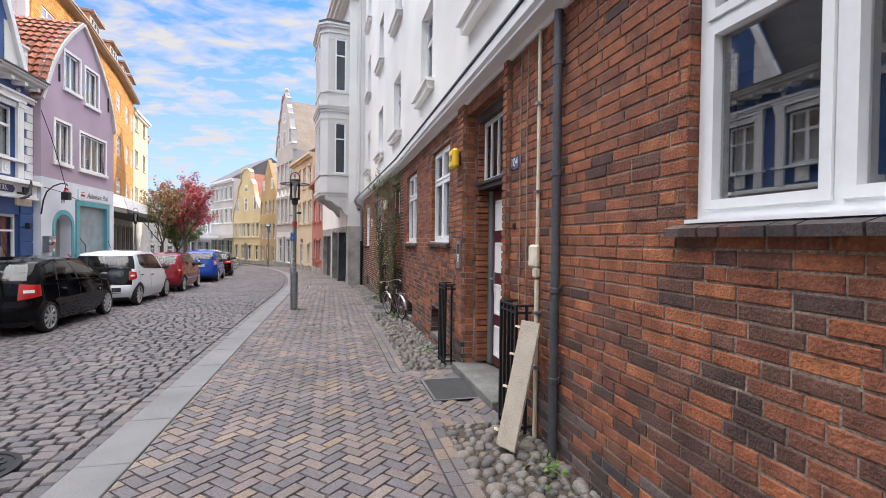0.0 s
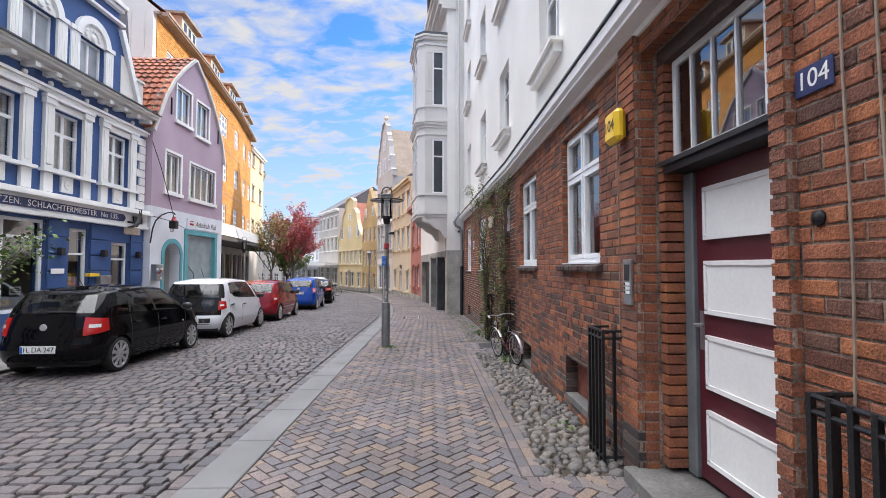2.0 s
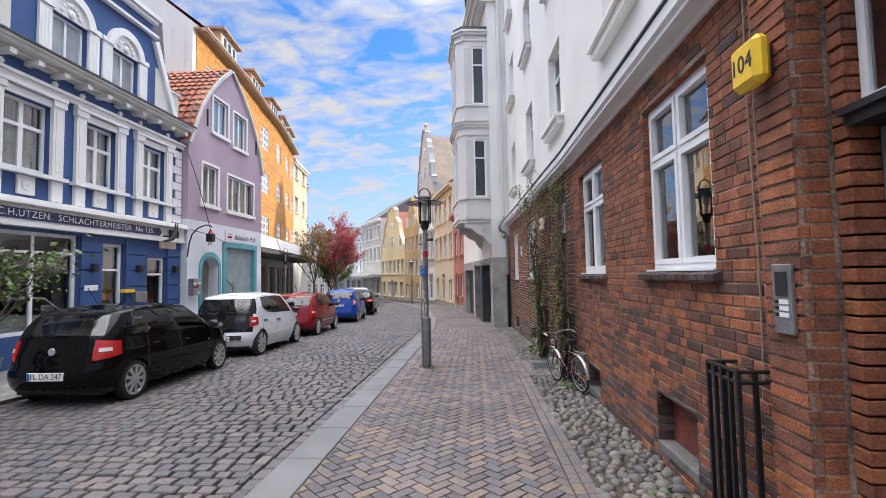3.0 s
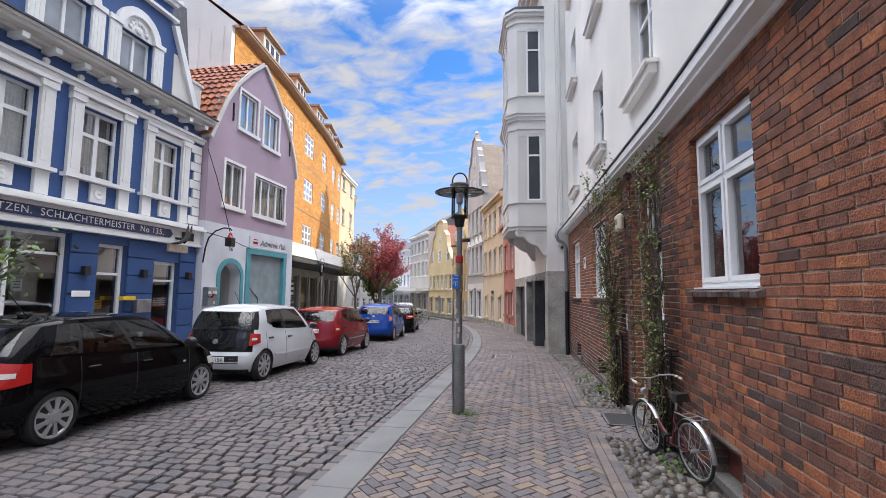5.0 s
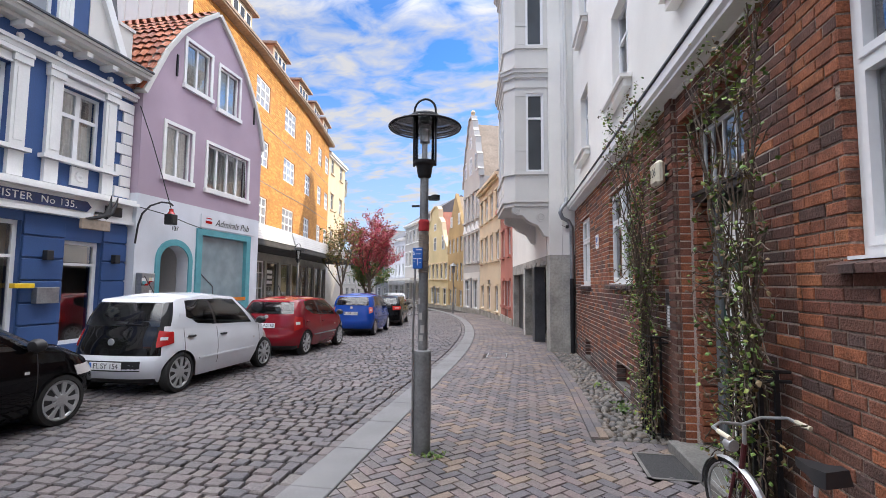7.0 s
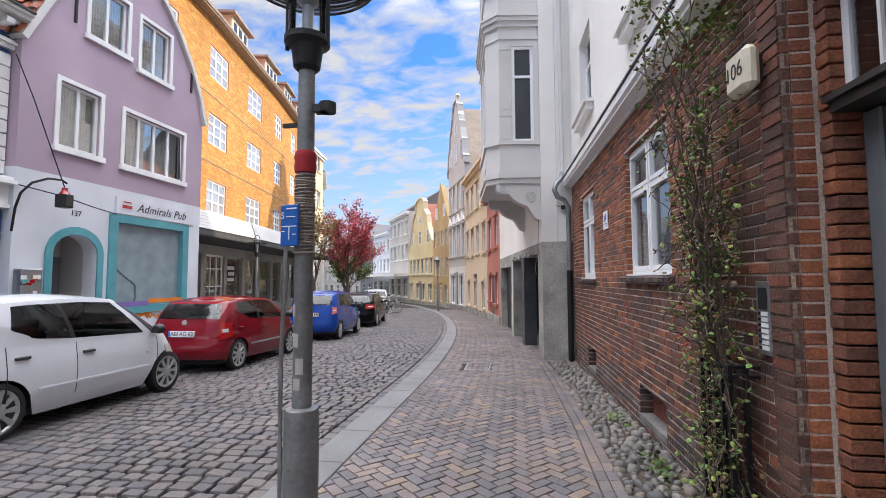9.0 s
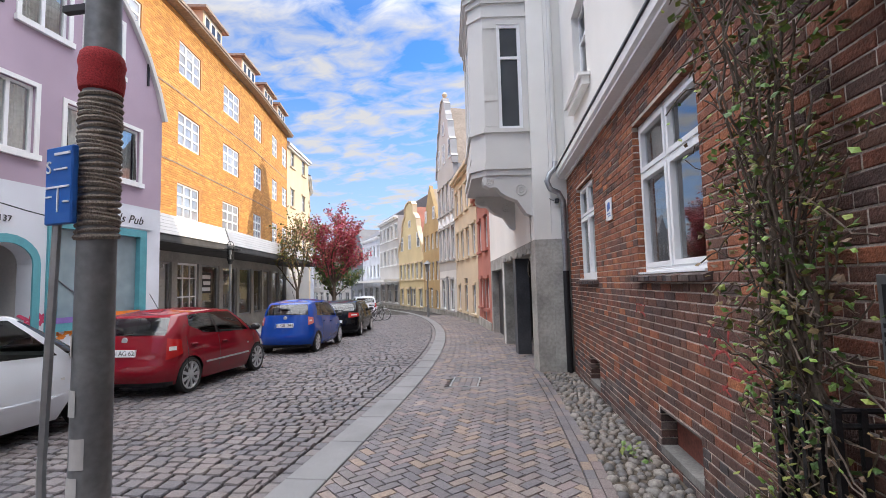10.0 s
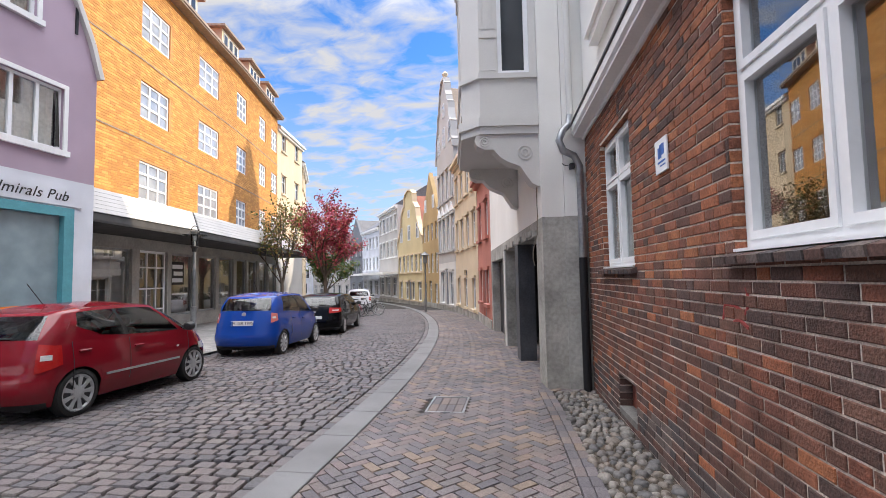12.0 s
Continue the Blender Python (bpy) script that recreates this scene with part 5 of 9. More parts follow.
row_house("end_house", "white house closing the far bend", (-43.0, 86.0), (-34.05, 74.1), 7.5, M_LGREY, M_TILE, [(4.6, 6.0, 6, 0.9), (1.8, 3.4, 6, 0.9), (-1.0, 0.8, 4, 1.4)])
row_house("closing_house", "pale house at the very end of the street", (-34.2, 89.0), (-43.0, 86.2), 7.0, M_PALE, M_SLATE, [(4.4, 5.8, 5, 0.9), (1.6, 3.1, 5, 0.9), (-1.0, 0.8, 3, 1.4)])
# the street behind the walker, closed off with plain houses
row_house("rear_house_west", "plain pale house across the street", (-9.45, 8.35), (-9.45, -14.0), 9.0, M_LGREY, M_SLATE, [(6.4, 7.9, 7, 0.95), (3.7, 5.3, 7, 0.95), (0.5, 2.2, 5, 1.6)])
row_house("rear_house_south", "plain pale house closing the street behind", (-9.6, -14.2), (9.0, -14.2), 9.0, M_CREAMW, M_TILE, [(6.4, 7.9, 6, 0.95), (3.7, 5.3, 6, 0.95), (0.9, 2.4, 6, 1.2)])

# ---- parked cars: x forward, y to the left, z up, origin on the ground under the middle ----
def interp(tab, x):
    if x <= tab[0][0]:
        return tab[0][1]
    for (a, c), (b, d) in zip(tab, tab[1:]):
        if x <= b:
            t = (x - a) / (b - a)
            return c + (d - c) * t
    return tab[-1][1]


def car(name, label, m, paint_m, L, W, H, belt, wheels, cowl, rf, rr, side_win, plate, tail, R=0.295, rear=None, kick=0.0, hood=0.95, nose=0.70, gate_m=None, lamp_m=None, rub_m=None, handle_m=None, lean=0.20, group="parked cars"):
    """belt: heights of the glass line along the length; cowl, rf, rr: foot of the windscreen, front and rear of the roof;
    side_win: spans of side glass; kick: rise of the last side window; tail: (z0, z1, a0, a1) of a tail light, a from the middle (0) round the corner (1)."""
    c = thing(name, m, label, "car", group)
    hw, D_R, D_F, E_R, E_F = W / 2, 0.46, 0.74, 2.9, 2.5
    rear = rear or [(0.18, 0.10), (0.28, 0.02), (0.36, 0.0), (0.52, 0.0), (0.58, 0.045), (0.80, 0.06), (1.1, 0.11)]
    front = [(0.18, 0.14), (0.30, 0.03), (0.42, 0.0), (0.55, 0.02), (0.66, 0.10), (0.80, 0.2)]
    tuck = [(0.18, 0.075), (0.28, 0.035), (0.42, 0.004), (0.58, 0.0), (0.72, 0.008), (0.84, 0.028), (0.98, 0.055), (1.1, 0.075)]
    xa = cowl - 0.30
    xs_ = {xa}
    for a, b in side_win:
        xs_ |= {a, b}
    for w in wheels:
        for k in range(-8, 9):
            xs_.add(w + math.sin(k * math.pi / 16) * (R + 0.045))
    lo_x, hi_x = -L / 2 + D_R, L / 2 - D_F
    for k in range(15):
        xs_.add(lo_x + (hi_x - lo_x) * k / 14)
    fixed = {xa} | {q for s in side_win for q in s}
    xs = []
    for x in sorted(q for q in xs_ if lo_x < q < hi_x):
        if xs and x - xs[-1] < 0.02:
            if x in fixed:
                xs[-1] = x
            continue
        xs.append(x)
    # half outline: the rear from the middle outwards, the side, then the nose inwards
    NR, NF = 18, 16
    cols = []
    for k in range(NR + 1):
        a = k / NR * math.pi / 2
        cols.append((-L / 2 + D_R * (1 - math.cos(a) ** (2 / E_R)), hw * math.sin(a) ** (2 / E_R), "R"))
    cols += [(x, hw, "S" if x <= xa + 1e-6 else "F") for x in xs]
    for k in range(NF + 1):
        a = k / NF * math.pi / 2
        cols.append((L / 2 - D_F * (1 - math.sin(a) ** (2 / E_F)), hw * max(0.0, math.cos(a)) ** (2 / E_F), "F"))
    cols = [(x, y * (1 - 0.03 * (2 * x / L) ** 2), k) for x, y, k in cols]
    n = len(cols)

    def normal(i):
        if i == 0:
            return Vector((-1, 0))
        if i == n - 1:
            return Vector((1, 0))
        d = Vector(cols[i + 1][:2]) - Vector(cols[i - 1][:2])
        return Vector((-d.y, d.x)).normalized()

    norms = [normal(i) for i in range(n)]
    wr_ = [min(1.0, max(0.0, (lo_x - x) / D_R)) ** 0.5 for x, y, k in cols]
    wf_ = [min(1.0, max(0.0, (x - hi_x) / D_F)) ** 0.5 for x, y, k in cols]

    def skin(ci, z, off=0.0):
        """A point of the lower body at column ci (fractions allowed) and height z."""
        i = min(int(ci), n - 2)
        f = ci - i
        q = []
        for k in (i, i + 1):
            x, y, _ = cols[k]
            d = off - interp(tuck, z)
            q.append(Vector((x + norms[k].x * d + wr_[k] * interp(rear, z) - wf_[k] * interp(front, z), max(0.0, y + norms[k].y * d) if 0 < k < n - 1 else 0.0, z)))
        return q[0].lerp(q[1], f)

    def low(x):
        z = 0.19 + 0.05 * max(0.0, abs(x) - L / 2 + 0.5)
        for w in wheels:
            if abs(x - w) < R + 0.045:
                z = max(z, R - 0.02 + math.sqrt((R + 0.045) ** 2 - (x - w) ** 2))
        return z

    def belt_z(i):
        x, y, k = cols[i]
        return interp(belt, x) if k != "F" else interp([(xa, interp(belt, xa)), (hi_x, hood - 0.08), (L / 2, nose)], x)

    ia = max(i for i, q in enumerate(cols) if q[2] == "S")
    ir = NR
    bz = [belt_z(i) for i in range(n)]
    ROWS_L = [0.0, 0.05, 0.12, 0.2, 0.3, 0.4, 0.5, 0.6, 0.7, 0.8, 0.88, 0.95, 1.0]
    grid = []
    for r in ROWS_L:
        grid.append([skin(i, low(cols[i][0]) * (1 - r) + bz[i] * r) for i in range(n)])
    wr = hw * (1 - lean)

    def base(i):
        if i <= ia:
            return grid[-1][i]
        s = (i - ia) / (n - 1 - ia) * math.pi / 2
        a = grid[-1][ia]
        return Vector((a.x + (cowl + 0.06 - a.x) * math.sin(s) ** 0.9, a.y * max(0.0, math.cos(s)) ** 0.75, a.z + (hood + 0.035 - a.z) * math.sin(s)))

    def crown(i):
        if i <= ir:
            a = i / ir * math.pi / 2
            x, y = rr + 0.22 * (1 - math.cos(a) ** 0.6), (wr - 0.03) * math.sin(a) ** 0.62
        elif i <= ia:
            x0, x1 = grid[-1][ir].x, grid[-1][ia].x
            f = (grid[-1][i].x - x0) / (x1 - x0)
            x, y = rr + 0.22 + (rf - 0.20 - rr - 0.22) * f, wr - 0.03 * (1 - min(1, f * 3)) - 0.02 * max(0.0, f - 0.6)
        else:
            s = (i - ia) / (n - 1 - ia) * math.pi / 2
            x, y = rf - 0.20 + 0.20 * math.sin(s) ** 0.8, (wr - 0.008) * max(0.0, math.cos(s)) ** 0.72
        z = interp([(rr, H - 0.125), (rr + 0.5, H - 0.075), ((rr + rf) / 2 + 0.2, H - 0.055), (rf - 0.25, H - 0.075), (rf, H - 0.10)], x)
        return Vector((x, y, z))

    G = [base(i) for i in range(n)]
    T = [crown(i) for i in range(n)]

    def cabin(i, t):
        p = G[i].lerp(T[i], t)
        return p + Vector((norms[i].x if i > ia or i < ir else 0.0, norms[i].y, 0)) * (0.034 * math.sin(math.pi * t))

    spans = []
    for a, b in side_win:
        spans.append((min(range(n), key=lambda i: abs(cols[i][0] - a) + (0 if cols[i][2] == "S" else 9)), min(range(n), key=lambda i: abs(cols[i][0] - b) + (0 if cols[i][2] == "S" else 9))))
    first_span = min(s[0] for s in spans)

    def glass_low(i):
        if i > ir and i <= spans[0][1] and kick:
            a, b = spans[0]
            return 0.08 + kick * max(0.0, (b - i) / max(1, b - a)) ** 1.5
        return 0.08

    meshes = {"body": (B(), {}), "glass": (B(), {}), "pillar": (B(), {}), "gate": (B(), {})}

    def quad(kind, keys, pts, s):
        bm, cache = meshes[kind]
        vs = []
        for k, p in zip(keys, pts):
            q = (k, s if abs(p.y) > 1e-5 else 0)
            if q not in cache:
                cache[q] = bm.verts.new((p.x, p.y * s, p.z))
            if cache[q] not in vs:
                vs.append(cache[q])
        if len(vs) >= 3:
            try:
                bm.faces.new(vs)
            except ValueError:
                pass

    for s in (1, -1):
        for r in range(len(ROWS_L) - 1):
            for i in range(n - 1):
                kind = "gate" if gate_m and i < NR - 6 and grid[r][i].z > 0.60 else "body"
                key = [("L", r, i) if r else ("L", 0, i), ("L", r, i + 1), ("L", r + 1, i + 1), ("L", r + 1, i)]
                quad(kind, key, [grid[r][i], grid[r][i + 1], grid[r + 1][i + 1], grid[r + 1][i]], s)
        last = len(ROWS_L) - 1
        HR = 6
        for h in range(HR):
            for i in range(ia, n - 1):
                pts, keys = [], []
                for k, j in ((h, i), (h, i + 1), (h + 1, i + 1), (h + 1, i)):
                    f = k / HR
                    p = grid[-1][j].lerp(G[j], f)
                    p = p + Vector((0, 0, 0.045 * math.sin(math.pi * min(1.0, f * 0.9)) * min(1.0, (j - ia) / 6)))
                    pts.append(p)
                    keys.append(("L", last, j) if k == 0 else ("C", 0, j) if k == HR else ("H", k, j))
                    if j == ia:
                        keys[-1], pts[-1] = ("L", last, ia), grid[-1][ia]
                quad("body", keys, pts, s)
        for i in range(n - 1):
            ts = [[0.0, glass_low(j), 0.3 + 0.7 * glass_low(j) * 0.5, 0.6 + 0.2 * glass_low(j), 0.91, 1.0] for j in (i, i + 1)]
            if i < ir:
                glassy = i < ir - 8
            elif i < ia:
                glassy = any(a <= i < b for a, b in spans)
            else:
                glassy = i >= ia + 1
            for r in range(5):
                kind = "body"
                if 1 <= r <= 3:
                    if glassy:
                        kind = "glass"
                    elif ir <= i < ia and first_span <= i < spans[-1][1]:
                        kind = "pillar"
                    elif gate_m and i < ir - 3:
                        kind = "gate"
                elif gate_m and i < ir - 6 and r == 0:
                    kind = "gate"
                pts = [cabin(i, ts[0][r]), cabin(i + 1, ts[1][r]), cabin(i + 1, ts[1][r + 1]), cabin(i, ts[0][r + 1])]
                keys = [("C", r, i), ("C", r, i + 1), ("C", r + 1, i + 1), ("C", r + 1, i)]
                keys = [("L", last, k[2]) if k[1] == 0 and k[2] <= ia else k for k in keys]
                quad(kind, keys, pts, s)
        for h in range(5):
            for i in range(n - 1):
                pts, keys = [], []
                for k, j in ((h, i), (h, i + 1), (h + 1, i + 1), (h + 1, i)):
                    f = k / 5
                    cx = min(max(T[j].x, rr + 0.45), rf - 0.45)
                    p = Vector((T[j].x + (cx - T[j].x) * f, T[j].y * (1 - f), T[j].z + 0.06 * (1 - (1 - f) ** 2)))
                    if f == 1:
                        p.y = 0.0
                        keys.append(("M", round(cx, 4), 0))
                    else:
                        keys.append(("C", 5, j) if k == 0 else ("T", k, j))
                    pts.append(p)
                quad("body", keys, pts, s)
    made = {}
    for kind, mt, nm, lb in (("body", paint_m, "body", ""), ("glass", M_CARGLASS, "glazing", "tinted car glass"), ("pillar", M_BLACK, "window_pillar", "black window pillar"), ("gate", gate_m, "tailgate", "black glass tailgate")):
        bm = meshes[kind][0]
        if not bm.faces:
            bm.free()
            continue
        bmesh.ops.recalc_face_normals(bm, faces=bm.faces[:])
        made[kind] = part(nm, bm, mt, c, lb, smooth=True, angle=50)

    def patch(nm, mt, s, a0, a1, z0, z1, off, parent=None, lb="", na=6, nz=3, cut=None):
        """A thin raised piece that follows the skin."""
        bm = B()
        g = []
        for k in range(nz + 1):
            row = []
            for q in range(na + 1):
                ca, z = a0 + (a1 - a0) * q / na, z0 + (z1 - z0) * k / nz
                if cut:
                    z += cut(q / na, k / nz)
                row.append((skin(ca, z, off), skin(ca, z, -0.01)))
            g.append(row)
        vs = [[(bm.verts.new((p.x, p.y * s, p.z)), bm.verts.new((o.x, o.y * s, o.z))) for p, o in row] for row in g]
        for k in range(nz):
            for q in range(na):
                bm.faces.new((vs[k][q][0], vs[k][q + 1][0], vs[k + 1][q + 1][0], vs[k + 1][q][0]))
        rim = [(0, q) for q in range(na + 1)] + [(k, na) for k in range(1, nz + 1)] + [(nz, q) for q in range(na - 1, -1, -1)] + [(k, 0) for k in range(nz - 1, 0, -1)]
        for a, b in zip(rim, rim[1:] + rim[:1]):
            bm.faces.new((vs[a[0]][a[1]][0], vs[a[0]][a[1]][1], vs[b[0]][b[1]][1], vs[b[0]][b[1]][0]))
        bmesh.ops.recalc_face_normals(bm, faces=bm.faces[:])
        return part(nm, bm, mt, parent or c, lb, smooth=True, angle=40)

    def col_at(x):
        best = min(range(NR, n - NF - 1), key=lambda i: abs(cols[i][0] - x))
        for i in range(NR, n - NF - 1):
            if cols[i][0] <= x <= cols[i + 1][0]:
                return i + (x - cols[i][0]) / (cols[i + 1][0] - cols[i][0])
        return best

    tail_end = max(i for i in range(NR) if cols[i][0] < wheels[0] - R - 0.075)

    # dark underside, wheel wells, seats and dashboard
    bm = B()
    box(bm, -L / 2 + 0.22, L / 2 - 0.3, -hw + 0.20, hw - 0.20, 0.17, 0.62)
    part("floor_pan", bm, M_BLACK, c)
    for x, rows_ in ((0.05, (-1, 1)), (-0.85, (-1, 1))):
        for s in rows_:
            bm = B()
            box(bm, x - 0.07, x + 0.07, s * 0.34 - 0.22, s * 0.34 + 0.22, 0.55, 1.04, bevel=0.05)
            box(bm, x - 0.06, x + 0.03, s * 0.34 - 0.12, s * 0.34 + 0.12, 1.06, 1.22, bevel=0.03)
            part("seat", bm, M_DARK, c, "dark seat with headrest")
    bm = B()
    box(bm, xa - 0.15, cowl + 0.0, -hw + 0.16, hw - 0.16, 0.60, hood - 0.02, bevel=0.04)
    part("dashboard", bm, M_DARK, c)
    for wx in wheels:
        for s in (-1, 1):
            Tm = Matrix.Translation((wx, s * (hw - 0.10), R)) @ pose(0, 0, 0, -90 * s, 0, 0)
            bm = B()
            lathe(bm, [(R * 0.62, -0.09), (R * 0.93, -0.085), (R, -0.05), (R, 0.05), (R * 0.96, 0.078), (R * 0.80, 0.088), (R * 0.76, 0.06), (R * 0.62, -0.09)], 32, Tm)
            w = part("wheel", bm, M_RUBBER, c, "black tyre with silver wheel cover", smooth=True)
            bm = B()
            lathe(bm, [(R * 0.785, 0.06), (R * 0.76, 0.080), (R * 0.70, 0.076), (R * 0.66, 0.060), (R * 0.30, 0.066), (R * 0.22, 0.084), (R * 0.12, 0.09), (0.0, 0.09)], 28, Tm)
            for k in range(9):
                a = k * 40
                prism_pts = [(R * 0.2, -0.020), (R * 0.72, -0.036), (R * 0.72, 0.036), (R * 0.2, 0.020)]
                q = Tm @ pose(0, 0, 0, 0, 0, a)
                lo = [bm.verts.new(q @ Vector((x, y, 0.058))) for x, y in prism_pts]
                hi = [bm.verts.new(q @ Vector((x, y * 0.8, 0.082 - 0.006 * (x > 0.1)))) for x, y in prism_pts]
                bm.faces.new(hi)
                for e in range(4):
                    bm.faces.new((lo[e], lo[(e + 1) % 4], hi[(e + 1) % 4], hi[e]))
            part("wheel_cover", bm, M_HUB, w)
            bm = B()
            lathe(bm, [(R * 0.655, 0.0605), (R * 0.64, 0.0625), (R * 0.36, 0.067), (R * 0.34, 0.0655)], 28, Tm)
            part("wheel_slot_ring", bm, M_BLACK, w)
    z0, z1, a0, a1 = tail
    for s in (-1, 1):
        lamp = patch("tail_light", lamp_m or M_TAIL, s, a0 * NR, a1 * NR, z0, z1, 0.014, None, "red tail light", 8, 5, lambda u, v: (z1 - z0) * (0.22 * u * (1 - v) - 0.10 * u * v + 0.06 * (u - 0.5) ** 2))
        patch("reverse_lens", M_LENS, s, (a0 + 0.16 * (a1 - a0)) * NR, (a0 + 0.62 * (a1 - a0)) * NR, z0 + 0.44 * (z1 - z0), z0 + 0.62 * (z1 - z0), 0.020, lamp, "clear lens")
        patch("headlight", M_LENS, s, n - NF + 0.7, n - NF + 6.0, nose - 0.14, nose - 0.02, 0.008, None, "clear headlight", 8, 4)
        bm = B()
        bx, bz_ = xa + 0.02, interp(belt, xa)
        lathe(bm, [(0.0, -0.06), (0.055, -0.055), (0.085, -0.02), (0.09, 0.02), (0.07, 0.05), (0.0, 0.06)], 14, Matrix.Translation((bx, s * (hw + 0.05), bz_ + 0.085)) @ pose(0, 0, 0, 0, 90, 0) @ Matrix.Diagonal((0.85, 1.15, 1.0, 1.0)))
        tube(bm, [(bx, s * (hw - 0.08), bz_ + 0.03), (bx, s * (hw + 0.01), bz_ + 0.06)], 0.022, 8)
        part("mirror", bm, M_BLACK, c, "black wing mirror", smooth=True)
        for a, b in side_win:
            if b - a < 0.5:
                continue
            ca = col_at(a + 0.06)
            patch("door_gap", M_BLACK, s, col_at(a - 0.022), col_at(a - 0.012), 0.34, interp(belt, a) - 0.005, 0.002, None, "", 1, 8)
            p = skin(ca, interp(belt, a) - 0.14)
            bm = B()
            box(bm, p.x, p.x + 0.17, s * (p.y - 0.005), s * (p.y + 0.03), p.z - 0.016, p.z + 0.016, bevel=0.008)
            part("door_handle", bm, handle_m or paint_m, c)
        patch("door_gap", M_BLACK, s, col_at(xa + 0.10), col_at(xa + 0.11), 0.34, interp(belt, xa) - 0.02, 0.002, None, "", 1, 8)
        patch("rub_strip", rub_m or paint_m, s, col_at(wheels[0] + R + 0.10), col_at(wheels[1] - R - 0.10), 0.46, 0.49, 0.012, None, "side rubbing strip", 10, 1)
        patch("bumper", paint_m, s, 0, tail_end, 0.27, 0.54, 0.012, None, "", 14, 4)
        patch("lower_skirt", M_BLACK, s, 0, tail_end - 0.5, 0.20, 0.27, 0.008, None, "", 8, 1)
        if gate_m:
            patch("plate_recess", M_BLACK, s, 0, NR * 0.36, 0.385, 0.535, 0.0135, None, "", 6, 2)
        patch("side_repeater", M_LENS, s, col_at(wheels[1] - R - 0.16), col_at(wheels[1] - R - 0.11), 0.66, 0.69, 0.006, None, "", 1, 1)
    txt, pz = plate
    xr = skin(0, pz).x - 0.016
    bm = B()
    box(bm, xr - 0.008, xr + 0.05, -0.26, 0.26, pz - 0.056, pz + 0.056, bevel=0.003)
    pl = part("number_plate", bm, M_PVC, c, "white number plate")
    bm = B()
    box(bm, xr - 0.011, xr - 0.007, 0.215, 0.255, pz - 0.05, pz + 0.05)
    part("plate_band", bm, M_SIGNBLUE, pl)
    LT = Matrix(((0, 0, -1, xr - 0.010), (-1, 0, 0, -0.02), (0, 1, 0, pz), (0, 0, 0, 1)))
    sign_text(txt, 0.108, LT, M_BLACK, pl, squeeze=0.95, depth=0.001)
    ez = max(pz + 0.2, 0.80)
    bm = B()
    lathe(bm, [(0.0, 0.0), (0.055, 0.0), (0.05, 0.012), (0.0, 0.016)], 16, Matrix.Translation((skin(0, ez).x + 0.002, 0, ez)) @ pose(0, 0, 0, 0, -90, 0))
    part("emblem", bm, M_HUB, c, "plain round silver badge")
    bm = B()
    tube(bm, [(rr + 0.45, 0, H - 0.02), (rr + 0.22, 0, H + 0.26)], 0.006, 5)
    part("aerial", bm, M_BLACK, c, "thin black aerial")
    bm = B()
    tube(bm, [(G[0].x + 0.0, 0.02, G[0].z + 0.05), (cabin(0, 0.1).x - 0.02, -0.1, cabin(0, 0.16).z), (cabin(3, 0.14).x - 0.02, -0.42, cabin(3, 0.14).z)], 0.010, 6)
    part("rear_wiper", bm, M_BLACK, c, "black rear wiper")
    return c


def parked(x, y, turn=0.0):
    """On the road, pointing north; turn to the west."""
    return Matrix.Translation((x, y, zg(y) - 0.01)) @ pose(0, 0, 0, 0, 0, 90 + turn) @ pose(0, 0, 0, 0, math.degrees(-math.atan(SLOPE)) * 1, 0)


car("black_hatchback", "glossy black five-door hatchback parked by the kerb", parked(-6.02, 11.52, 1.5), M_CARBLACK, 3.9, 1.65, 1.45, [(-1.95, 0.99), (-1.4, 0.96), (-0.4, 0.915), (0.8, 0.885)], (-1.26, 1.2), 1.08, 0.30, -1.50,
    ((-1.36, -1.02), (-0.96, -0.20), (-0.13, 0.72)), ("FL DA 247", 0.47), (0.66, 0.95, 0.42, 0.93), hood=0.93)
car("white_hatchback", "white small hatchback with a black glass tailgate", parked(-6.07, 15.82, 2.0), M_CARWHITE, 3.6, 1.65, 1.55, [(-1.8, 1.0), (-1.0, 0.985), (0.0, 0.95), (0.9, 0.92)], (-1.25, 1.24), 1.20, 0.42, -1.40,
    ((-1.16, -0.40), (-0.34, 0.80)), ("FL SY 154", 0.46), (0.72, 0.97, 0.56, 0.92), R=0.312, kick=0.30, hood=0.99, nose=0.76, gate_m=M_CARGLOSS, handle_m=M_BLACK,
    rear=[(0.18, 0.10), (0.28, 0.02), (0.36, 0.0), (0.52, 0.0), (0.58, 0.03), (0.80, 0.05), (1.1, 0.12)])
car("red_hatchback", "dark red three-door hatchback with silver wheel covers", parked(-6.17, 20.15, 2.0), M_CARRED, 3.67, 1.66, 1.46, [(-1.83, 1.0), (-1.0, 0.965), (0.0, 0.92), (0.9, 0.90)], (-1.15, 1.12), 1.15, 0.36, -1.40,
    ((-1.22, -0.38), (-0.31, 0.78)), ("ABI AG 62", 0.75), (0.62, 0.97, 0.60, 0.98), kick=0.42, R=0.305, hood=0.94, rub_m=M_HUB)
car("blue_hatchback", "bright blue five-door small hatchback", parked(-6.22, 25.52, 5.5), M_CARBLUE, 3.6, 1.6, 1.53, [(-1.8, 1.06), (-1.0, 1.02), (0.0, 0.96), (0.9, 0.91)], (-1.16, 1.18), 1.18, 0.40, -1.38,
    ((-1.12, -0.72), (-0.66, -0.06), (0.01, 0.80)), ("FL GR 1995", 0.80), (0.80, 1.03, 0.56, 0.86), hood=0.97, nose=0.74, lamp_m=M_TAILMIX)
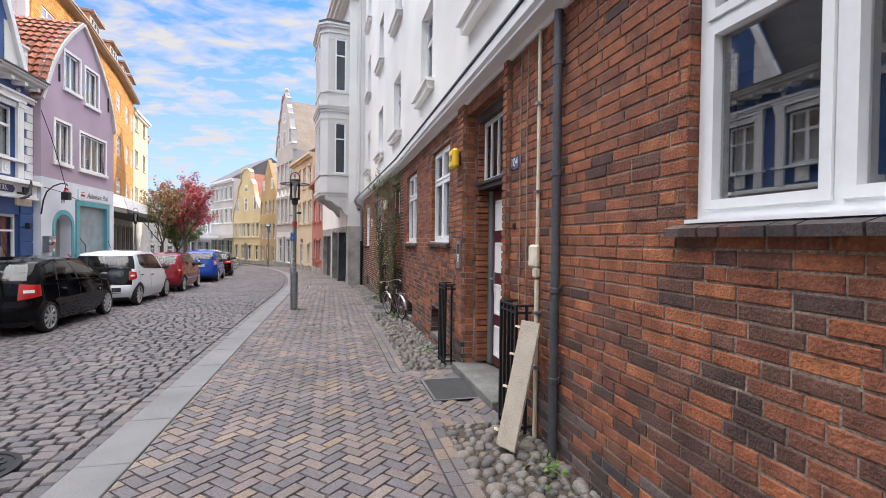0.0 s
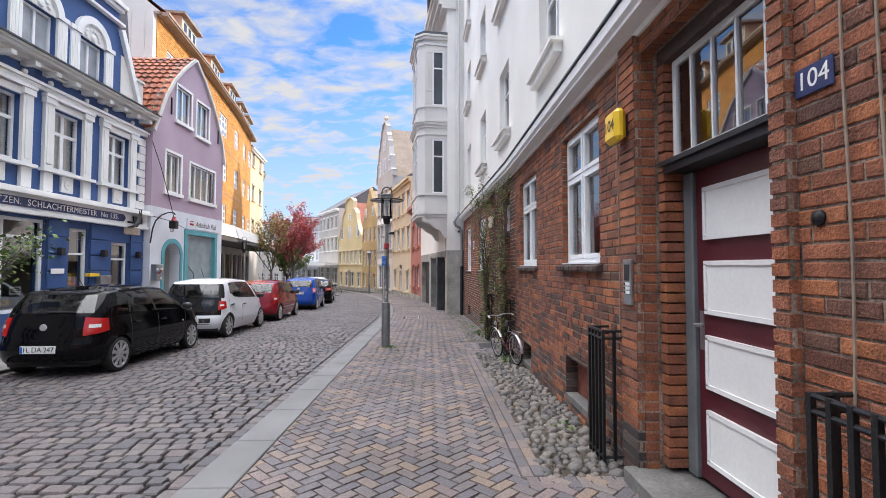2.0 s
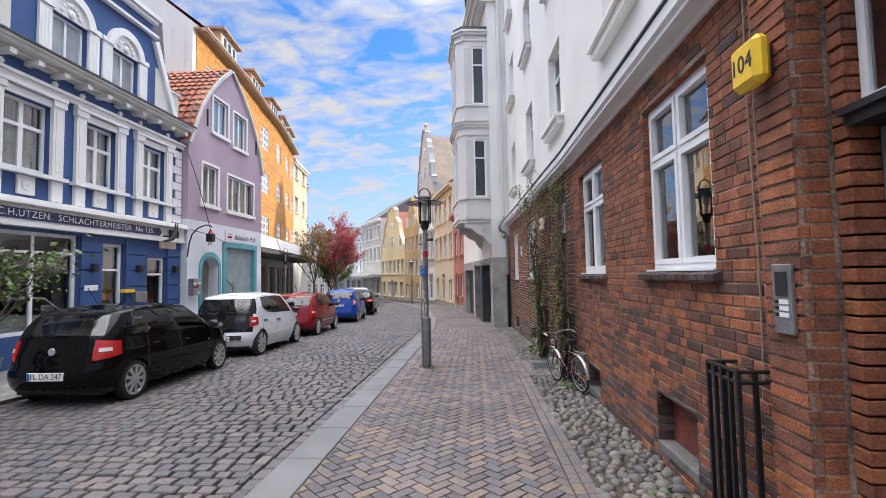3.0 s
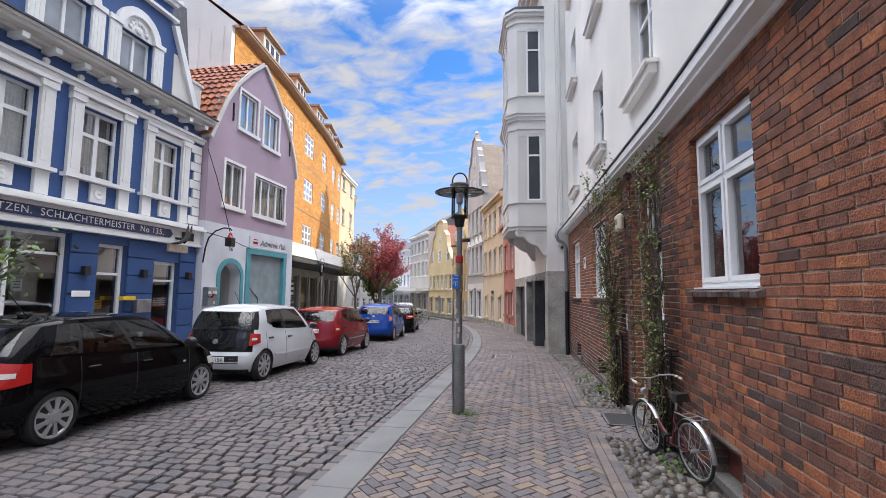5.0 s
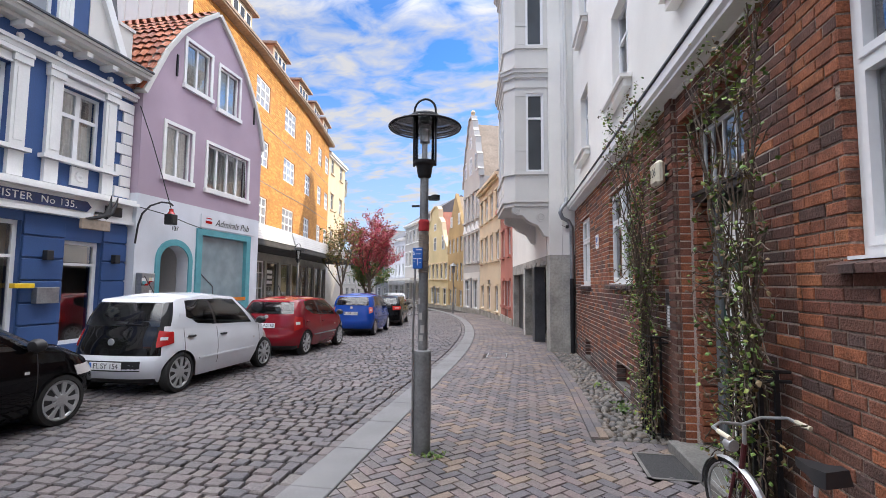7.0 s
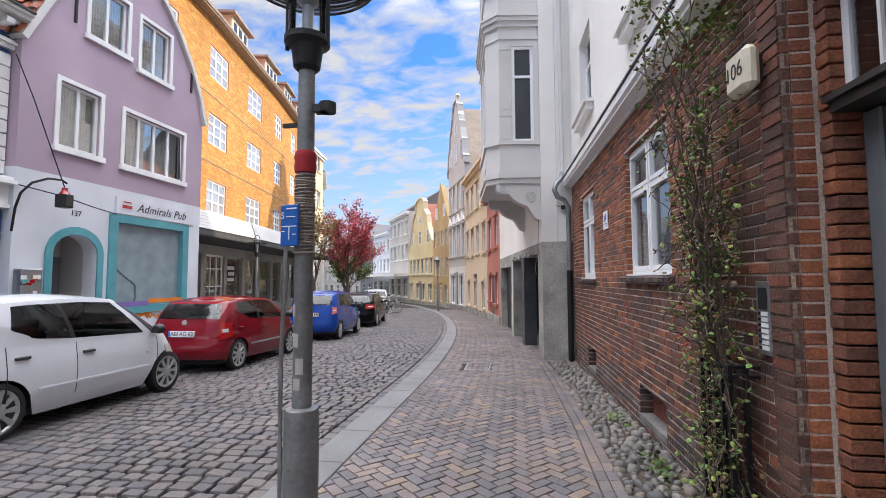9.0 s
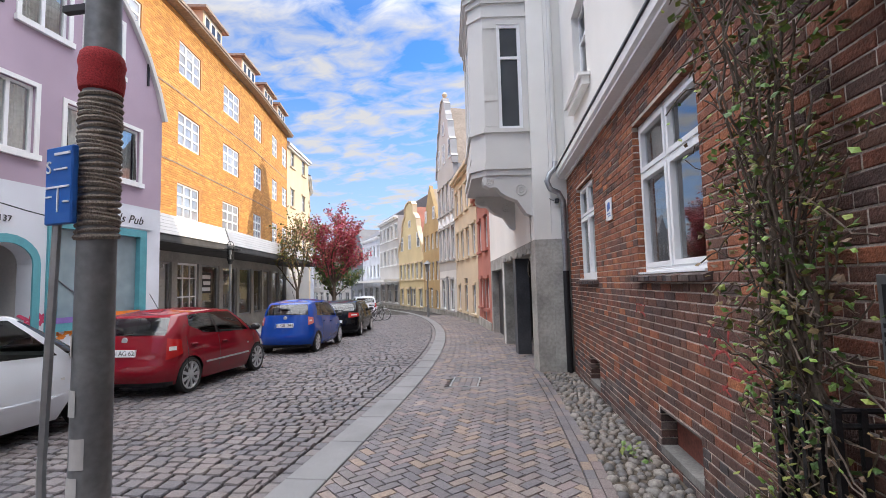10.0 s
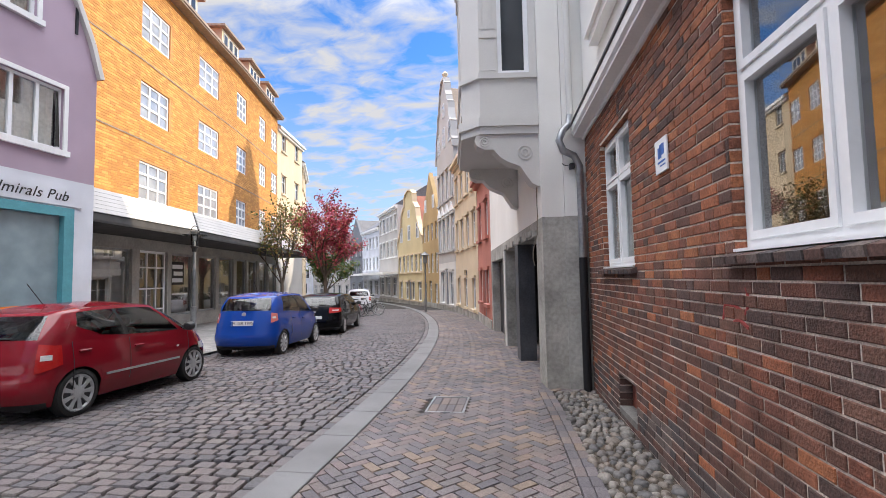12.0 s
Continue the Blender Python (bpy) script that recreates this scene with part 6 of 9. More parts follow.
car("black_saloon", "black estate car with red tail lights", parked(-6.75, 30.7, 9.0), M_CARBLACK, 4.5, 1.75, 1.42, [(-2.25, 0.98), (-1.0, 0.95), (0.9, 0.90)], (-1.35, 1.35), 1.25, 0.45, -1.75,
    ((-1.55, -0.95), (-0.88, -0.08), (0.0, 0.85)), ("FL", 0.6), (0.74, 0.93, 0.30, 0.95))
car("white_far_car", "white small car parked far along the street", parked(-10.3, 44.5, 16.0), M_CARWHITE, 3.8, 1.65, 1.5, [(-1.9, 1.0), (-0.9, 0.96), (0.9, 0.92)], (-1.2, 1.2), 1.15, 0.45, -1.45,
    ((-1.2, -0.45), (-0.38, 0.75)), ("FL", 0.5), (0.7, 0.98, 0.6, 0.95))
car("grey_far_car", "grey small car parked far along the street", parked(-11.9, 48.5, 18.0), M_CARGREY, 4.0, 1.7, 1.5, [(-2.0, 1.0), (-0.9, 0.96), (0.9, 0.92)], (-1.25, 1.25), 1.15, 0.45, -1.55,
    ((-1.25, -0.45), (-0.38, 0.75)), ("FL", 0.5), (0.7, 0.98, 0.6, 0.95))

# ---- doors, windows and fittings of the brick house ----
def brick_window(F, o, curtain, mull=(0.5,)):
    u0, u1, z0, z1 = o
    glazed(brick_house, u0 + 0.01, u1 - 0.01, z0 + 0.02, z1 - 0.01, v=-0.06, mull=mull, trans=(0.66,) if mull else (), fw=0.05, slim=0.018, sash=0.045, depth=0.06, xf=F, label="white two-light casement window", curtain=curtain)
    bm = B()
    box(bm, u0 + 0.01, u1 - 0.01, -0.06, 0.02, z0 + 0.002, z0 + 0.02)
    part("window_board", bm, M_PVC, brick_house, "", F)
    n = max(6, round((u1 - u0 + 0.16) / 0.115))
    for i in range(n):
        a = u0 - 0.08 + (u1 - u0 + 0.16) * i / n
        b = u0 - 0.08 + (u1 - u0 + 0.16) * (i + 1) / n - 0.008
        bm = B()
        t = 0.006 * ((i * 7) % 3)
        vs = [bm.verts.new((u, v, z)) for u in (a, b) for v, z in ((0.004, z0 - 0.06), (0.07 + t, z0 - 0.068), (0.075 + t, z0 - 0.025), (0.004, z0 - 0.002))]
        for q in ((0, 1, 2, 3), (7, 6, 5, 4), (0, 4, 5, 1), (1, 5, 6, 2), (2, 6, 7, 3), (3, 7, 4, 0)):
            bm.faces.new([vs[k] for k in q])
        bmesh.ops.recalc_face_normals(bm, faces=bm.faces[:])
        part("sill_brick", bm, M_SOOT, brick_house, "", F)


for i, o in enumerate(HOLES_A):
    if i != 3:
        brick_window(FA, o, curtain=False, mull=(0.5,))
for i, o in enumerate(HOLES_B):
    if i:
        brick_window(FB, o, curtain=i == 2)


def vent(F, o):
    bm = B()
    u0, u1, z0, z1 = o
    box(bm, u0, u1, -0.2, -0.14, z0, z1)
    v = part("cellar_hatch", bm, mat("rusty_red_paint", (0.16, 0.045, 0.03), 0.7, grain=30, amount=0.3, stain=4, stain_amount=0.3, bump=0.2) if "rusty_red_paint" not in bpy.data.materials else bpy.data.materials["rusty_red_paint"], brick_house, "rust-red cellar hatch", F)
    bm = B()
    box(bm, u0 + 0.001, u1 - 0.001, -0.139, 0.012, z0 - 0.06, z0 + 0.008)
    part("hatch_sill", bm, M_STEP, brick_house, "", F)
    n = max(3, round((z1 - z0) / 0.077))
    for k in range(n):
        c, d = z0 + (z1 - z0) * k / n + 0.010, z0 + (z1 - z0) * (k + 1) / n - 0.006
        for a, b in ((u0 + 0.001, u0 + 0.014), (u1 - 0.014, u1 - 0.001)):
            bm = B()
            box(bm, a, b, -0.138, 0.004, c, d)
            part("jamb_brick", bm, M_SOOT, brick_house, "", F)
    bm = B()
    box(bm, u0 + 0.015, u1 - 0.015, -0.138, 0.004, z1 - 0.02, z1 - 0.001)
    part("hatch_lintel", bm, M_SOOT, brick_house, "", F)


for o in VENTS_A:
    vent(FA, o)
for o in VENTS_B:
    vent(FB, o)


def house_door(F, o, colour, label, panels, zs):
    u0, u1, z0, z1 = o
    # inner brick order
    d = thing("front_door", None, label, "door", kind="structure")
    for s, (a, b) in ((0, (u0, u0 + 0.1)), (1, (u1 - 0.1, u1))):
        k = 0
        z = zs
        while z < z1 - 0.14:
            bm = B()
            box(bm, a + 0.002, b - 0.002, -0.28, -0.13 + 0.004 * ((k * 5) % 3), z, z + 0.066, bevel=0.004)
            part("reveal_brick", bm, M_BRICK, brick_house, "", F)
            z += 0.078
            k += 1
    bm = B()
    box(bm, u0 + 0.003, u1 - 0.003, -0.28, -0.13, z1 - 0.12, z1 - 0.003)
    part("lintel", bm, M_SOOT, brick_house, "dark brick lintel", F)
    for a, b in ((u0 + 0.1, u0 + 0.22), (u1 - 0.22, u1 - 0.1)):
        bm = B()
        box(bm, a + 0.002, b, -0.38, -0.265, zs - 0.02, 2.28, bevel=0.012)
        part("door_post", bm, M_GREYPAINT, d, "grey painted post", F)
    bm = B()
    box(bm, u0 + 0.09, u1 - 0.09, -0.38, -0.12, 2.285, 2.34)
    box(bm, u0 + 0.08, u1 - 0.08, -0.38, -0.09, 2.34, 2.375)
    part("transom_bar", bm, M_BLACK, d, "dark moulded transom bar", F)
    glazed(d, u0 + 0.1, u1 - 0.1, 2.38, z1 - 0.12, v=-0.2, mull=(0.2, 0.4, 0.6, 0.8), trans=(), fw=0.05, slim=0.01, depth=0.03, xf=F, name="fanlight", label="white transom light")
    la, lb = u0 + 0.222, u1 - 0.222
    bm = B()
    box(bm, la, lb, -0.36, -0.30, zs, 2.28)
    leaf = part("door_leaf", bm, colour, d, "", F)
    n = panels
    hh = (2.28 - zs - 0.12) / n
    for k in range(n):
        bm = B()
        a, b, c, e = la + 0.13, lb - 0.13, zs + 0.15 + k * hh, zs + 0.15 + k * hh + hh - 0.19
        box(bm, a, b, -0.30, -0.285, c, e, bevel=0.006)
        for q in ((a - 0.02, b + 0.02, c - 0.02, c + 0.012), (a - 0.02, b + 0.02, e - 0.012, e + 0.02), (a - 0.02, a + 0.012, c, e), (b - 0.012, b + 0.02, c, e)):
            box(bm, q[0], q[1], -0.30, -0.275, q[2], q[3])
        part("panel", bm, M_TRIM, leaf, "white panel", F)
    bm = B()
    box(bm, lb - 0.075, lb - 0.03, -0.30, -0.29, zs + 0.92, zs + 1.2)
    tube(bm, [(lb - 0.052, -0.29, zs + 1.1), (lb - 0.052, -0.235, zs + 1.1), (lb - 0.16, -0.235, zs + 1.1)], 0.011, 8)
    part("handle", bm, M_METAL, leaf, "steel lever handle", F, smooth=True)
    bm = B()
    box(bm, u0 - 0.06, u1 + 0.06, -0.38, 0.16, zs - 0.35, zs - 0.04, bevel=0.012)
    part("door_step", bm, M_STEP, brick_house, "worn grey stone step", F)
    return d


house_door(FA, HOLES_A[3], M_MAROON, "maroon front door with four white panels and a transom light", 4, 0.05)
house_door(FB, HOLES_B[0], M_GREEN, "dark green front door with white panels, half hidden by climbers", 4, -0.09)


def wall_m(F, u, v, z):
    return F @ Matrix.Translation((u, v, z))


# lit number boxes, house number, intercoms
def number_box(F, u, z, body, digits, label):
    t = thing("number_lamp", wall_m(F, u, 0.0, z), label, "lamp")
    bm = B()
    box(bm, -0.07, 0.07, 0.004, 0.09, -0.09, 0.09, bevel=0.01)
    part("bracket", bm, M_BLACK, t)
    bm = B()
    box(bm, -0.125, 0.125, 0.09, 0.19, -0.135, 0.135, bevel=0.035)
    part("housing", bm, body, t, smooth=True)
    sign_text(digits, 0.135, Matrix.Translation((0, 0.192, 0)) @ LET, M_BLACK, t, depth=0.001)


number_box(FA, 6.04, 2.735, M_YELLOW, "104", "yellow plastic house number lamp on the brick wall")
number_box(FB, 13.46 - UB, 2.665, M_CREAM, "106", "cream plastic house number lamp among the climbers")
t = thing("house_number", wall_m(FA, 4.2, 0.0, 2.39), "dark blue enamel house number plate", "sign")
bm = B()
box(bm, -0.1, 0.1, 0.012, 0.022, -0.065, 0.065, bevel=0.004)
part("plate", bm, M_ENAMEL, t)
sign_text("104", 0.115, Matrix.Translation((0, 0.023, 0)) @ LET, M_TRIM, t, depth=0.001)


def intercom(F, u, z, n, label):
    t = thing("intercom", wall_m(F, u, 0.0, z), label, "intercom")
    h = 0.155 + n * 0.0095
    bm = B()
    box(bm, -0.075, 0.075, 0.006, 0.03, -h, h, bevel=0.004)
    part("plate", bm, M_METAL, t)
    bm = B()
    box(bm, -0.045, 0.045, 0.03, 0.034, h - 0.17, h - 0.04)
    part("speaker", bm, M_BLACK, t)
    for k in range(n):
        bm = B()
        z1 = h - 0.185 - k * 0.034
        box(bm, -0.05, 0.02, 0.03, 0.035, z1 - 0.024, z1)
        part("name_tag", bm, M_PVC, t)
        bm = B()
        box(bm, 0.028, 0.05, 0.03, 0.037, z1 - 0.022, z1 - 0.004)
        part("button", bm, M_BLACK, t)


intercom(FA @ Matrix.Translation((0, 0.056, 0)), 5.98, 1.445, 3, "brushed steel door intercom on the brick wall")
intercom(FB @ Matrix.Translation((0, 0.012, 0)), 13.55 - UB, 1.18, 7, "brushed steel door intercom with seven name tags")
t = thing("plaque", wall_m(FB, 17.72 - UB, 0.0, 2.30), "small white office plaque on the brick wall", "sign")
bm = B()
box(bm, -0.135, 0.135, 0.014, 0.03, -0.14, 0.14, bevel=0.003)
part("plate", bm, M_PVC, t)
bm = B()
for a, b, c, d in ((-0.08, 0.02, 0.0, 0.09), (-0.02, 0.06, -0.02, 0.07), (-0.1, 0.07, -0.06, -0.045), (-0.1, 0.02, -0.09, -0.08)):
    box(bm, a, b, 0.03, 0.032, c, d)
part("printing", bm, M_SIGNBLUE, t)


def spear_cage(F, u, w, h, zbase, depth=0.19):
    t = thing("plant_guard", wall_m(F, u, 0.0, zbase), "black wrought iron guard of upright bars against the wall", "railing", "plant guards")
    pts = [(-w / 2, 0.01), (-w / 2, depth), (w / 2, depth), (w / 2, 0.01)]
    for z in (0.06, h - 0.06, h):
        bm = B()
        for a, b in zip(pts, pts[1:]):
            tube(bm, [(*a, z), (*b, z)], 0.012, 6)
        part("rail", bm, M_IRON, t)
    bars = [(-w / 2, depth * 0.5), (-w / 2, depth), (-w / 4, depth), (0, depth), (w / 4, depth), (w / 2, depth), (w / 2, depth * 0.5)]
    for a, b in bars:
        bm = B()
        box(bm, a - 0.012, a + 0.012, b - 0.012, b + 0.012, 0.0, h + 0.01)
        part("bar", bm, M_IRON, t)


spear_cage(FA, 3.88, 0.36, 1.12, zg(3.9) + 0.02)
spear_cage(FA, 6.41, 0.34, 1.13, zg(6.4) + 0.0)
spear_cage(FB, 13.88 - UB, 0.40, 1.12, zg(13.9) + 0.0)
spear_cage(FB, 11.6 - UB, 0.40, 1.10, zg(11.6) + 0.02)

# grey downpipe, pale conduit with its box, thin cables
t = thing("downpipe", None, "dark grey cast downpipe fixed to the brick wall", "pipe")
bm = B()
tube(bm, [FA @ Vector((3.255, 0.062, z)) for z in (zg(3.3) - 0.02, 1.0, 2.0, 3.4)], 0.036, 14)
part("pipe", bm, M_LEAD, t, smooth=True)
for z in (0.55, 1.25, 2.15, 3.0):
    bm = B()
    lathe(bm, [(0.036, -0.022), (0.044, -0.018), (0.044, 0.018), (0.036, 0.022)], 14, FA @ Matrix.Translation((3.255, 0.062, z)))
    box(bm, 3.24, 3.27, 0.0, 0.05, z - 0.02, z + 0.02, FA)
    part("collar", bm, M_LEAD, t)
t = thing("conduit", None, "cream painted cable conduit with a junction box", "conduit")
bm = B()
tube(bm, [FA @ Vector((3.63, 0.036, z)) for z in (zg(3.6), 0.7, 1.3)], 0.019, 10)
tube(bm, [FA @ Vector((3.63, 0.036, z)) for z in (1.58, 2.4, 3.42)], 0.016, 10)
part("tube", bm, M_CREAM, t, smooth=True)
bm = B()
box(bm, 3.60, 3.74, 0.012, 0.075, 1.40, 1.60, FA, bevel=0.02)
box(bm, 3.61, 3.67, 0.012, 0.065, 1.32, 1.40, FA, bevel=0.01)
part("junction_box", bm, M_CREAM, t, "cream painted metal box")
for z in (0.55, 1.02, 2.05, 2.8):
    bm = B()
    box(bm, 3.60, 3.66, 0.01, 0.065, z - 0.012, z + 0.012, FA)
    part("clip", bm, M_METAL, t)
for u, z0 in ((4.05, 0.95), (3.9, 0.95), (6.28, 0.95), (6.22, 1.2)):
    t = thing("wall_cable", None, "thin grey-brown cable clipped to the wall", "cable", "wall cables")
    bm = B()
    tube(bm, [FA @ Vector((u + 0.01 * math.sin(z * 3), 0.022, z)) for z in [z0 + (3.4 - z0) * k / 10 for k in range(11)]], 0.006, 5)
    part("cable", bm, M_BROWNROOF, t)
t = thing("bell", wall_m(FA, 4.2, 0.0, 1.78), "small dark metal bell push on the wall", "bell")
bm = B()
lathe(bm, [(0.035, 0.008), (0.035, 0.02), (0.015, 0.03), (0.0, 0.034)], 12, pose(0, 0, 0, -90, 0, 0))
part("push", bm, M_IRON, t)

# speckled board leaning in the corner
t = thing("leaning_board", None, "long speckled stone-faced board leaning against the wall", "board")
bm = B()
lean = Matrix.Translation((1.36, 3.40, zg(3.4) + 0.045)) @ pose(0, 0, 0, 0, 16, 24)
box(bm, -0.012, 0.012, -0.10, 0.10, 0.0, 1.02, lean, bevel=0.003)
part("board", bm, M_STONE, t)
for z in (0.10, 0.45, 0.72, 0.95):
    bm = B()
    box(bm, -0.016, 0.012, 0.10, 0.15, z, z + 0.018, lean)
    part("peg", bm, M_CREAM, t, "pale wooden peg")

# downpipe and swan neck between the two houses
t = thing("swan_neck_pipe", None, "galvanised downpipe with a swan neck, dark below", "pipe")
P = lambda dx, dy, z: (1.33 + dx, 20.96 + dy, z)
bm = B()
tube(bm, [P(-0.12, 0.0, 12.8), P(-0.12, 0, 8), P(-0.12, 0, 3.75)], 0.05, 12)
part("upper_pipe", bm, M_BAYWHITE, t, "white painted pipe", smooth=True)
bm = B()
tube(bm, [P(-0.12, 0, 3.8), P(-0.14, -0.02, 3.65), P(-0.24, -0.04, 3.55), P(-0.30, -0.05, 3.40), P(-0.24, -0.05, 3.24), P(-0.08, -0.02, 3.16), P(0.0, 0.0, 3.0), P(0.0, 0.0, 1.6)], 0.055, 12)
part("bend", bm, M_METAL, t, "shiny galvanised bend", smooth=True)
bm = B()
tube(bm, [P(0.0, 0.0, 1.6), P(0, 0, 0.6), P(0, 0, zg(21))], 0.062, 12)
part("lower_pipe", bm, M_IRON, t, "black lower pipe", smooth=True)

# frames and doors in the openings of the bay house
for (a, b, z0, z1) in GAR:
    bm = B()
    # back of the opening, its deep shade put into the colour
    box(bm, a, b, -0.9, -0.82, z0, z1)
    part("garage_wall", bm, M_DARK, bay_house, "recessed doorway with its shade coloured in", FC)
bm = B()
box(bm, 2.6, 3.05, -0.32, 0.02, -1.0, 2.0)
part("dark_pillar", bm, M_LEAD, bay_house, "black painted pillar", FC)
bm = B()
box(bm, 5.0, 5.2, 0.003, 0.03, -0.9, 2.0)
part("door_post", bm, M_BAYWHITE, bay_house, "", FC)
bm = B()
box(bm, 5.75, 8.9, -0.3, -0.24, -0.95, 1.84)
door_p = part("black_door", bm, M_BLACK, bay_house, "black boarded door with a white notice", FC)
bm = B()
box(bm, 6.1, 7.0, -0.24, -0.232, 0.55, 1.15)
notice = part("notice", bm, M_PVC, door_p, "white printed notice", FC)
bm = B()
for k in range(5):
    for j in range(2):
        box(bm, 6.16 + j * 0.42, 6.5 + j * 0.42, -0.231, -0.229, 0.6 + k * 0.105, 0.66 + k * 0.105)
part("printing", bm, M_BLACK, notice, "", FC)
bm = B()
for k in range(16):
    u = 0.5 + k * 0.3
    box(bm, u, u + 0.29, 0.003, 0.03 + 0.02 * ((k * 3) % 4) / 3, 2.0 + 0.02 * (k % 3), 2.1 + 0.05 * ((k * 5) % 4) / 3)
part("broken_render_edge", bm, M_CONC, bay_house, "rough broken render edge", FC)
bm = B()
tube(bm, [FC @ Vector(p) for p in ((0.2, 0.03, 2.9), (0.23, 0.035, 2.6), (0.21, 0.03, 2.3), (0.24, 0.04, 2.0), (0.3, 0.1, 1.75), (0.22, 0.12, 1.6), (0.3, 0.08, 1.5))], 0.008, 5)
tagged(part("loose_cable", bm, M_WOOL, None), "loose grey cable hanging from the plaster", "cable")
t = thing("wall_camera", Matrix.Translation((1.22, 21.0, 3.02)), "small black security camera on the plaster", "camera")
bm = B()
box(bm, -0.04, 0.04, -0.06, 0.05, -0.05, 0.03, bevel=0.008)
tube(bm, [(-0.05, 0.0, 0.0), (-0.12, 0.0, 0.02), (-0.14, 0.03, 0.05)], 0.008, 5)
part("housing", bm, M_BLACK, t)

# ---- street lamps ----
def street_lamp(x, y, near, label):
    z0 = zg(y) + (0.0 if near else 0.06)
    t = thing("street_lamp", Matrix.Translation((x, y, z0)), label, "street lamp", "street lamps")
    bm = B()
    lathe(bm, [(0.088, -0.1), (0.088, 0.97), (0.081, 1.0), (0.053, 1.01)], 24)
    part("base_sleeve", bm, M_POLE, t, "thick grey steel sleeve", smooth=True)
    bm = B()
    lathe(bm, [(0.050, 1.005), (0.047, 1.9), (0.043, 2.800)], 20)
    part("pole", bm, M_POLE, t, smooth=True)
    bm = B()
    lathe(bm, [(0.05, 2.770), (0.07, 2.790), (0.085, 2.900), (0.12, 2.920), (0.12, 2.950), (0.0, 2.950)], 20)
    part("socket", bm, M_IRON, t, smooth=True)
    bm = B()
    lathe(bm, [(0.098, 2.950), (0.10, 2.970), (0.10, 3.310), (0.098, 3.330)], 20)
    g = part("glass", bm, M_CLEAR, t, "clear glass cylinder", smooth=True)
    g.visible_shadow = False
    bm = B()
    lathe(bm, [(0.03, 2.950), (0.03, 3.130), (0.055, 3.150), (0.055, 3.290), (0.0, 3.290)], 14)
    part("lamp_core", bm, M_HUB, t, smooth=True)
    bm = B()
    lathe(bm, [(0.11, 3.325), (0.37, 3.300), (0.375, 3.310), (0.37, 3.325), (0.11, 3.355)], 32)
    part("shade", bm, M_SMOKED, t, "wide flat smoked glass disc shade", smooth=True)
    bm = B()
    tube(bm, [(0.375 * math.cos(k * math.pi / 20), 0.375 * math.sin(k * math.pi / 20), 3.312) for k in range(40)], 0.009, 6, closed=True)
    part("shade_rim", bm, M_IRON, t, "", smooth=True)
    bm = B()
    lathe(bm, [(0.105, 3.360), (0.11, 3.410), (0.15, 3.425), (0.15, 3.440), (0.10, 3.460), (0.0, 3.470)], 24)
    part("cap", bm, M_POLE, t, smooth=True)
    bm = B()
    tube(bm, [(0.115, 0, 2.900), (0.115, 0, 3.470)] + [(0.115 * math.cos(k * math.pi / 10), 0, 3.490 + 0.13 * math.sin(k * math.pi / 10)) for k in range(11)] + [(-0.115, 0, 3.470), (-0.115, 0, 2.900)], 0.012, 8)
    part("hoop", bm, M_IRON, t, "black hoop over the lantern", smooth=True)
    if near:
        bm = B()
        lathe(bm, [(0.046, 2.215), (0.054, 2.22), (0.058, 2.25), (0.055, 2.28), (0.059, 2.30), (0.054, 2.325), (0.046, 2.335)], 18)
        part("red_wrapping", bm, M_RED, t, "red knitted band", smooth=True)
        for k in range(27):
            bm = B()
            z = 1.80 + k * 0.0155
            tube(bm, [(0.048 * math.cos(a * math.pi / 8), 0.048 * math.sin(a * math.pi / 8), z + 0.005 * math.sin(a * 0.39 + k)) for a in range(16)], 0.0065 + 0.002 * (k % 3 == 0), 6, closed=True)
            part("yarn_turn", bm, M_WOOL, t, "")
        sg = Matrix.Translation((-0.045, -0.058, 1.935)) @ pose(0, 0, 0, 0, 0, -12) @ Matrix.Diagonal((0.78, 1.0, 0.82, 1.0))
        bm = B()
        box(bm, -0.07, 0.07, -0.018, 0.0, -0.13, 0.13, sg, bevel=0.004)
        s = part("hydrant_sign", bm, M_SIGNBLUE, t, "blue utility sign with white marks")
        bm = B()
        for a, b, c, d in ((-0.02, 0.05, 0.05, 0.055), (-0.06, 0.06, -0.01, -0.004), (0.0, 0.006, -0.09, -0.01), (-0.06, -0.03, -0.04, -0.035), (0.03, 0.06, -0.06, -0.055), (-0.02, 0.06, 0.1, 0.108)):
            box(bm, a, b, -0.021, -0.018, c, d, sg)
        part("sign_marks", bm, M_PVC, s)
        sign_text("S", 0.06, sg @ Matrix.Translation((-0.05, -0.0195, 0.06)) @ pose(0, 0, 0, 90, 0, 0), M_PVC, s, depth=0.001)
        for z, w, a in ((1.35, 0.035, -0.4), (1.22, 0.04, 0.1), (1.5, 0.03, -0.8), (1.13, 0.03, -0.2)):
            bm = B()
            m2 = Matrix.Translation((0, 0, z)) @ pose(0, 0, 0, 0, 0, math.degrees(a))
            for k in range(5):
                a0, a1 = -math.pi / 2 + (k - 2.5) * 0.16, -math.pi / 2 + (k - 1.5) * 0.16
                q = [bm.verts.new(m2 @ Vector((0.0515 * math.cos(x), 0.0515 * math.sin(x), zz))) for x, zz in ((a0, -w), (a1, -w), (a1, w), (a0, w))]
                bm.faces.new(q)
            part("sticker", bm, M_LGREY, t, "worn paper sticker")
        bm = B()
        box(bm, 0.05, 0.12, -0.03, 0.03, 2.54, 2.58)
        lathe(bm, [(0.0, 0.0), (0.045, 0.0), (0.045, 0.05), (0.0, 0.06)], 12, Matrix.Translation((0.12, 0, 2.54)))
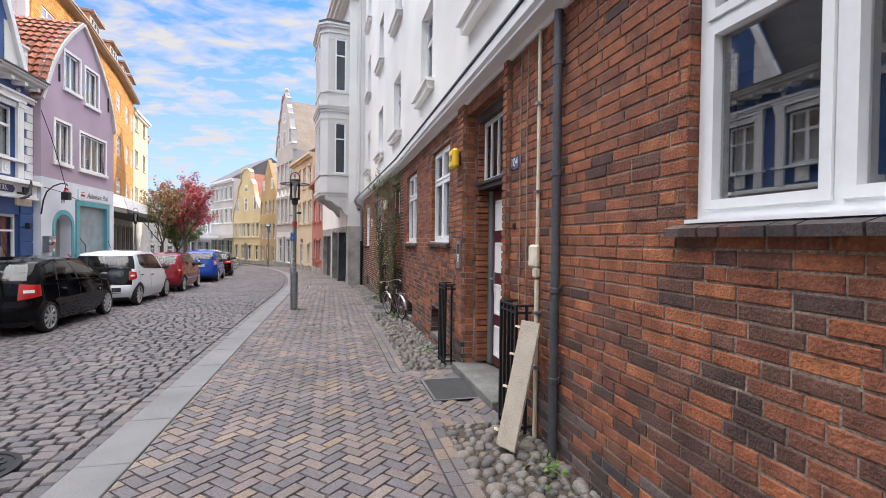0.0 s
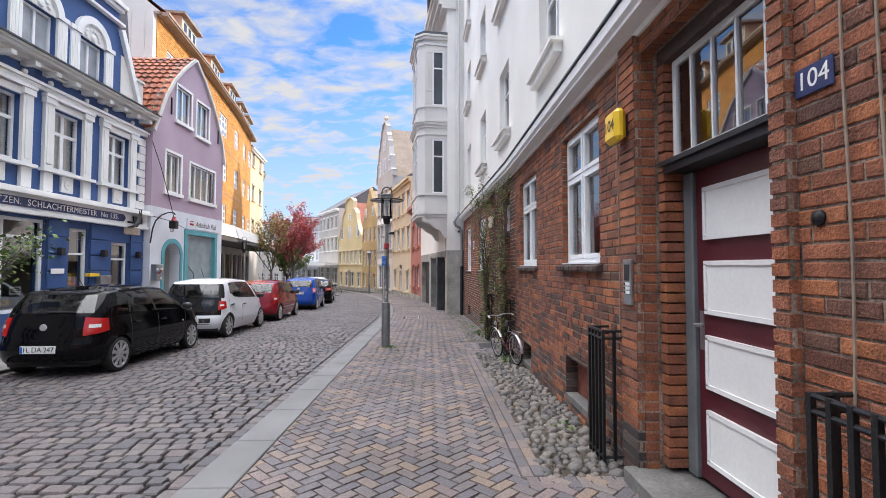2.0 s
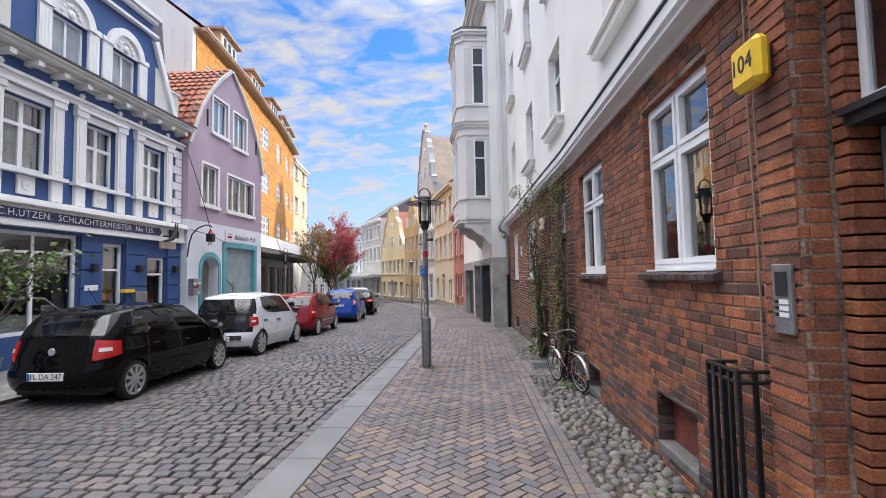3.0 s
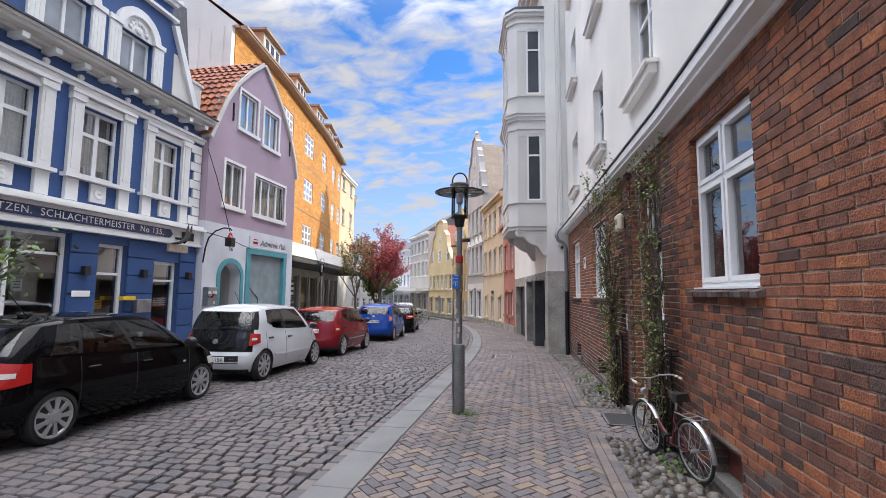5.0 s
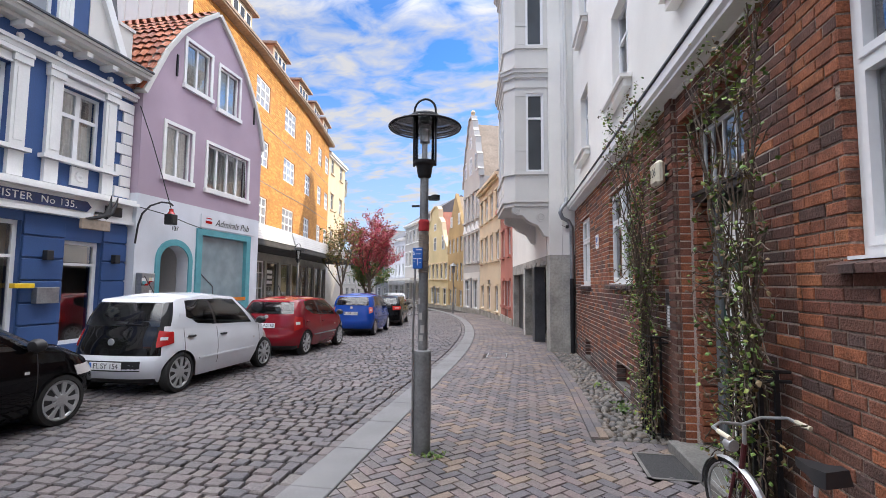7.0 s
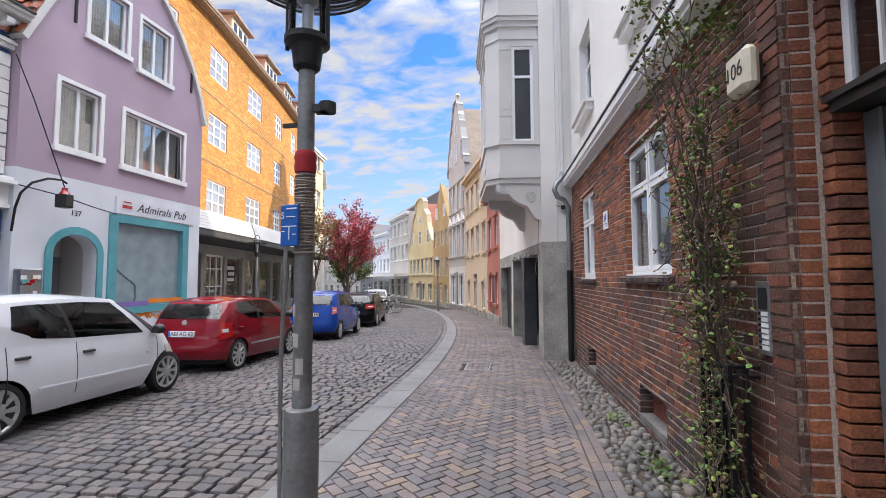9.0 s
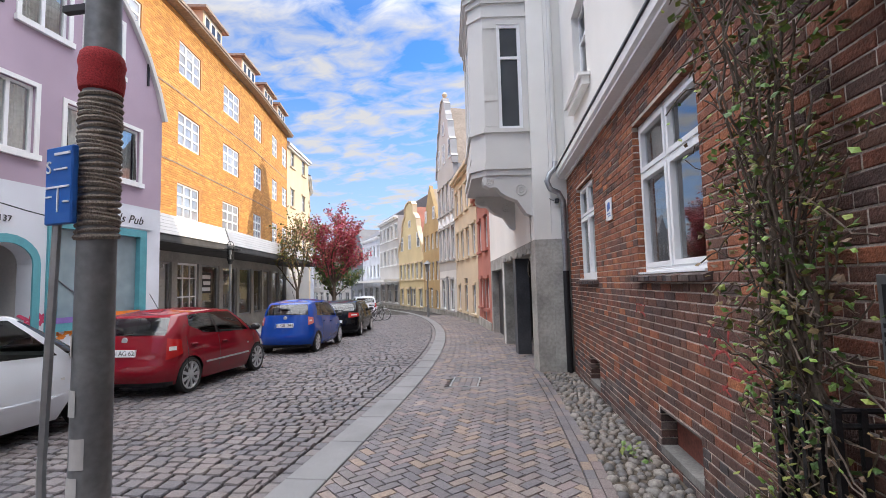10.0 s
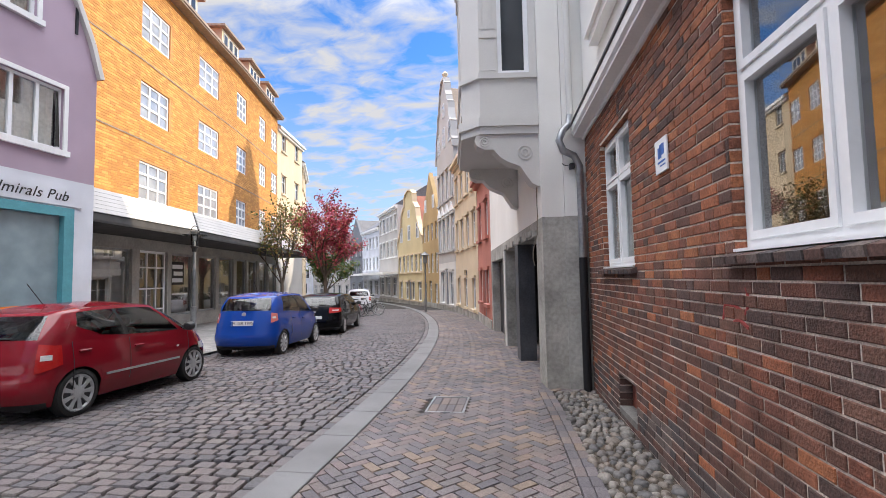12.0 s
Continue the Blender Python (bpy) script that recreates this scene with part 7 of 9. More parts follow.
        box(bm, -0.13, -0.05, -0.01, 0.01, 2.47, 2.49)
        part("sensor", bm, M_BLACK, t, "small black sensor bracket")
        bm = B()
        tube(bm, [(-0.085, -0.05, 0.0), (-0.09, -0.055, 1.2), (-0.075, -0.05, 1.85)], 0.011, 6)
        part("cable_tube", bm, M_METAL, t, "thin grey cable tube")
    return t


street_lamp(-0.93, 12.74, True, "grey street lamp with disc shade, knitted wrapping and blue sign")
street_lamp(-9.96, 27.3, False, "grey street lamp with a wide disc shade by the shops")

# ---- bicycle leaning by the door ----
def bicycle(m, label, frame_m, group=""):
    t = thing("bicycle", m, label, "bicycle", group)
    R = 0.33
    for x, nm in ((0.0, "rear_wheel"), (1.04, "front_wheel")):
        bm = B()
        tube(bm, [(x + R * math.cos(a * math.pi / 16), 0, R + R * math.sin(a * math.pi / 16)) for a in range(32)], 0.019, 8, closed=True)
        w = part(nm, bm, M_RUBBER, t, "", smooth=True)
        bm = B()
        tube(bm, [(x + (R - 0.028) * math.cos(a * math.pi / 16), 0, R + (R - 0.028) * math.sin(a * math.pi / 16)) for a in range(32)], 0.012, 6, closed=True)
        part("rim", bm, M_HUB, w, "", smooth=True)
        bm = B()
        for k in range(18):
            a = k * math.pi / 9
            tube(bm, [(x, 0.02 * (-1) ** k, R), (x + (R - 0.03) * math.cos(a), 0, R + (R - 0.03) * math.sin(a))], 0.0022, 4)
        tube(bm, [(x, -0.05, R), (x, 0.05, R)], 0.02, 8)
        part("spokes", bm, M_HUB, w)
        bm = B()
        a0, a1 = (20, 185) if x == 0 else (5, 150)
        for k in range(14):
            b0, b1 = [math.radians(a0 + (a1 - a0) * (k + j) / 14) for j in (0, 1)]
            r = R + 0.035
            q = []
            for bb in (b0, b1):
                for yy, rr in ((-0.03, r - 0.012), (0.0, r), (0.03, r - 0.012)):
                    q.append(bm.verts.new((x + rr * math.cos(bb), yy, R + rr * math.sin(bb))))
            bm.faces.new((q[0], q[1], q[4], q[3]))
            bm.faces.new((q[1], q[2], q[5], q[4]))
        part("mudguard", bm, M_HUB, t, "silver mudguard", smooth=True)
    bb_, st, hd = Vector((0.43, 0, 0.28)), Vector((0.28, 0, 0.74)), Vector((0.86, 0, 0.80))
    bm = B()
    tube(bm, [hd - Vector((-0.05, 0, 0.16)), (0.62, 0, 0.40), bb_], 0.02, 8)
    tube(bm, [hd - Vector((-0.06, 0, 0.2)), (0.6, 0, 0.34), bb_ + Vector((-0.02, 0, 0.05))], 0.017, 8)
    tube(bm, [bb_, st], 0.018, 8)
    for s in (-1, 1):
        tube(bm, [bb_ + Vector((0, s * 0.03, 0)), (0, s * 0.06, R)], 0.011, 6)
        tube(bm, [st - Vector((-0.05, -s * 0.02, 0.15)), (0, s * 0.06, R)], 0.009, 6)
        tube(bm, [(0.93, s * 0.05, 0.62), (1.04, s * 0.055, R)], 0.012, 6)
    tube(bm, [(0.94, 0, 0.58), (0.85, 0, 0.86)], 0.021, 8)
    part("frame", bm, frame_m, t, "", smooth=True)
    bm = B()
    tube(bm, [(0.85, 0, 0.86), (0.83, 0, 1.0)], 0.014, 8)
    tube(bm, [(0.62, -0.30, 1.02), (0.76, -0.29, 1.04), (0.86, -0.16, 1.03), (0.85, 0, 1.0), (0.86, 0.16, 1.03), (0.76, 0.29, 1.04), (0.62, 0.30, 1.02)], 0.012, 8)
    part("handlebar", bm, M_HUB, t, "", smooth=True)
    for s in (-1, 1):
        bm = B()
        tube(bm, [(0.58, s * 0.30, 1.018), (0.70, s * 0.297, 1.032)], 0.017, 8)
        part("grip", bm, M_CREAM, t, "cream grip", smooth=True)
    bm = B()
    tube(bm, [st - Vector((0, 0, 0.02)), st + Vector((-0.04, 0, 0.14))], 0.013, 8)
    part("seat_post", bm, M_HUB, t)
    bm = B()
    a = [(0.10, 0.10), (0.10, -0.10), (0.16, -0.11), (0.24, -0.07), (0.36, -0.025), (0.40, 0.0), (0.36, 0.025), (0.24, 0.07), (0.16, 0.11)]
    lo = [bm.verts.new((x, y * 0.9, 0.88 - 0.02 * (x < 0.2))) for x, y in a]
    hi = [bm.verts.new((x, y * 0.75, 0.935 + (0.02 if x < 0.2 else 0))) for x, y in a]
    n = len(a)
    for i in range(n):
        bm.faces.new((lo[i], lo[(i + 1) % n], hi[(i + 1) % n], hi[i]))
    bm.faces.new(hi), bm.faces.new(lo[::-1])
    bmesh.ops.recalc_face_normals(bm, faces=bm.faces[:])
    part("saddle", bm, M_BLACK, t, "worn black saddle", smooth=True)
    bm = B()
    for s in (-0.07, 0.07):
        tube(bm, [(-0.22, s, 0.73), (0.2, s, 0.73)], 0.007, 5)
        tube(bm, [(-0.12, s, 0.73), (0.0, s, R + 0.02)], 0.006, 5)
    for x in (-0.2, -0.06, 0.08):
        tube(bm, [(x, -0.07, 0.73), (x, 0.07, 0.73)], 0.006, 5)
    part("rack", bm, M_HUB, t, "rear rack", smooth=True)
    bm = B()
    lathe(bm, [(0.07, -0.004), (0.095, -0.003), (0.095, 0.003), (0.07, 0.004)], 20, Matrix.Translation((0.43, -0.055, 0.28)) @ pose(0, 0, 0, 90, 0, 0))
    tube(bm, [(0.43, -0.07, 0.28), (0.5, -0.075, 0.14)], 0.009, 6)
    tube(bm, [(0.43, 0.07, 0.28), (0.36, 0.075, 0.42)], 0.009, 6)
    box(bm, 0.46, 0.54, -0.16, -0.08, 0.12, 0.145)
    box(bm, 0.32, 0.40, 0.08, 0.16, 0.41, 0.435)
    part("crank", bm, M_IRON, t)
    bm = B()
    lathe(bm, [(0.0, 0.0), (0.045, 0.0), (0.05, 0.05), (0.03, 0.09), (0.0, 0.1)], 14, Matrix.Translation((0.97, 0, 0.80)) @ pose(0, 0, 0, 0, -90, 180))
    part("headlamp", bm, M_HUB, t, "", smooth=True)
    return t


d = Vector((1.42 - 1.63, 11.40 - 10.62))
bicycle(Matrix.Translation((1.61, 10.56, zg(10.5) + 0.02)) @ pose(0, 0, 0, 0, 0, math.degrees(math.atan2(d.y, d.x))) @ pose(0, 0, 0, -5, 0, 0) @ Matrix.Scale(0.80, 4), "old silver and maroon bicycle leaning by the doorway", mat("maroon_bike_paint", (0.10, 0.02, 0.025), 0.4, 0.1, grain=60, amount=0.2, bump=0.0))
for k in range(3):
    bicycle(Matrix.Translation((-8.85 + 0.3 * k, 37.4 + 0.5 * k, zg(37.5) + 0.02)) @ pose(0, 0, 0, 0, 0, 15), "bicycle parked at the kerb far along the street", M_IRON if k else mat("pink_bike_paint", (0.5, 0.04, 0.1), 0.4, bump=0.0), "far bicycles")


# ---- leaves, climbers and trees ----
def leaf_cloud(name, pts, size, material, parent, rnd, label=""):
    vs, fs = [], []
    for p in pts:
        s = size * rnd.uniform(0.6, 1.3)
        q = Euler((rnd.uniform(-1.0, 1.0), rnd.uniform(-1.0, 1.0), rnd.uniform(0, 6.28))).to_matrix()
        k = len(vs)
        for x, y, z in ((-0.5, 0, 0), (0.1, -0.40, -0.10), (0.5, 0, -0.14), (0.1, 0.40, -0.10), (0.05, 0, 0.03)):
            vs.append(Vector(p) + q @ Vector((x * s, y * s, z * s)))
        fs += [(k, k + 1, k + 4), (k + 1, k + 2, k + 4), (k + 2, k + 3, k + 4), (k + 3, k, k + 4)]
    ob = raw(name, vs, fs, material, parent, label)
    ob["kind"] = "stuff"
    return ob


def climber(F, root, heads, n, label, rnd, stems=7, size=0.040, far=99.0):
    t = thing("climbing_plant", None, label, "plant", "climbers")
    leaves = []
    for k in range(stems):
        hd = heads[k % len(heads)]
        u0, z0 = root[0] + rnd.uniform(-0.12, 0.12), root[1]
        ue, ze = min(far, hd[0] + rnd.uniform(-hd[2], hd[2])), hd[1] + rnd.uniform(-0.25, 0.2)
        pts = []
        m_ = 14
        for i in range(m_ + 1):
            f = i / m_
            u = u0 + (ue - u0) * f ** 1.6 + rnd.uniform(-0.05, 0.05)
            v = 0.05 + 0.10 * math.sin(f * 3.1) + rnd.uniform(-0.02, 0.03) + hd[3] * f * f * rnd.uniform(0.4, 1)
            pts.append(F @ Vector((u, v, z0 + (ze - z0) * f)))
        bm = B()
        tube(bm, pts, 0.01, 5, radii=[0.009 * (1 - 0.7 * i / m_) + 0.002 for i in range(m_ + 1)])
        part("stem", bm, M_BARK, t, "", smooth=True)
        for _ in range(9):
            i = rnd.randrange(2, m_)
            p = pts[i]
            br = [p]
            dirv = Vector((rnd.uniform(-0.3, 0.05), rnd.uniform(-0.8, 0.5), rnd.uniform(-0.3, 0.7)))
            for _j in range(7):
                br.append(br[-1] + dirv * rnd.uniform(0.05, 0.13) + Vector((rnd.uniform(-0.02, 0.01), rnd.uniform(-0.03, 0.03), rnd.uniform(-0.05, 0.02))))
            bm = B()
            tube(bm, br, 0.004, 4)
            part("twig", bm, M_BARK, t, "")
            leaves += [b + Vector((rnd.uniform(-0.05, 0.02), rnd.uniform(-0.06, 0.06), rnd.uniform(-0.06, 0.06))) for b in br[2:] if rnd.random() < 0.8]
    for _ in range(n // 9):
        hd = rnd.choice(heads)
        u = rnd.gauss(hd[0], hd[2] * 0.5)
        z = rnd.gauss(hd[1], hd[4])
        v = 0.05 + min(abs(rnd.gauss(0, 0.06 + hd[3] * 0.45)), 0.5)
        for _j in range(9):
            leaves.append(F @ Vector((min(far, u + rnd.gauss(0, 0.05)), max(0.03, v + rnd.gauss(0, 0.03)), z + rnd.gauss(0, 0.05))))
    leaf_cloud("foliage", leaves, size, M_CLIMBLEAF, t, rnd, "small green and browning leaves")
    return t


rnd = random.Random(4)
#           u, z, spread, out, height spread
climber(FB, (13.86 - UB, zg(14)), [(14.1 - UB, 3.3, 0.42, 0.55, 0.22), (13.85 - UB, 2.9, 0.30, 0.25, 0.3), (14.0 - UB, 2.2, 0.38, 0.10, 0.45), (13.9 - UB, 3.4, 0.40, 0.40, 0.2), (14.0 - UB, 1.5, 0.32, 0.08, 0.4), (13.8 - UB, 1.9, 0.12, 0.06, 0.5)], 1500, "tangled green climber on the brick wall beside a plant guard", rnd, 22, far=14.58 - UB)
climber(FB, (13.9 - UB, zg(14)), [(14.15 - UB, 1.2, 0.25, 0.08, 0.5), (13.95 - UB, 0.4, 0.15, 0.12, 0.35)], 260, "low green climber growing through the plant guard", rnd, 6)
climber(FB, (11.6 - UB, zg(11.6)), [(11.5 - UB, 3.25, 0.3, 0.15, 0.25), (11.55 - UB, 2.4, 0.3, 0.18, 0.4), (11.6 - UB, 1.9, 0.28, 0.18, 0.5), (12.1 - UB, 3.15, 0.5, 0.12, 0.15)], 420, "thin woody climber beside the green door", rnd, 20, far=12.7 - UB)
climber(FB, (11.6 - UB, zg(11.6)), [(11.7 - UB, 1.0, 0.3, 0.15, 0.4)], 140, "low shoots of the climber above the bicycle", rnd, 6)


def tree(x, y, h, spread, label, mats, rnd, n=2600, size=0.17, trunk=0.11, base=None, ztrunk=0.35):
    z0 = zg(y) + 0.05 if base is None else base
    t = thing("tree", Matrix.Translation((x, y, z0)), label, "tree", "street trees")
    tips = []
    top = h * ztrunk
    bm = B()
    tube(bm, [(0, 0, -0.1), (0.02, 0.01, top * 0.5), (0.0, 0.03, top)], trunk, 10, radii=[trunk * 1.2, trunk, trunk * 0.8])
    part("trunk", bm, M_BARK, t, "", smooth=True)

    def grow(p, d, length, r, depth):
        pts = [p]
        for i in range(5):
            d = (d + Vector((rnd.uniform(-0.22, 0.22), rnd.uniform(-0.22, 0.22), rnd.uniform(-0.05, 0.16)))).normalized()
            pts.append(pts[-1] + d * length / 5)
        bm = B()
        tube(bm, pts, r, 6, radii=[r * (1 - 0.13 * i) for i in range(6)])
        part("limb", bm, M_BARK, t, "", smooth=True)
        tips.extend(pts[2:])
        if depth:
            for k in range(3):
                q = pts[rnd.randrange(2, 6)]
                dd = (d + Vector((rnd.uniform(-1, 1), rnd.uniform(-1, 1), rnd.uniform(-0.4, 0.7)))).normalized()
                grow(q, dd, length * 0.62, r * 0.55, depth - 1)

    for k in range(7):
        a = k * 2 * math.pi / 7 + rnd.uniform(-0.3, 0.3)
        grow(Vector((0, 0.03, top * rnd.uniform(0.82, 1.0))), Vector((math.cos(a) * spread, math.sin(a) * spread, rnd.uniform(0.6, 1.5))).normalized(), h * 0.42, trunk * 0.5, 2)
    zs = [p.z for p in tips]
    groups = [[] for _ in mats]
    for _ in range(n):
        p = rnd.choice(tips) + Vector((rnd.gauss(0, 0.16), rnd.gauss(0, 0.16), rnd.gauss(0, 0.14)))
        k = 0 if rnd.random() < 0.75 else rnd.randrange(len(mats))
        groups[k].append(p)
    for g, m_ in zip(groups, mats):
        if g:
            leaf_cloud("crown", g, size, m_, t, rnd)
    return t


rnd = random.Random(11)
tree(-11.35, 35.6, 5.6, 0.55, "slender street tree with yellowing green leaves in a grating", [M_LEAFGOLD, M_LEAF], rnd, 2000, 0.13, 0.09)
tree(-11.6, 41.6, 6.7, 0.66, "street tree with a rounded crown of dark red leaves", [M_LEAFRED, M_LEAFRED, M_LEAFGOLD], rnd, 9500, 0.15, 0.13)
tree(-13.6, 46.5, 4.4, 0.7, "green street tree behind the red one", [M_LEAF, M_LEAFGOLD], rnd, 5000, 0.17, 0.11)
rnd = random.Random(3)
tree(-8.55, 11.0, 2.6, 0.7, "small potted tree with dark green leaves before the shop", [M_LEAF], rnd, 900, 0.11, 0.04)
t = thing("planter", Matrix.Translation((-8.55, 11.0, zg(11) + 0.055)), "round dark planter with the small tree", "planter")
bm = B()
lathe(bm, [(0.2, 0.0), (0.26, 0.4), (0.28, 0.42), (0.25, 0.44), (0.24, 0.36), (0.0, 0.36)], 18)
part("pot", bm, M_DGREY, t, smooth=True)

# weeds at the wall's foot
rnd = random.Random(8)
for F, u, n in ((FA, 2.95, 26), (FA, 10.9, 40), (FB, 14.9 - UB, 40), (FB, 16.4 - UB, 20), (FA, 7.1, 14)):
    leaf_cloud("weeds", [F @ Vector((u + rnd.gauss(0, 0.14), 0.12 + rnd.random() * 0.25, zg(u + (UB if F is FB else 0)) + 0.02 + rnd.random() * 0.07)) for _ in range(n)], 0.06, M_LEAF, None, rnd)
leaf_cloud("weeds", [(-0.80 + rnd.gauss(0, 0.07), 12.62 + rnd.gauss(0, 0.05), zg(12.6) + 0.01 + rnd.random() * 0.03) for _ in range(60)], 0.04, M_LEAF, None, rnd)
for o in [o for o in bpy.data.objects if o.name.startswith("weeds")]:
    tagged(o, "small green weeds at the foot of the wall", "weeds", kind="stuff")

# ---- small things on the western fronts ----
def on_front(F, y, v, z):
    return F @ Matrix.Translation((-y, v, z))


# lantern on its bracket and the cables beside it
t = thing("pub_lantern", on_front(FP, 18.35, 0.0, 3.05), "black pub lantern with a red top hung on a cable", "lantern")
bm = B()
box(bm, -0.11, 0.11, 0.30, 0.52, -0.17, 0.1, bevel=0.015)
part("cage", bm, M_IRON, t)
bm = B()
for a, b, c, d in ((-0.07, 0.07, 0.29, 0.30), (-0.07, 0.07, 0.52, 0.53)):
    box(bm, a, b, c, d, -0.13, 0.06)
part("pane", bm, M_DARK, t)
bm = B()
lathe(bm, [(0.10, 0.1), (0.075, 0.14), (0.05, 0.19), (0.055, 0.23), (0.0, 0.25)], 12, Matrix.Translation((0, 0.41, 0)))
part("red_top", bm, M_TAIL, t, "red glass top", smooth=True)
t = thing("arm_bracket", on_front(FP, 17.8, 0.0, 3.1), "curved black iron arm on the wall", "bracket")
bm = B()
tube(bm, [(0.1, 0.02, -0.75), (0.1, 0.08, -0.3), (0.08, 0.16, -0.02), (0.0, 0.3, 0.18), (-0.2, 0.42, 0.3), (-0.45, 0.45, 0.32), (-0.55, 0.45, 0.27)], 0.022, 8)
part("arm", bm, M_IRON, t, smooth=True)
for pts in ([(-17.55, 0.1, 5.7), (-17.8, 0.25, 4.9), (-18.05, 0.35, 4.1), (-18.35, 0.4, 3.3)], [(-17.75, 0.03, 3.25), (-18.3, 0.38, 3.12), (-19.2, 0.2, 3.03), (-19.95, 0.05, 2.98)]):
    t = thing("overhead_cable", None, "black cable strung along the house front", "cable", "front cables")
    bm = B()
    tube(bm, [FP @ Vector(p) for p in pts], 0.012, 5)
    part("cable", bm, M_IRON, t)
# horned trade sign on the blue house
t = thing("trade_sign", on_front(FL, 16.75, 0.0, 2.95), "dark carved trade sign with curved horns", "sign")
bm = B()
tube(bm, [(0.55, 0.5, -0.2), (0.3, 0.5, -0.16), (0.05, 0.48, -0.05), (-0.05, 0.45, 0.15), (-0.08, 0.45, 0.4)], 0.03, 8, radii=[0.012, 0.04, 0.06, 0.04, 0.008])
tube(bm, [(0.0, 0.4, -0.1), (-0.2, 0.36, 0.05), (-0.32, 0.34, 0.25), (-0.36, 0.33, 0.42)], 0.03, 8, radii=[0.06, 0.045, 0.03, 0.008])
tube(bm, [(0.0, 0.14, 0.0), (0.0, 0.5, -0.05)], 0.03, 8)
part("horn", bm, M_IRON, t, smooth=True)
bm = B()
box(bm, -0.05, 0.62, 0.42, 0.5, -0.42, -0.2, bevel=0.01)
part("board", bm, M_BROWNROOF, t, "dark brown wooden board")
bm = B()
box(bm, -0.62, -0.2, 0.16, 0.2, -0.02, 0.2)
part("mount", bm, M_IRON, t)
# small wall lights, letter boxes, notices
for y in (14.25, 15.8, 17.35):
    t = thing("wall_light", on_front(FL, y, 0.05, 1.95), "small dark cube wall light on blue stucco", "wall light", "shop wall lights")
    bm = B()
    box(bm, -0.07, 0.07, 0.004, 0.13, -0.1, 0.1, bevel=0.01)
    part("housing", bm, M_BLACK, t)
for nm, lab, y, z, w, h, m_ in (("letter_box", "battered grey metal letter box with stickers", 15.8, 1.15, 0.44, 0.32, M_METAL), ("letter_tray", "yellow plastic letter tray on the wall", 15.35, 1.34, 0.36, 0.09, M_YELLOW), ("name_plate", "blank white name plate on blue stucco", 14.22, 1.45, 0.42, 0.13, M_PVC)):
    t = thing(nm, on_front(FL, y, 0.05, z), lab, "letter box" if "letter" in nm else "sign")
    bm = B()
    box(bm, -w / 2, w / 2, 0.004, 0.14 if "letter" in nm else 0.02, -h / 2, h / 2, bevel=0.006)
    part("box", bm, m_, t)
t = thing("gum_machine", on_front(FP, 17.98, 0.0, 1.35), "pasted-over metal vending box on the wall", "box")
bm = B()
box(bm, -0.2, 0.2, 0.004, 0.2, -0.25, 0.3, bevel=0.015)
part("case", bm, M_METAL, t)
rn = random.Random(21)
for k in range(9):
    bm = B()
    u, z = rn.uniform(-0.16, 0.1), rn.uniform(-0.2, 0.2)
    box(bm, u, u + rn.uniform(0.05, 0.12), 0.2, 0.203 + 0.001 * k, z, z + rn.uniform(0.04, 0.1))
    part("sticker", bm, rn.choice((M_PVC, M_TAIL, M_TEAL, M_CREAM, M_BLACK)), t)
# notices and shelves in the shop windows
for k, (y, z, w, h, m_) in enumerate(((12.5, 1.55, 0.3, 0.42, M_PVC), (13.1, 1.62, 0.2, 0.24, M_PVC), (12.05, 1.6, 0.26, 0.26, M_CREAM), (13.3, 1.0, 0.3, 0.2, M_PVC), (14.98, 0.75, 0.24, 0.34, M_SIGNBLUE), (14.85, 1.2, 0.2, 0.2, M_YELLOW), (14.8, 0.5, 0.22, 0.3, M_PVC), (12.9, 0.75, 0.5, 0.12, M_YELLOW), (12.3, 0.72, 0.4, 0.18, M_CREAM), (10.4, 1.2, 0.5, 0.6, M_PVC), (9.8, 0.9, 0.4, 0.4, M_SIGNBLUE))):
    t = thing("notice", on_front(FL, y, -0.17, z), "paper notice behind the shop glass", "notice", "shop notices")
    bm = B()
    box(bm, -w / 2, w / 2, -0.004, 0.004, -h / 2, h / 2)
    s = part("sheet", bm, m_, t)
    bm = B()
    for j in range(3):
        box(bm, -w * 0.35, w * (0.35 - 0.12 * (j % 2)), 0.004, 0.006, h * (0.25 - 0.22 * j) - h * 0.04, h * (0.25 - 0.22 * j) + h * 0.04)
    part("print", bm, M_BLACK, s)
bm = B()
box(bm, -13.85, -9.1, -0.8, -0.15, 0.5, 0.56)
part("shop_shelf", bm, M_CREAM, blue_house, "pale display shelf behind the glass", FL)
# painted scrawls on the pub front
for k, (y, z, col) in enumerate(((19.95, 0.5, M_YELLOW), (20.5, 0.58, M_YELLOW), (21.0, 0.6, M_LEAFRED), (21.6, 0.5, M_YELLOW), (19.65, 0.9, M_RED))):
    pts = []
    for i in range(26):
        a = i * 0.75
        pts.append(FP @ Vector((-(y + 0.012 * i * math.cos(a * 0.9) + 0.1 * math.sin(a)), 0.012 + 0.0006 * k, z + 0.17 * math.sin(a * 1.3 + k) * (0.6 + 0.4 * math.sin(a * 0.37)))))
    bm = B()
    tube(bm, pts, 0.026, 5)
    bm.transform(FP @ Matrix.Diagonal((1, 0.25, 1, 1)) @ FP.inverted())
    g = part("graffiti", bm, mat("orange_spray", (0.75, 0.22, 0.02), 0.7, bump=0) if k == 0 else (bpy.data.materials["orange_spray"] if k < 4 else mat("pink_spray", (0.5, 0.05, 0.12), 0.7, bump=0)), lilac_house, "sprayed scrawl")
bm = B()
box(bm, -22.2, -21.0, 0.052, 0.056, 0.84, 0.95)
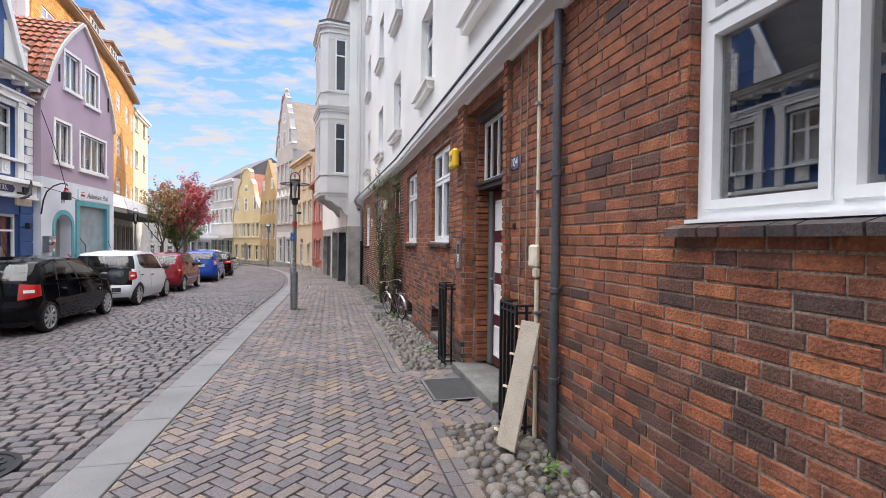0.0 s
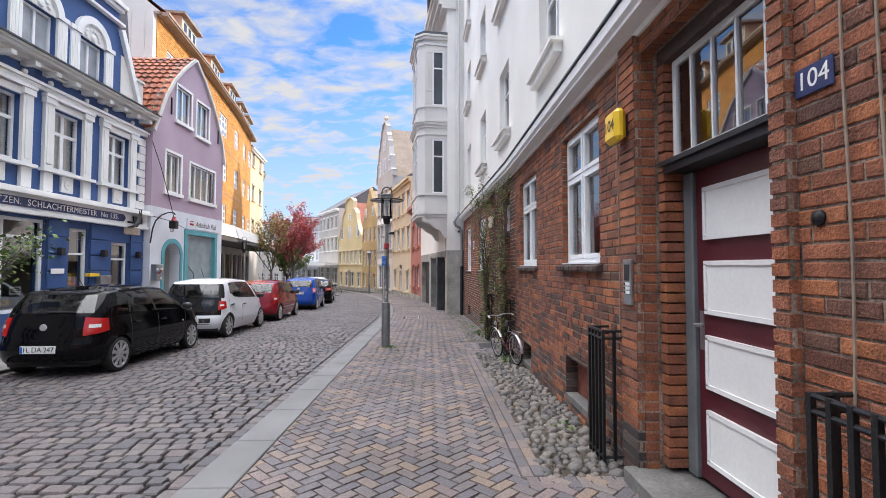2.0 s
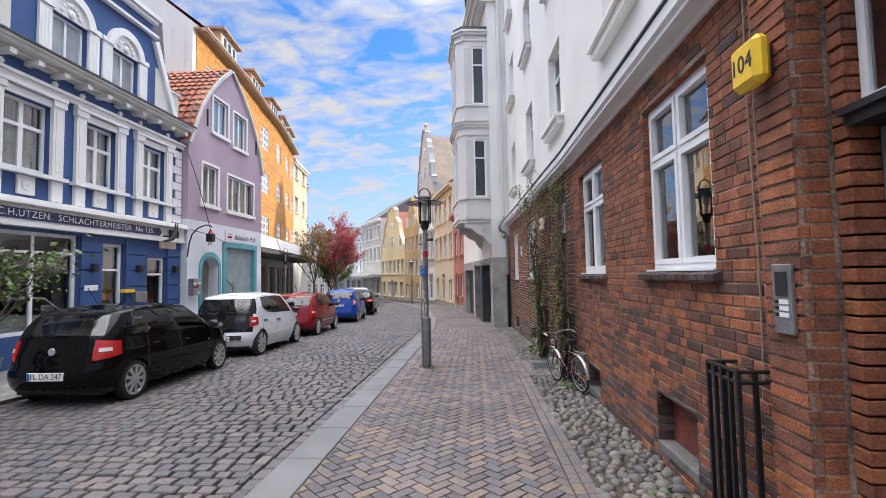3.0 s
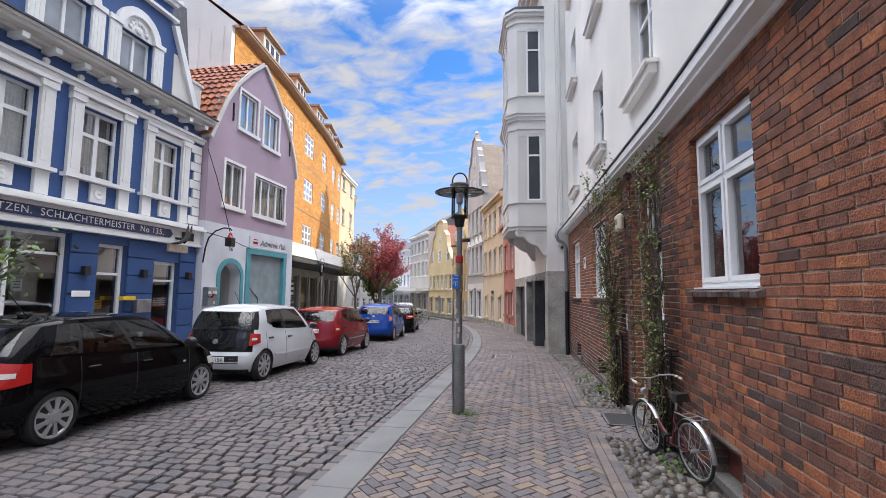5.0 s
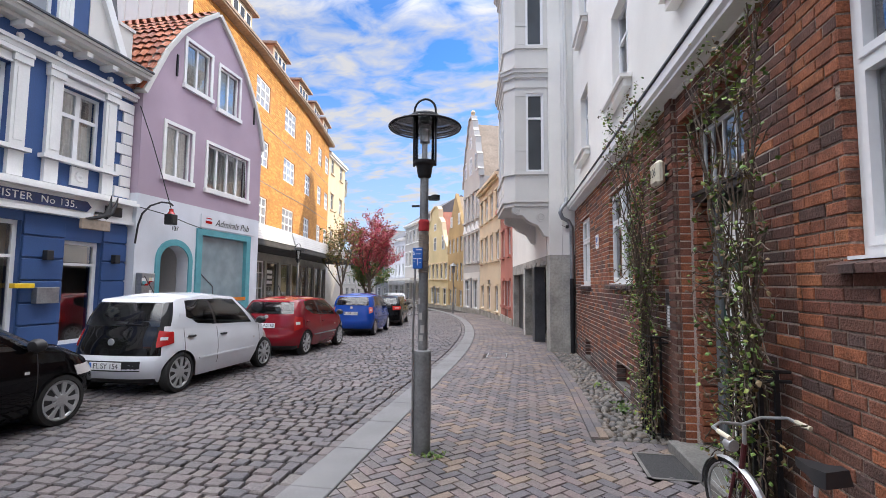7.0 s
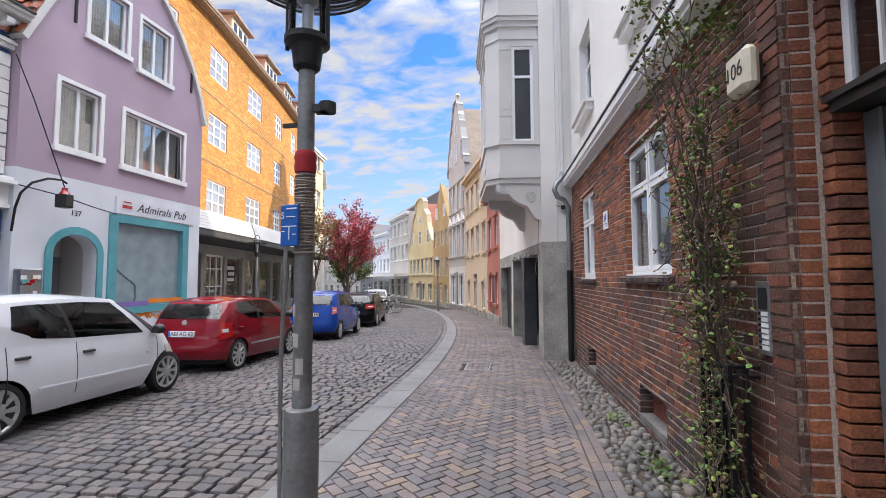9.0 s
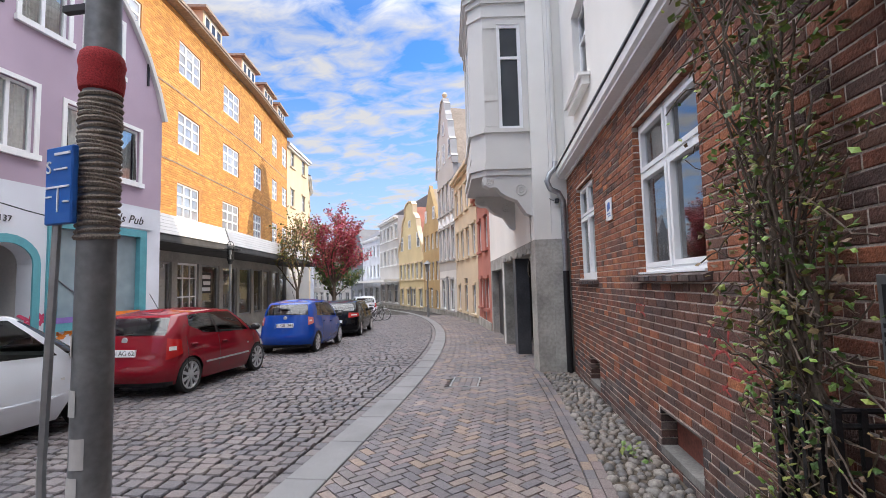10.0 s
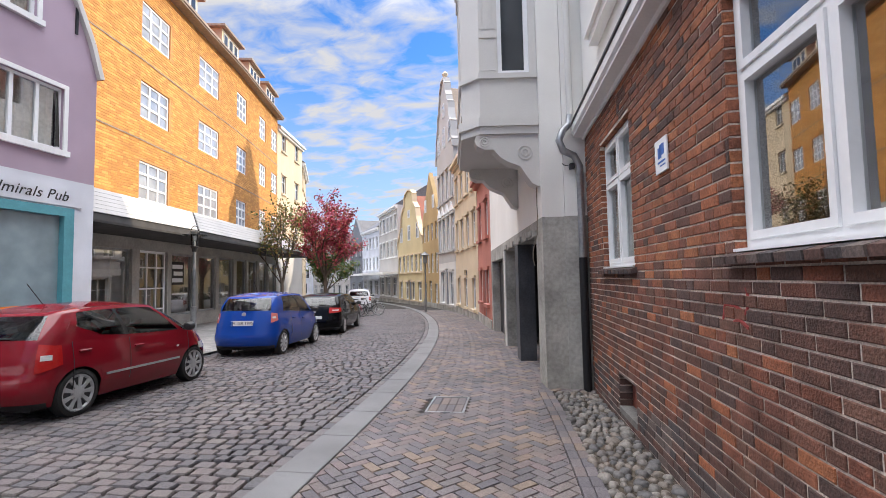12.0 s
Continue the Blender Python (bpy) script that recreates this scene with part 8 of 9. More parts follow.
part("paint_band", bm, bpy.data.materials["orange_spray"], lilac_house, "orange painted band", FP)
bm = B()
box(bm, -21.0, -20.0, 0.052, 0.056, 0.78, 0.90)
part("paint_band", bm, mat("violet_spray", (0.22, 0.14, 0.42), 0.7, bump=0), lilac_house, "violet painted band", FP)
bm = B()
tube(bm, [FP @ Vector(p) for p in ((-20.05, -0.07, 1.75), (-20.4, -0.07, 1.5), (-20.55, -0.07, 1.4))], 0.016, 5)
tube(bm, [FP @ Vector(p) for p in ((-20.55, -0.07, 1.42), (-20.7, -0.07, 1.3), (-20.72, -0.07, 1.0), (-20.66, -0.07, 0.85))], 0.02, 5)
part("window_streak", bm, M_DGREY, lilac_house, "dark streak on the pane")
# sash of the pub's upper window tilted open: dark slips painted as gap shade
for a, b in ((20.14, 20.24), (22.0, 22.1)):
    bm = B()
    prism(bm, [(-b, 4.28), (-a, 4.28), (-a - 0.02, 5.45), (-b + 0.06, 5.45)], -0.05, -0.045)
    part("open_gap", bm, M_DARK, lilac_house, "", FP)
# anchor irons on the lilac gable
for y, z in ((18.75, 7.3), (22.35, 7.2)):
    bm = B()
    box(bm, -y - 0.025, -y + 0.025, 0.003, 0.04, z - 0.3, z + 0.3)
    part("wall_anchor", bm, M_IRON, lilac_house, "black iron wall anchor", FP)
# poster in a shop window under the canopy
F1 = frame_at(*OR[2], *OR[1])
bm = B()
box(bm, 0.9, 1.9, -0.09, -0.08, 1.25, 2.2)
po = part("poster", bm, M_BLACK, orange_house, "black poster with white lettering", F1)
bm = B()
for k in range(3):
    box(bm, 1.0, 1.8 - 0.1 * (k % 2), -0.08, -0.076, 1.35 + k * 0.28, 1.52 + k * 0.28)
part("poster_letters", bm, M_PVC, po, "", F1)
# thin post by the far pavement and a street name plate
t = thing("far_lamp", Matrix.Translation((-5.25, 42.3, zg(42.3))), "slim dark lamp post on the far pavement", "street lamp", "street lamps")
bm = B()
lathe(bm, [(0.09, 0.0), (0.09, 0.8), (0.05, 0.85), (0.045, 3.0), (0.12, 3.05), (0.14, 3.5), (0.3, 3.55), (0.05, 3.75), (0.0, 3.8)], 12)
part("post", bm, M_POLE, t, smooth=True)
# red paint marks on the brick
rn = random.Random(2)
for k, (y, z) in enumerate(((15.05, 1.05), (14.75, 1.0), (15.2, 0.95), (14.9, 0.8), (16.7, 1.2))):
    bm = B()
    pts = [FB @ Vector((y - UB + 0.16 * math.sin(i * 0.8 + k), 0.016, z - 0.025 * i + 0.05 * math.cos(i * 1.7))) for i in range(9)]
    tube(bm, pts, 0.014, 5)
    bm.transform(FB @ Matrix.Diagonal((1, 0.3, 1, 1)) @ FB.inverted())
    part("spray_mark", bm, bpy.data.materials.get("red_spray") or mat("red_spray", (0.33, 0.05, 0.045), 0.8, grain=60, amount=0.3, bump=0.2), brick_house, "faded red spray mark")

# ---- kerb, setts, pavers, cobbles and bricks ----
NEAR = {"n": 0}


class Pile:
    """Gathers pieces: the first few hundred of a chosen stretch as objects on shared meshes, the rest joined."""

    def __init__(self, name, material, parent, limit=300):
        self.name, self.material, self.parent, self.limit = name, material, parent, limit
        self.v, self.f, self.count, self.shared = [], [], 0, {}

    def add(self, verts, faces, m=None, key=None):
        if key is not None and self.count < self.limit:
            if key not in self.shared:
                me = bpy.data.meshes.new(self.name)
                me.from_pydata([tuple(p) for p in verts], [], faces)
                me.materials.append(self.material)
                self.shared[key] = me
            ob = new(self.name, self.shared[key])
            ob.parent, ob.matrix_basis = self.parent, m
            self.count += 1
            return
        k = len(self.v)
        self.v += [tuple(m @ Vector(p)) for p in verts] if m is not None else [tuple(p) for p in verts]
        self.f += [tuple(i + k for i in q) for q in faces]

    def finish(self, name):
        ob = raw(name, self.v, self.f, self.material, self.parent)
        ob["kind"] = "stuff"
        return ob


def slab(poly, z0, z1, inset, rings=2):
    """Verts and faces of a flat stone with sloping edges."""
    n = len(poly)
    cx, cy = sum(p[0] for p in poly) / n, sum(p[1] for p in poly) / n
    vs = [(x, y, z0) for x, y in poly]

    def ring(d, z):
        out = []
        for x, y in poly:
            l = math.hypot(x - cx, y - cy)
            s = max(0.2, 1 - d / l)
            out.append((cx + (x - cx) * s, cy + (y - cy) * s, z))
        return out
    if rings == 2:
        vs += ring(inset, z1)
    else:
        vs += ring(inset * 0.3, z0 + (z1 - z0) * 0.72) + ring(inset * 1.3, z1)
    fs = []
    for r in range(len(vs) // n - 1):
        for i in range(n):
            j = (i + 1) % n
            fs.append((r * n + i, r * n + j, (r + 1) * n + j, (r + 1) * n + i))
    fs.append(tuple(range(len(vs) - n, len(vs))))
    return vs, fs


rnd = random.Random(5)
# carriageway: rows of granite setts
pile = Pile("sett", M_SETT, road)
shapes = []
for k in range(24):
    w, d = 1.0, 1.0
    c = 0.16
    poly = [(-0.5 + rnd.uniform(0, .06), -0.5 + c * rnd.random()), (-0.5 + c * rnd.uniform(0.5, 1), -0.5 + rnd.uniform(0, .05)), (0.5 - c * rnd.uniform(0.5, 1), -0.5 + rnd.uniform(0, .05)), (0.5 - rnd.uniform(0, .06), -0.5 + c * rnd.random()), (0.5 - rnd.uniform(0, .06), 0.5 - c * rnd.random()), (0.5 - c * rnd.uniform(0.5, 1), 0.5 - rnd.uniform(0, .05)), (-0.5 + c * rnd.uniform(0.5, 1), 0.5 - rnd.uniform(0, .05)), (-0.5 + rnd.uniform(0, .06), 0.5 - c * rnd.random())]
    shapes.append(slab(poly, -0.045, 0.0, 0.065, 3))
y, row = -4.0, 0
while y < 46:
    d = rnd.uniform(0.135, 0.165)
    s = KERB_L + 0.02 + rnd.uniform(-0.06, 0.0)
    while s < -2.12:
        w = rnd.uniform(0.145, 0.225)
        yy = y + 0.03 * math.sin(s * 1.7 + row * 0.2)
        px, py, pz = on(s + w / 2, yy, rnd.uniform(-0.006, 0.006))
        k = rnd.randrange(24)
        m = Matrix.Translation((px, py, pz)) @ pose(0, 0, 0, rnd.uniform(-2, 2), rnd.uniform(-2, 2), rnd.uniform(-4, 4)) @ Matrix.Diagonal((w - 0.014, d - 0.014, 1, 1))
        near = 3.2 < y < 7.0 and -3.9 < s < -2.2
        pile.add(*shapes[k], m, k if near else None)
        s += w
    y += d
    row += 1
# two runs of gutter setts along the kerb
for s0 in (-2.10, -1.955):
    y = 1.0
    while y < 46:
        l = rnd.uniform(0.19, 0.25)
        px, py, pz = on(s0 + 0.07, y + l / 2, -0.012 + rnd.uniform(-0.004, 0.004))
        b = math.atan((bend(y + 0.5) - bend(y)) / 0.5)
        pile.add(*shapes[rnd.randrange(24)], Matrix.Translation((px, py, pz)) @ pose(0, 0, 0, rnd.uniform(-1, 1), rnd.uniform(-1, 1), -math.degrees(b)) @ Matrix.Diagonal((0.128, l - 0.012, 1, 1)))
        y += l
pile.finish("setts")

# granite kerb slabs
kerb = thing("kerb", None, "flat grey granite kerb slabs beside the carriageway", "kerb", kind="structure")
y = -3.0
while y < 60:
    l = rnd.uniform(0.92, 1.06)
    bm = B()
    a, b = on(0, y + 0.004), on(0, y + l - 0.006)
    lo, hi = [], []
    for (x, yy, z), s in ((a, -1.81), (a, -1.43), (b, -1.43), (b, -1.81)):
        lo.append(bm.verts.new((x + s, yy, z - 0.15)))
        hi.append(bm.verts.new((x + s, yy, z + 0.012)))
    bm.faces.new(hi)
    for i in range(4):
        bm.faces.new((lo[i], lo[(i + 1) % 4], hi[(i + 1) % 4], hi[i]))
    bmesh.ops.recalc_face_normals(bm, faces=bm.faces[:])
    bmesh.ops.bevel(bm, geom=[e for e in bm.edges if all(v in hi for v in e.verts)], offset=0.008, segments=1, affect="EDGES")
    part("kerbstone", bm, M_KERB, kerb)
    y += l
kerb_w = thing("kerb_west", None, "granite kerb along the western footway", "kerb", kind="structure")
y = 0.0
while y < 52:
    bm = B()
    a, b = on(KERB_L, y + 0.004), on(KERB_L, y + 0.99)
    lo, hi = [], []
    for (x, yy, z), s in ((a, -0.13), (a, 0.0), (b, 0.0), (b, -0.13)):
        lo.append(bm.verts.new((x + s, yy, z - 0.2)))
        hi.append(bm.verts.new((x + s, yy, z + 0.062)))
    bm.faces.new(hi)
    for i in range(4):
        bm.faces.new((lo[i], lo[(i + 1) % 4], hi[(i + 1) % 4], hi[i]))
    bmesh.ops.recalc_face_normals(bm, faces=bm.faces[:])
    part("kerbstone", bm, M_KERB, kerb_w)
    y += 1.0

# western footway slabs
pile = Pile("footway_slab", M_LPAVE, pave_l, 0)
y = 1.0
while y < 46:
    s = -12.6
    k = 0
    while s < KERB_L - 0.15:
        px, py, pz = on(s, y, 0.055)
        pile.add(*slab([(0.005, 0.005), (0.295, 0.005), (0.295, 0.295), (0.005, 0.295)], 0.0, 0.008, 0.004), Matrix.Translation((px, py, pz)))
        s += 0.3
    y += 0.3
pile.finish("footway_slabs")


# herringbone pavement
def clip(poly, axis, limit, keep_less):
    out = []
    n = len(poly)
    for i in range(n):
        p, q = poly[i], poly[(i + 1) % n]
        a = (p[axis] <= limit) == keep_less or p[axis] == limit
        b = (q[axis] <= limit) == keep_less or q[axis] == limit
        if a:
            out.append(p)
        if a != b:
            t = (limit - p[axis]) / (q[axis] - p[axis])
            out.append((p[0] + t * (q[0] - p[0]), p[1] + t * (q[1] - p[1])))
    return out


S_EDGE = 0.80  # inner edge of the cobble strip


def cover_at(s, y):
    """Where covers and steps interrupt the paving."""
    for a, b, c, d in COVERS:
        if a < s < b and c < y < d:
            return True
    return False


COVERS = [(1.08, 1.64, 4.74, 5.52), (1.14, 1.66, 12.48, 13.12), (-0.88, -0.38, 19.62, 20.38)]
PW_ = 0.105
pile = Pile("paver", M_PAVER, pave_r)
c45 = math.sqrt(0.5)
flat_p = slab([(-0.0995 + 0.0, -0.047), (0.0995, -0.047), (0.0995, 0.047), (-0.0995, 0.047)], -0.02, 0.0, 0.007)
N_ = 260


def lane(y):
    """The paved width ends at the cobbles, or at the wall in front of the doors and past the brick house."""
    if 4.1 < y < 6.0 or 11.95 < y < 13.5 or y > 20.9:
        return 1.62
    return S_EDGE - (0.0 if y < 16 else 0.03 * (y - 16))


for i in range(-N_, N_):
    for j in range(-N_, N_):
        dmod = (i - j) % 4
        if dmod == 0:
            cx, cy, ang = i + 1.0, j + 0.5, 45
        elif dmod == 3:
            cx, cy, ang = i + 0.5, j + 1.0, 135
        else:
            continue
        cx, cy = cx * PW_, cy * PW_
        s, y = (cx - cy) * c45, (cx + cy) * c45 + 20.0
        if not (-4.0 < y < 44 and -1.5 < s < 1.75):
            continue
        edge = lane(y)
        if s > edge + 0.12 or cover_at(s, y):
            continue
        a = math.radians(ang)
        hl, hw_ = 0.1025, 0.0495
        poly = [(s + x * math.cos(a) - z * math.sin(a), y + x * math.sin(a) + z * math.cos(a)) for x, z in ((-hl, -hw_), (hl, -hw_), (hl, hw_), (-hl, hw_))]
        inside = all(-1.415 < p[0] < edge for p in poly)
        dz = rnd.uniform(-0.003, 0.003)
        if inside and y < 18:
            px, py, pz = on(s, y, 0.004 + dz)
            m = Matrix.Translation((px, py, pz)) @ pose(0, 0, 0, math.degrees(math.atan(SLOPE)) + rnd.uniform(-.6, .6), rnd.uniform(-.8, .8), ang)
            pile.add(*flat_p, m, "p" if 2.6 < y < 4.9 and -1.3 < s < 0.8 else None)
        else:
            poly = clip(poly, 0, edge, True)
            if len(poly) >= 3:
                poly = clip(poly, 0, -1.42, False)
            if len(poly) < 3:
                continue
            px, py, pz = on(0, y, 0.004 + dz)
            vs, fs = slab([(p[0], p[1] - y) for p in poly], -0.02, 0.0, 0.006)
            pile.add(vs, fs, Matrix.Translation((px, py, pz)))
pile.finish("pavers")

# edging course between pavers and cobbles
pile = Pile("edging_paver", M_PAVER, pave_r, 150)
edge_p = slab([(-0.047, -0.098), (0.047, -0.098), (0.047, 0.098), (-0.047, 0.098)], -0.02, 0.0, 0.006)
y = -4.0
while y < 20.9:
    if not (4.1 < y < 5.95 or 11.95 < y < 13.45):
        px, py, pz = on(lane(y) + 0.055, y + 0.1, 0.006)
        pile.add(*edge_p, Matrix.Translation((px, py, pz)), "e")
        px, py, pz = on(lane(y) + 0.155, y + 0.12, 0.004)
        pile.add(*edge_p, Matrix.Translation((px, py, pz)), "e")
    y += 0.2
for y in (4.15, 5.9, 12.0, 13.4):
    for k in range(8):
        px, py, pz = on(0.88 + k * 0.1, y, 0.005)
        pile.add(*edge_p, Matrix.Translation((px, py, pz)), "e")
pile.finish("edging_pavers")

# river cobbles along the wall
strip = sheet("cobble_bed", 0.98, 1.95, -3, 20.95, -0.012, M_SOIL)
tagged(strip, "strip of rounded river cobbles along the house wall", "cobbles", kind="structure")


def pebble(k):
    n = 9
    vs, fs = [], []
    for (rr, z) in ((0.5, -0.3), (0.5, 0.0), (0.38, 0.32), (0.17, 0.46)):
        for i in range(n):
            a = 2 * math.pi * i / n
            w = 1 + 0.14 * math.sin(2 * a + k) + 0.09 * math.sin(3 * a + 2.1 * k)
            vs.append((rr * w * math.cos(a), rr * w * math.sin(a), z))
    for r in range(3):
        for i in range(n):
            j = (i + 1) % n
            fs.append((r * n + i, r * n + j, r * n + n + j, r * n + n + i))
    fs.append(tuple(range(3 * n, 4 * n)))
    return vs, fs


pebs = [pebble(k) for k in range(14)]
pile = Pile("cobble", M_PEBBLE, strip)
placed = {}
for _ in range(40000):
    y = rnd.uniform(-3.0, 20.9)
    if 4.05 < y < 6.0 or 11.9 < y < 13.45:
        continue
    wx = 1.75 if y < UB else 1.75 - 0.033 * (y - UB)
    lo = lane(y) + 0.21
    s = rnd.uniform(lo, wx - 0.03)
    r = rnd.choice((0.036, 0.044, 0.052, 0.060, 0.070))
    cell = (int(s * 8), int(y * 8))
    if any(math.hypot(s - a, y - b) < (r + c) * 0.86 for i in (-1, 0, 1) for j in (-1, 0, 1) for a, b, c in placed.get((cell[0] + i, cell[1] + j), ())):
        continue
    placed.setdefault(cell, []).append((s, y, r))
    k = rnd.randrange(14)
    e = rnd.uniform(0.75, 1.0)
    m = Matrix.Translation((s, y, zg(y) + rnd.uniform(-0.01, 0.005))) @ pose(0, 0, 0, rnd.uniform(-12, 12), rnd.uniform(-12, 12), rnd.uniform(0, 360)) @ Matrix.Diagonal((2 * r, 2 * r * e, r * 1.15, 1))
    pile.add(*pebs[k], m, k if 0.8 < y < 4.05 or 6.0 < y < 8.0 else None)
cob = pile.finish("cobbles")
cob.data.polygons.foreach_set("use_smooth", [True] * len(cob.data.polygons))
for me in pile.shared.values():
    me.polygons.foreach_set("use_smooth", [True] * len(me.polygons))

# covers: foot gratings at the doors and an iron cover in the pavement
for s0, s1, y0, y1 in COVERS[:2]:
    t = thing("foot_grating", None, "square dark rubber foot grating set in the paving", "grating", "foot gratings")
    bm = B()
    z = zg((y0 + y1) / 2)
    box(bm, s0, s1, y0, y1, z - 0.05, z + 0.014)
    part("mat", bm, mat("rubber_mat", (0.05, 0.05, 0.052), 0.9, grain=120, amount=0.4, bump=0.6) if "rubber_mat" not in bpy.data.materials else bpy.data.materials["rubber_mat"], t)
    bm = B()
    for q in ((s0, s1, y0, y0 + 0.03), (s0, s1, y1 - 0.03, y1), (s0, s0 + 0.03, y0, y1), (s1 - 0.03, s1, y0, y1)):
        box(bm, *q, z - 0.05, z + 0.02)
    part("rim", bm, M_STEP, t)
s0, s1, y0, y1 = COVERS[2]
t = thing("inspection_cover", None, "paved inspection cover with an iron rim", "cover")
z = zg(20)
bm = B()
for q in ((s0, s1, y0, y0 + 0.025), (s0, s1, y1 - 0.025, y1), (s0, s0 + 0.025, y0 + 0.025, y1 - 0.025), (s1 - 0.025, s1, y0 + 0.025, y1 - 0.025)):
    box(bm, *q, z - 0.05, z + 0.012)
part("rim", bm, M_METAL, t)
for k in range(8):
    bm = B()
    box(bm, s0 + 0.03 + (k % 4) * 0.11, s0 + 0.135 + (k % 4) * 0.11, y0 + 0.03 + (k // 4) * 0.355, y0 + 0.375 + (k // 4) * 0.35, z - 0.04, z + 0.006, bevel=0.005)
    part("infill_paver", bm, M_PAVER, t)
t = thing("manhole", Matrix.Translation((-2.55, 3.95, zg(3.95) + 0.002)), "round cast iron manhole cover in the setts", "manhole")
bm = B()
lathe(bm, [(0.34, -0.04), (0.34, 0.008), (0.30, 0.010), (0.295, 0.0), (0.0, 0.0)], 32)
part("frame", bm, M_IRON, t)
for k in range(-4, 5):
    for j in range(-4, 5):
        if k * k + j * j < 17:
            bm = B()
            box(bm, k * 0.062 - 0.02, k * 0.062 + 0.02, j * 0.062 - 0.02, j * 0.062 + 0.02, 0.0, 0.008)
            part("stud", bm, M_IRON, t)

# ---- brickwork of the house ----
def brick_mesh(l, h):
    c = 0.005
    vs = [(c, 0.0075, c), (l - c, 0.0075, c), (l - c, 0.0075, h - c), (c, 0.0075, h - c), (0, 0.0, 0), (l, 0.0, 0), (l, 0.0, h), (0, 0.0, h), (0, 0.004, 0), (l, 0.004, 0), (l, 0.004, h), (0, 0.004, h)]
    fs = [(0, 3, 2, 1), (8, 0, 1, 9), (9, 1, 2, 10), (10, 2, 3, 11), (11, 3, 0, 8), (4, 8, 9, 5), (5, 9, 10, 6), (6, 10, 11, 7), (7, 11, 8, 4)]
    return vs, fs


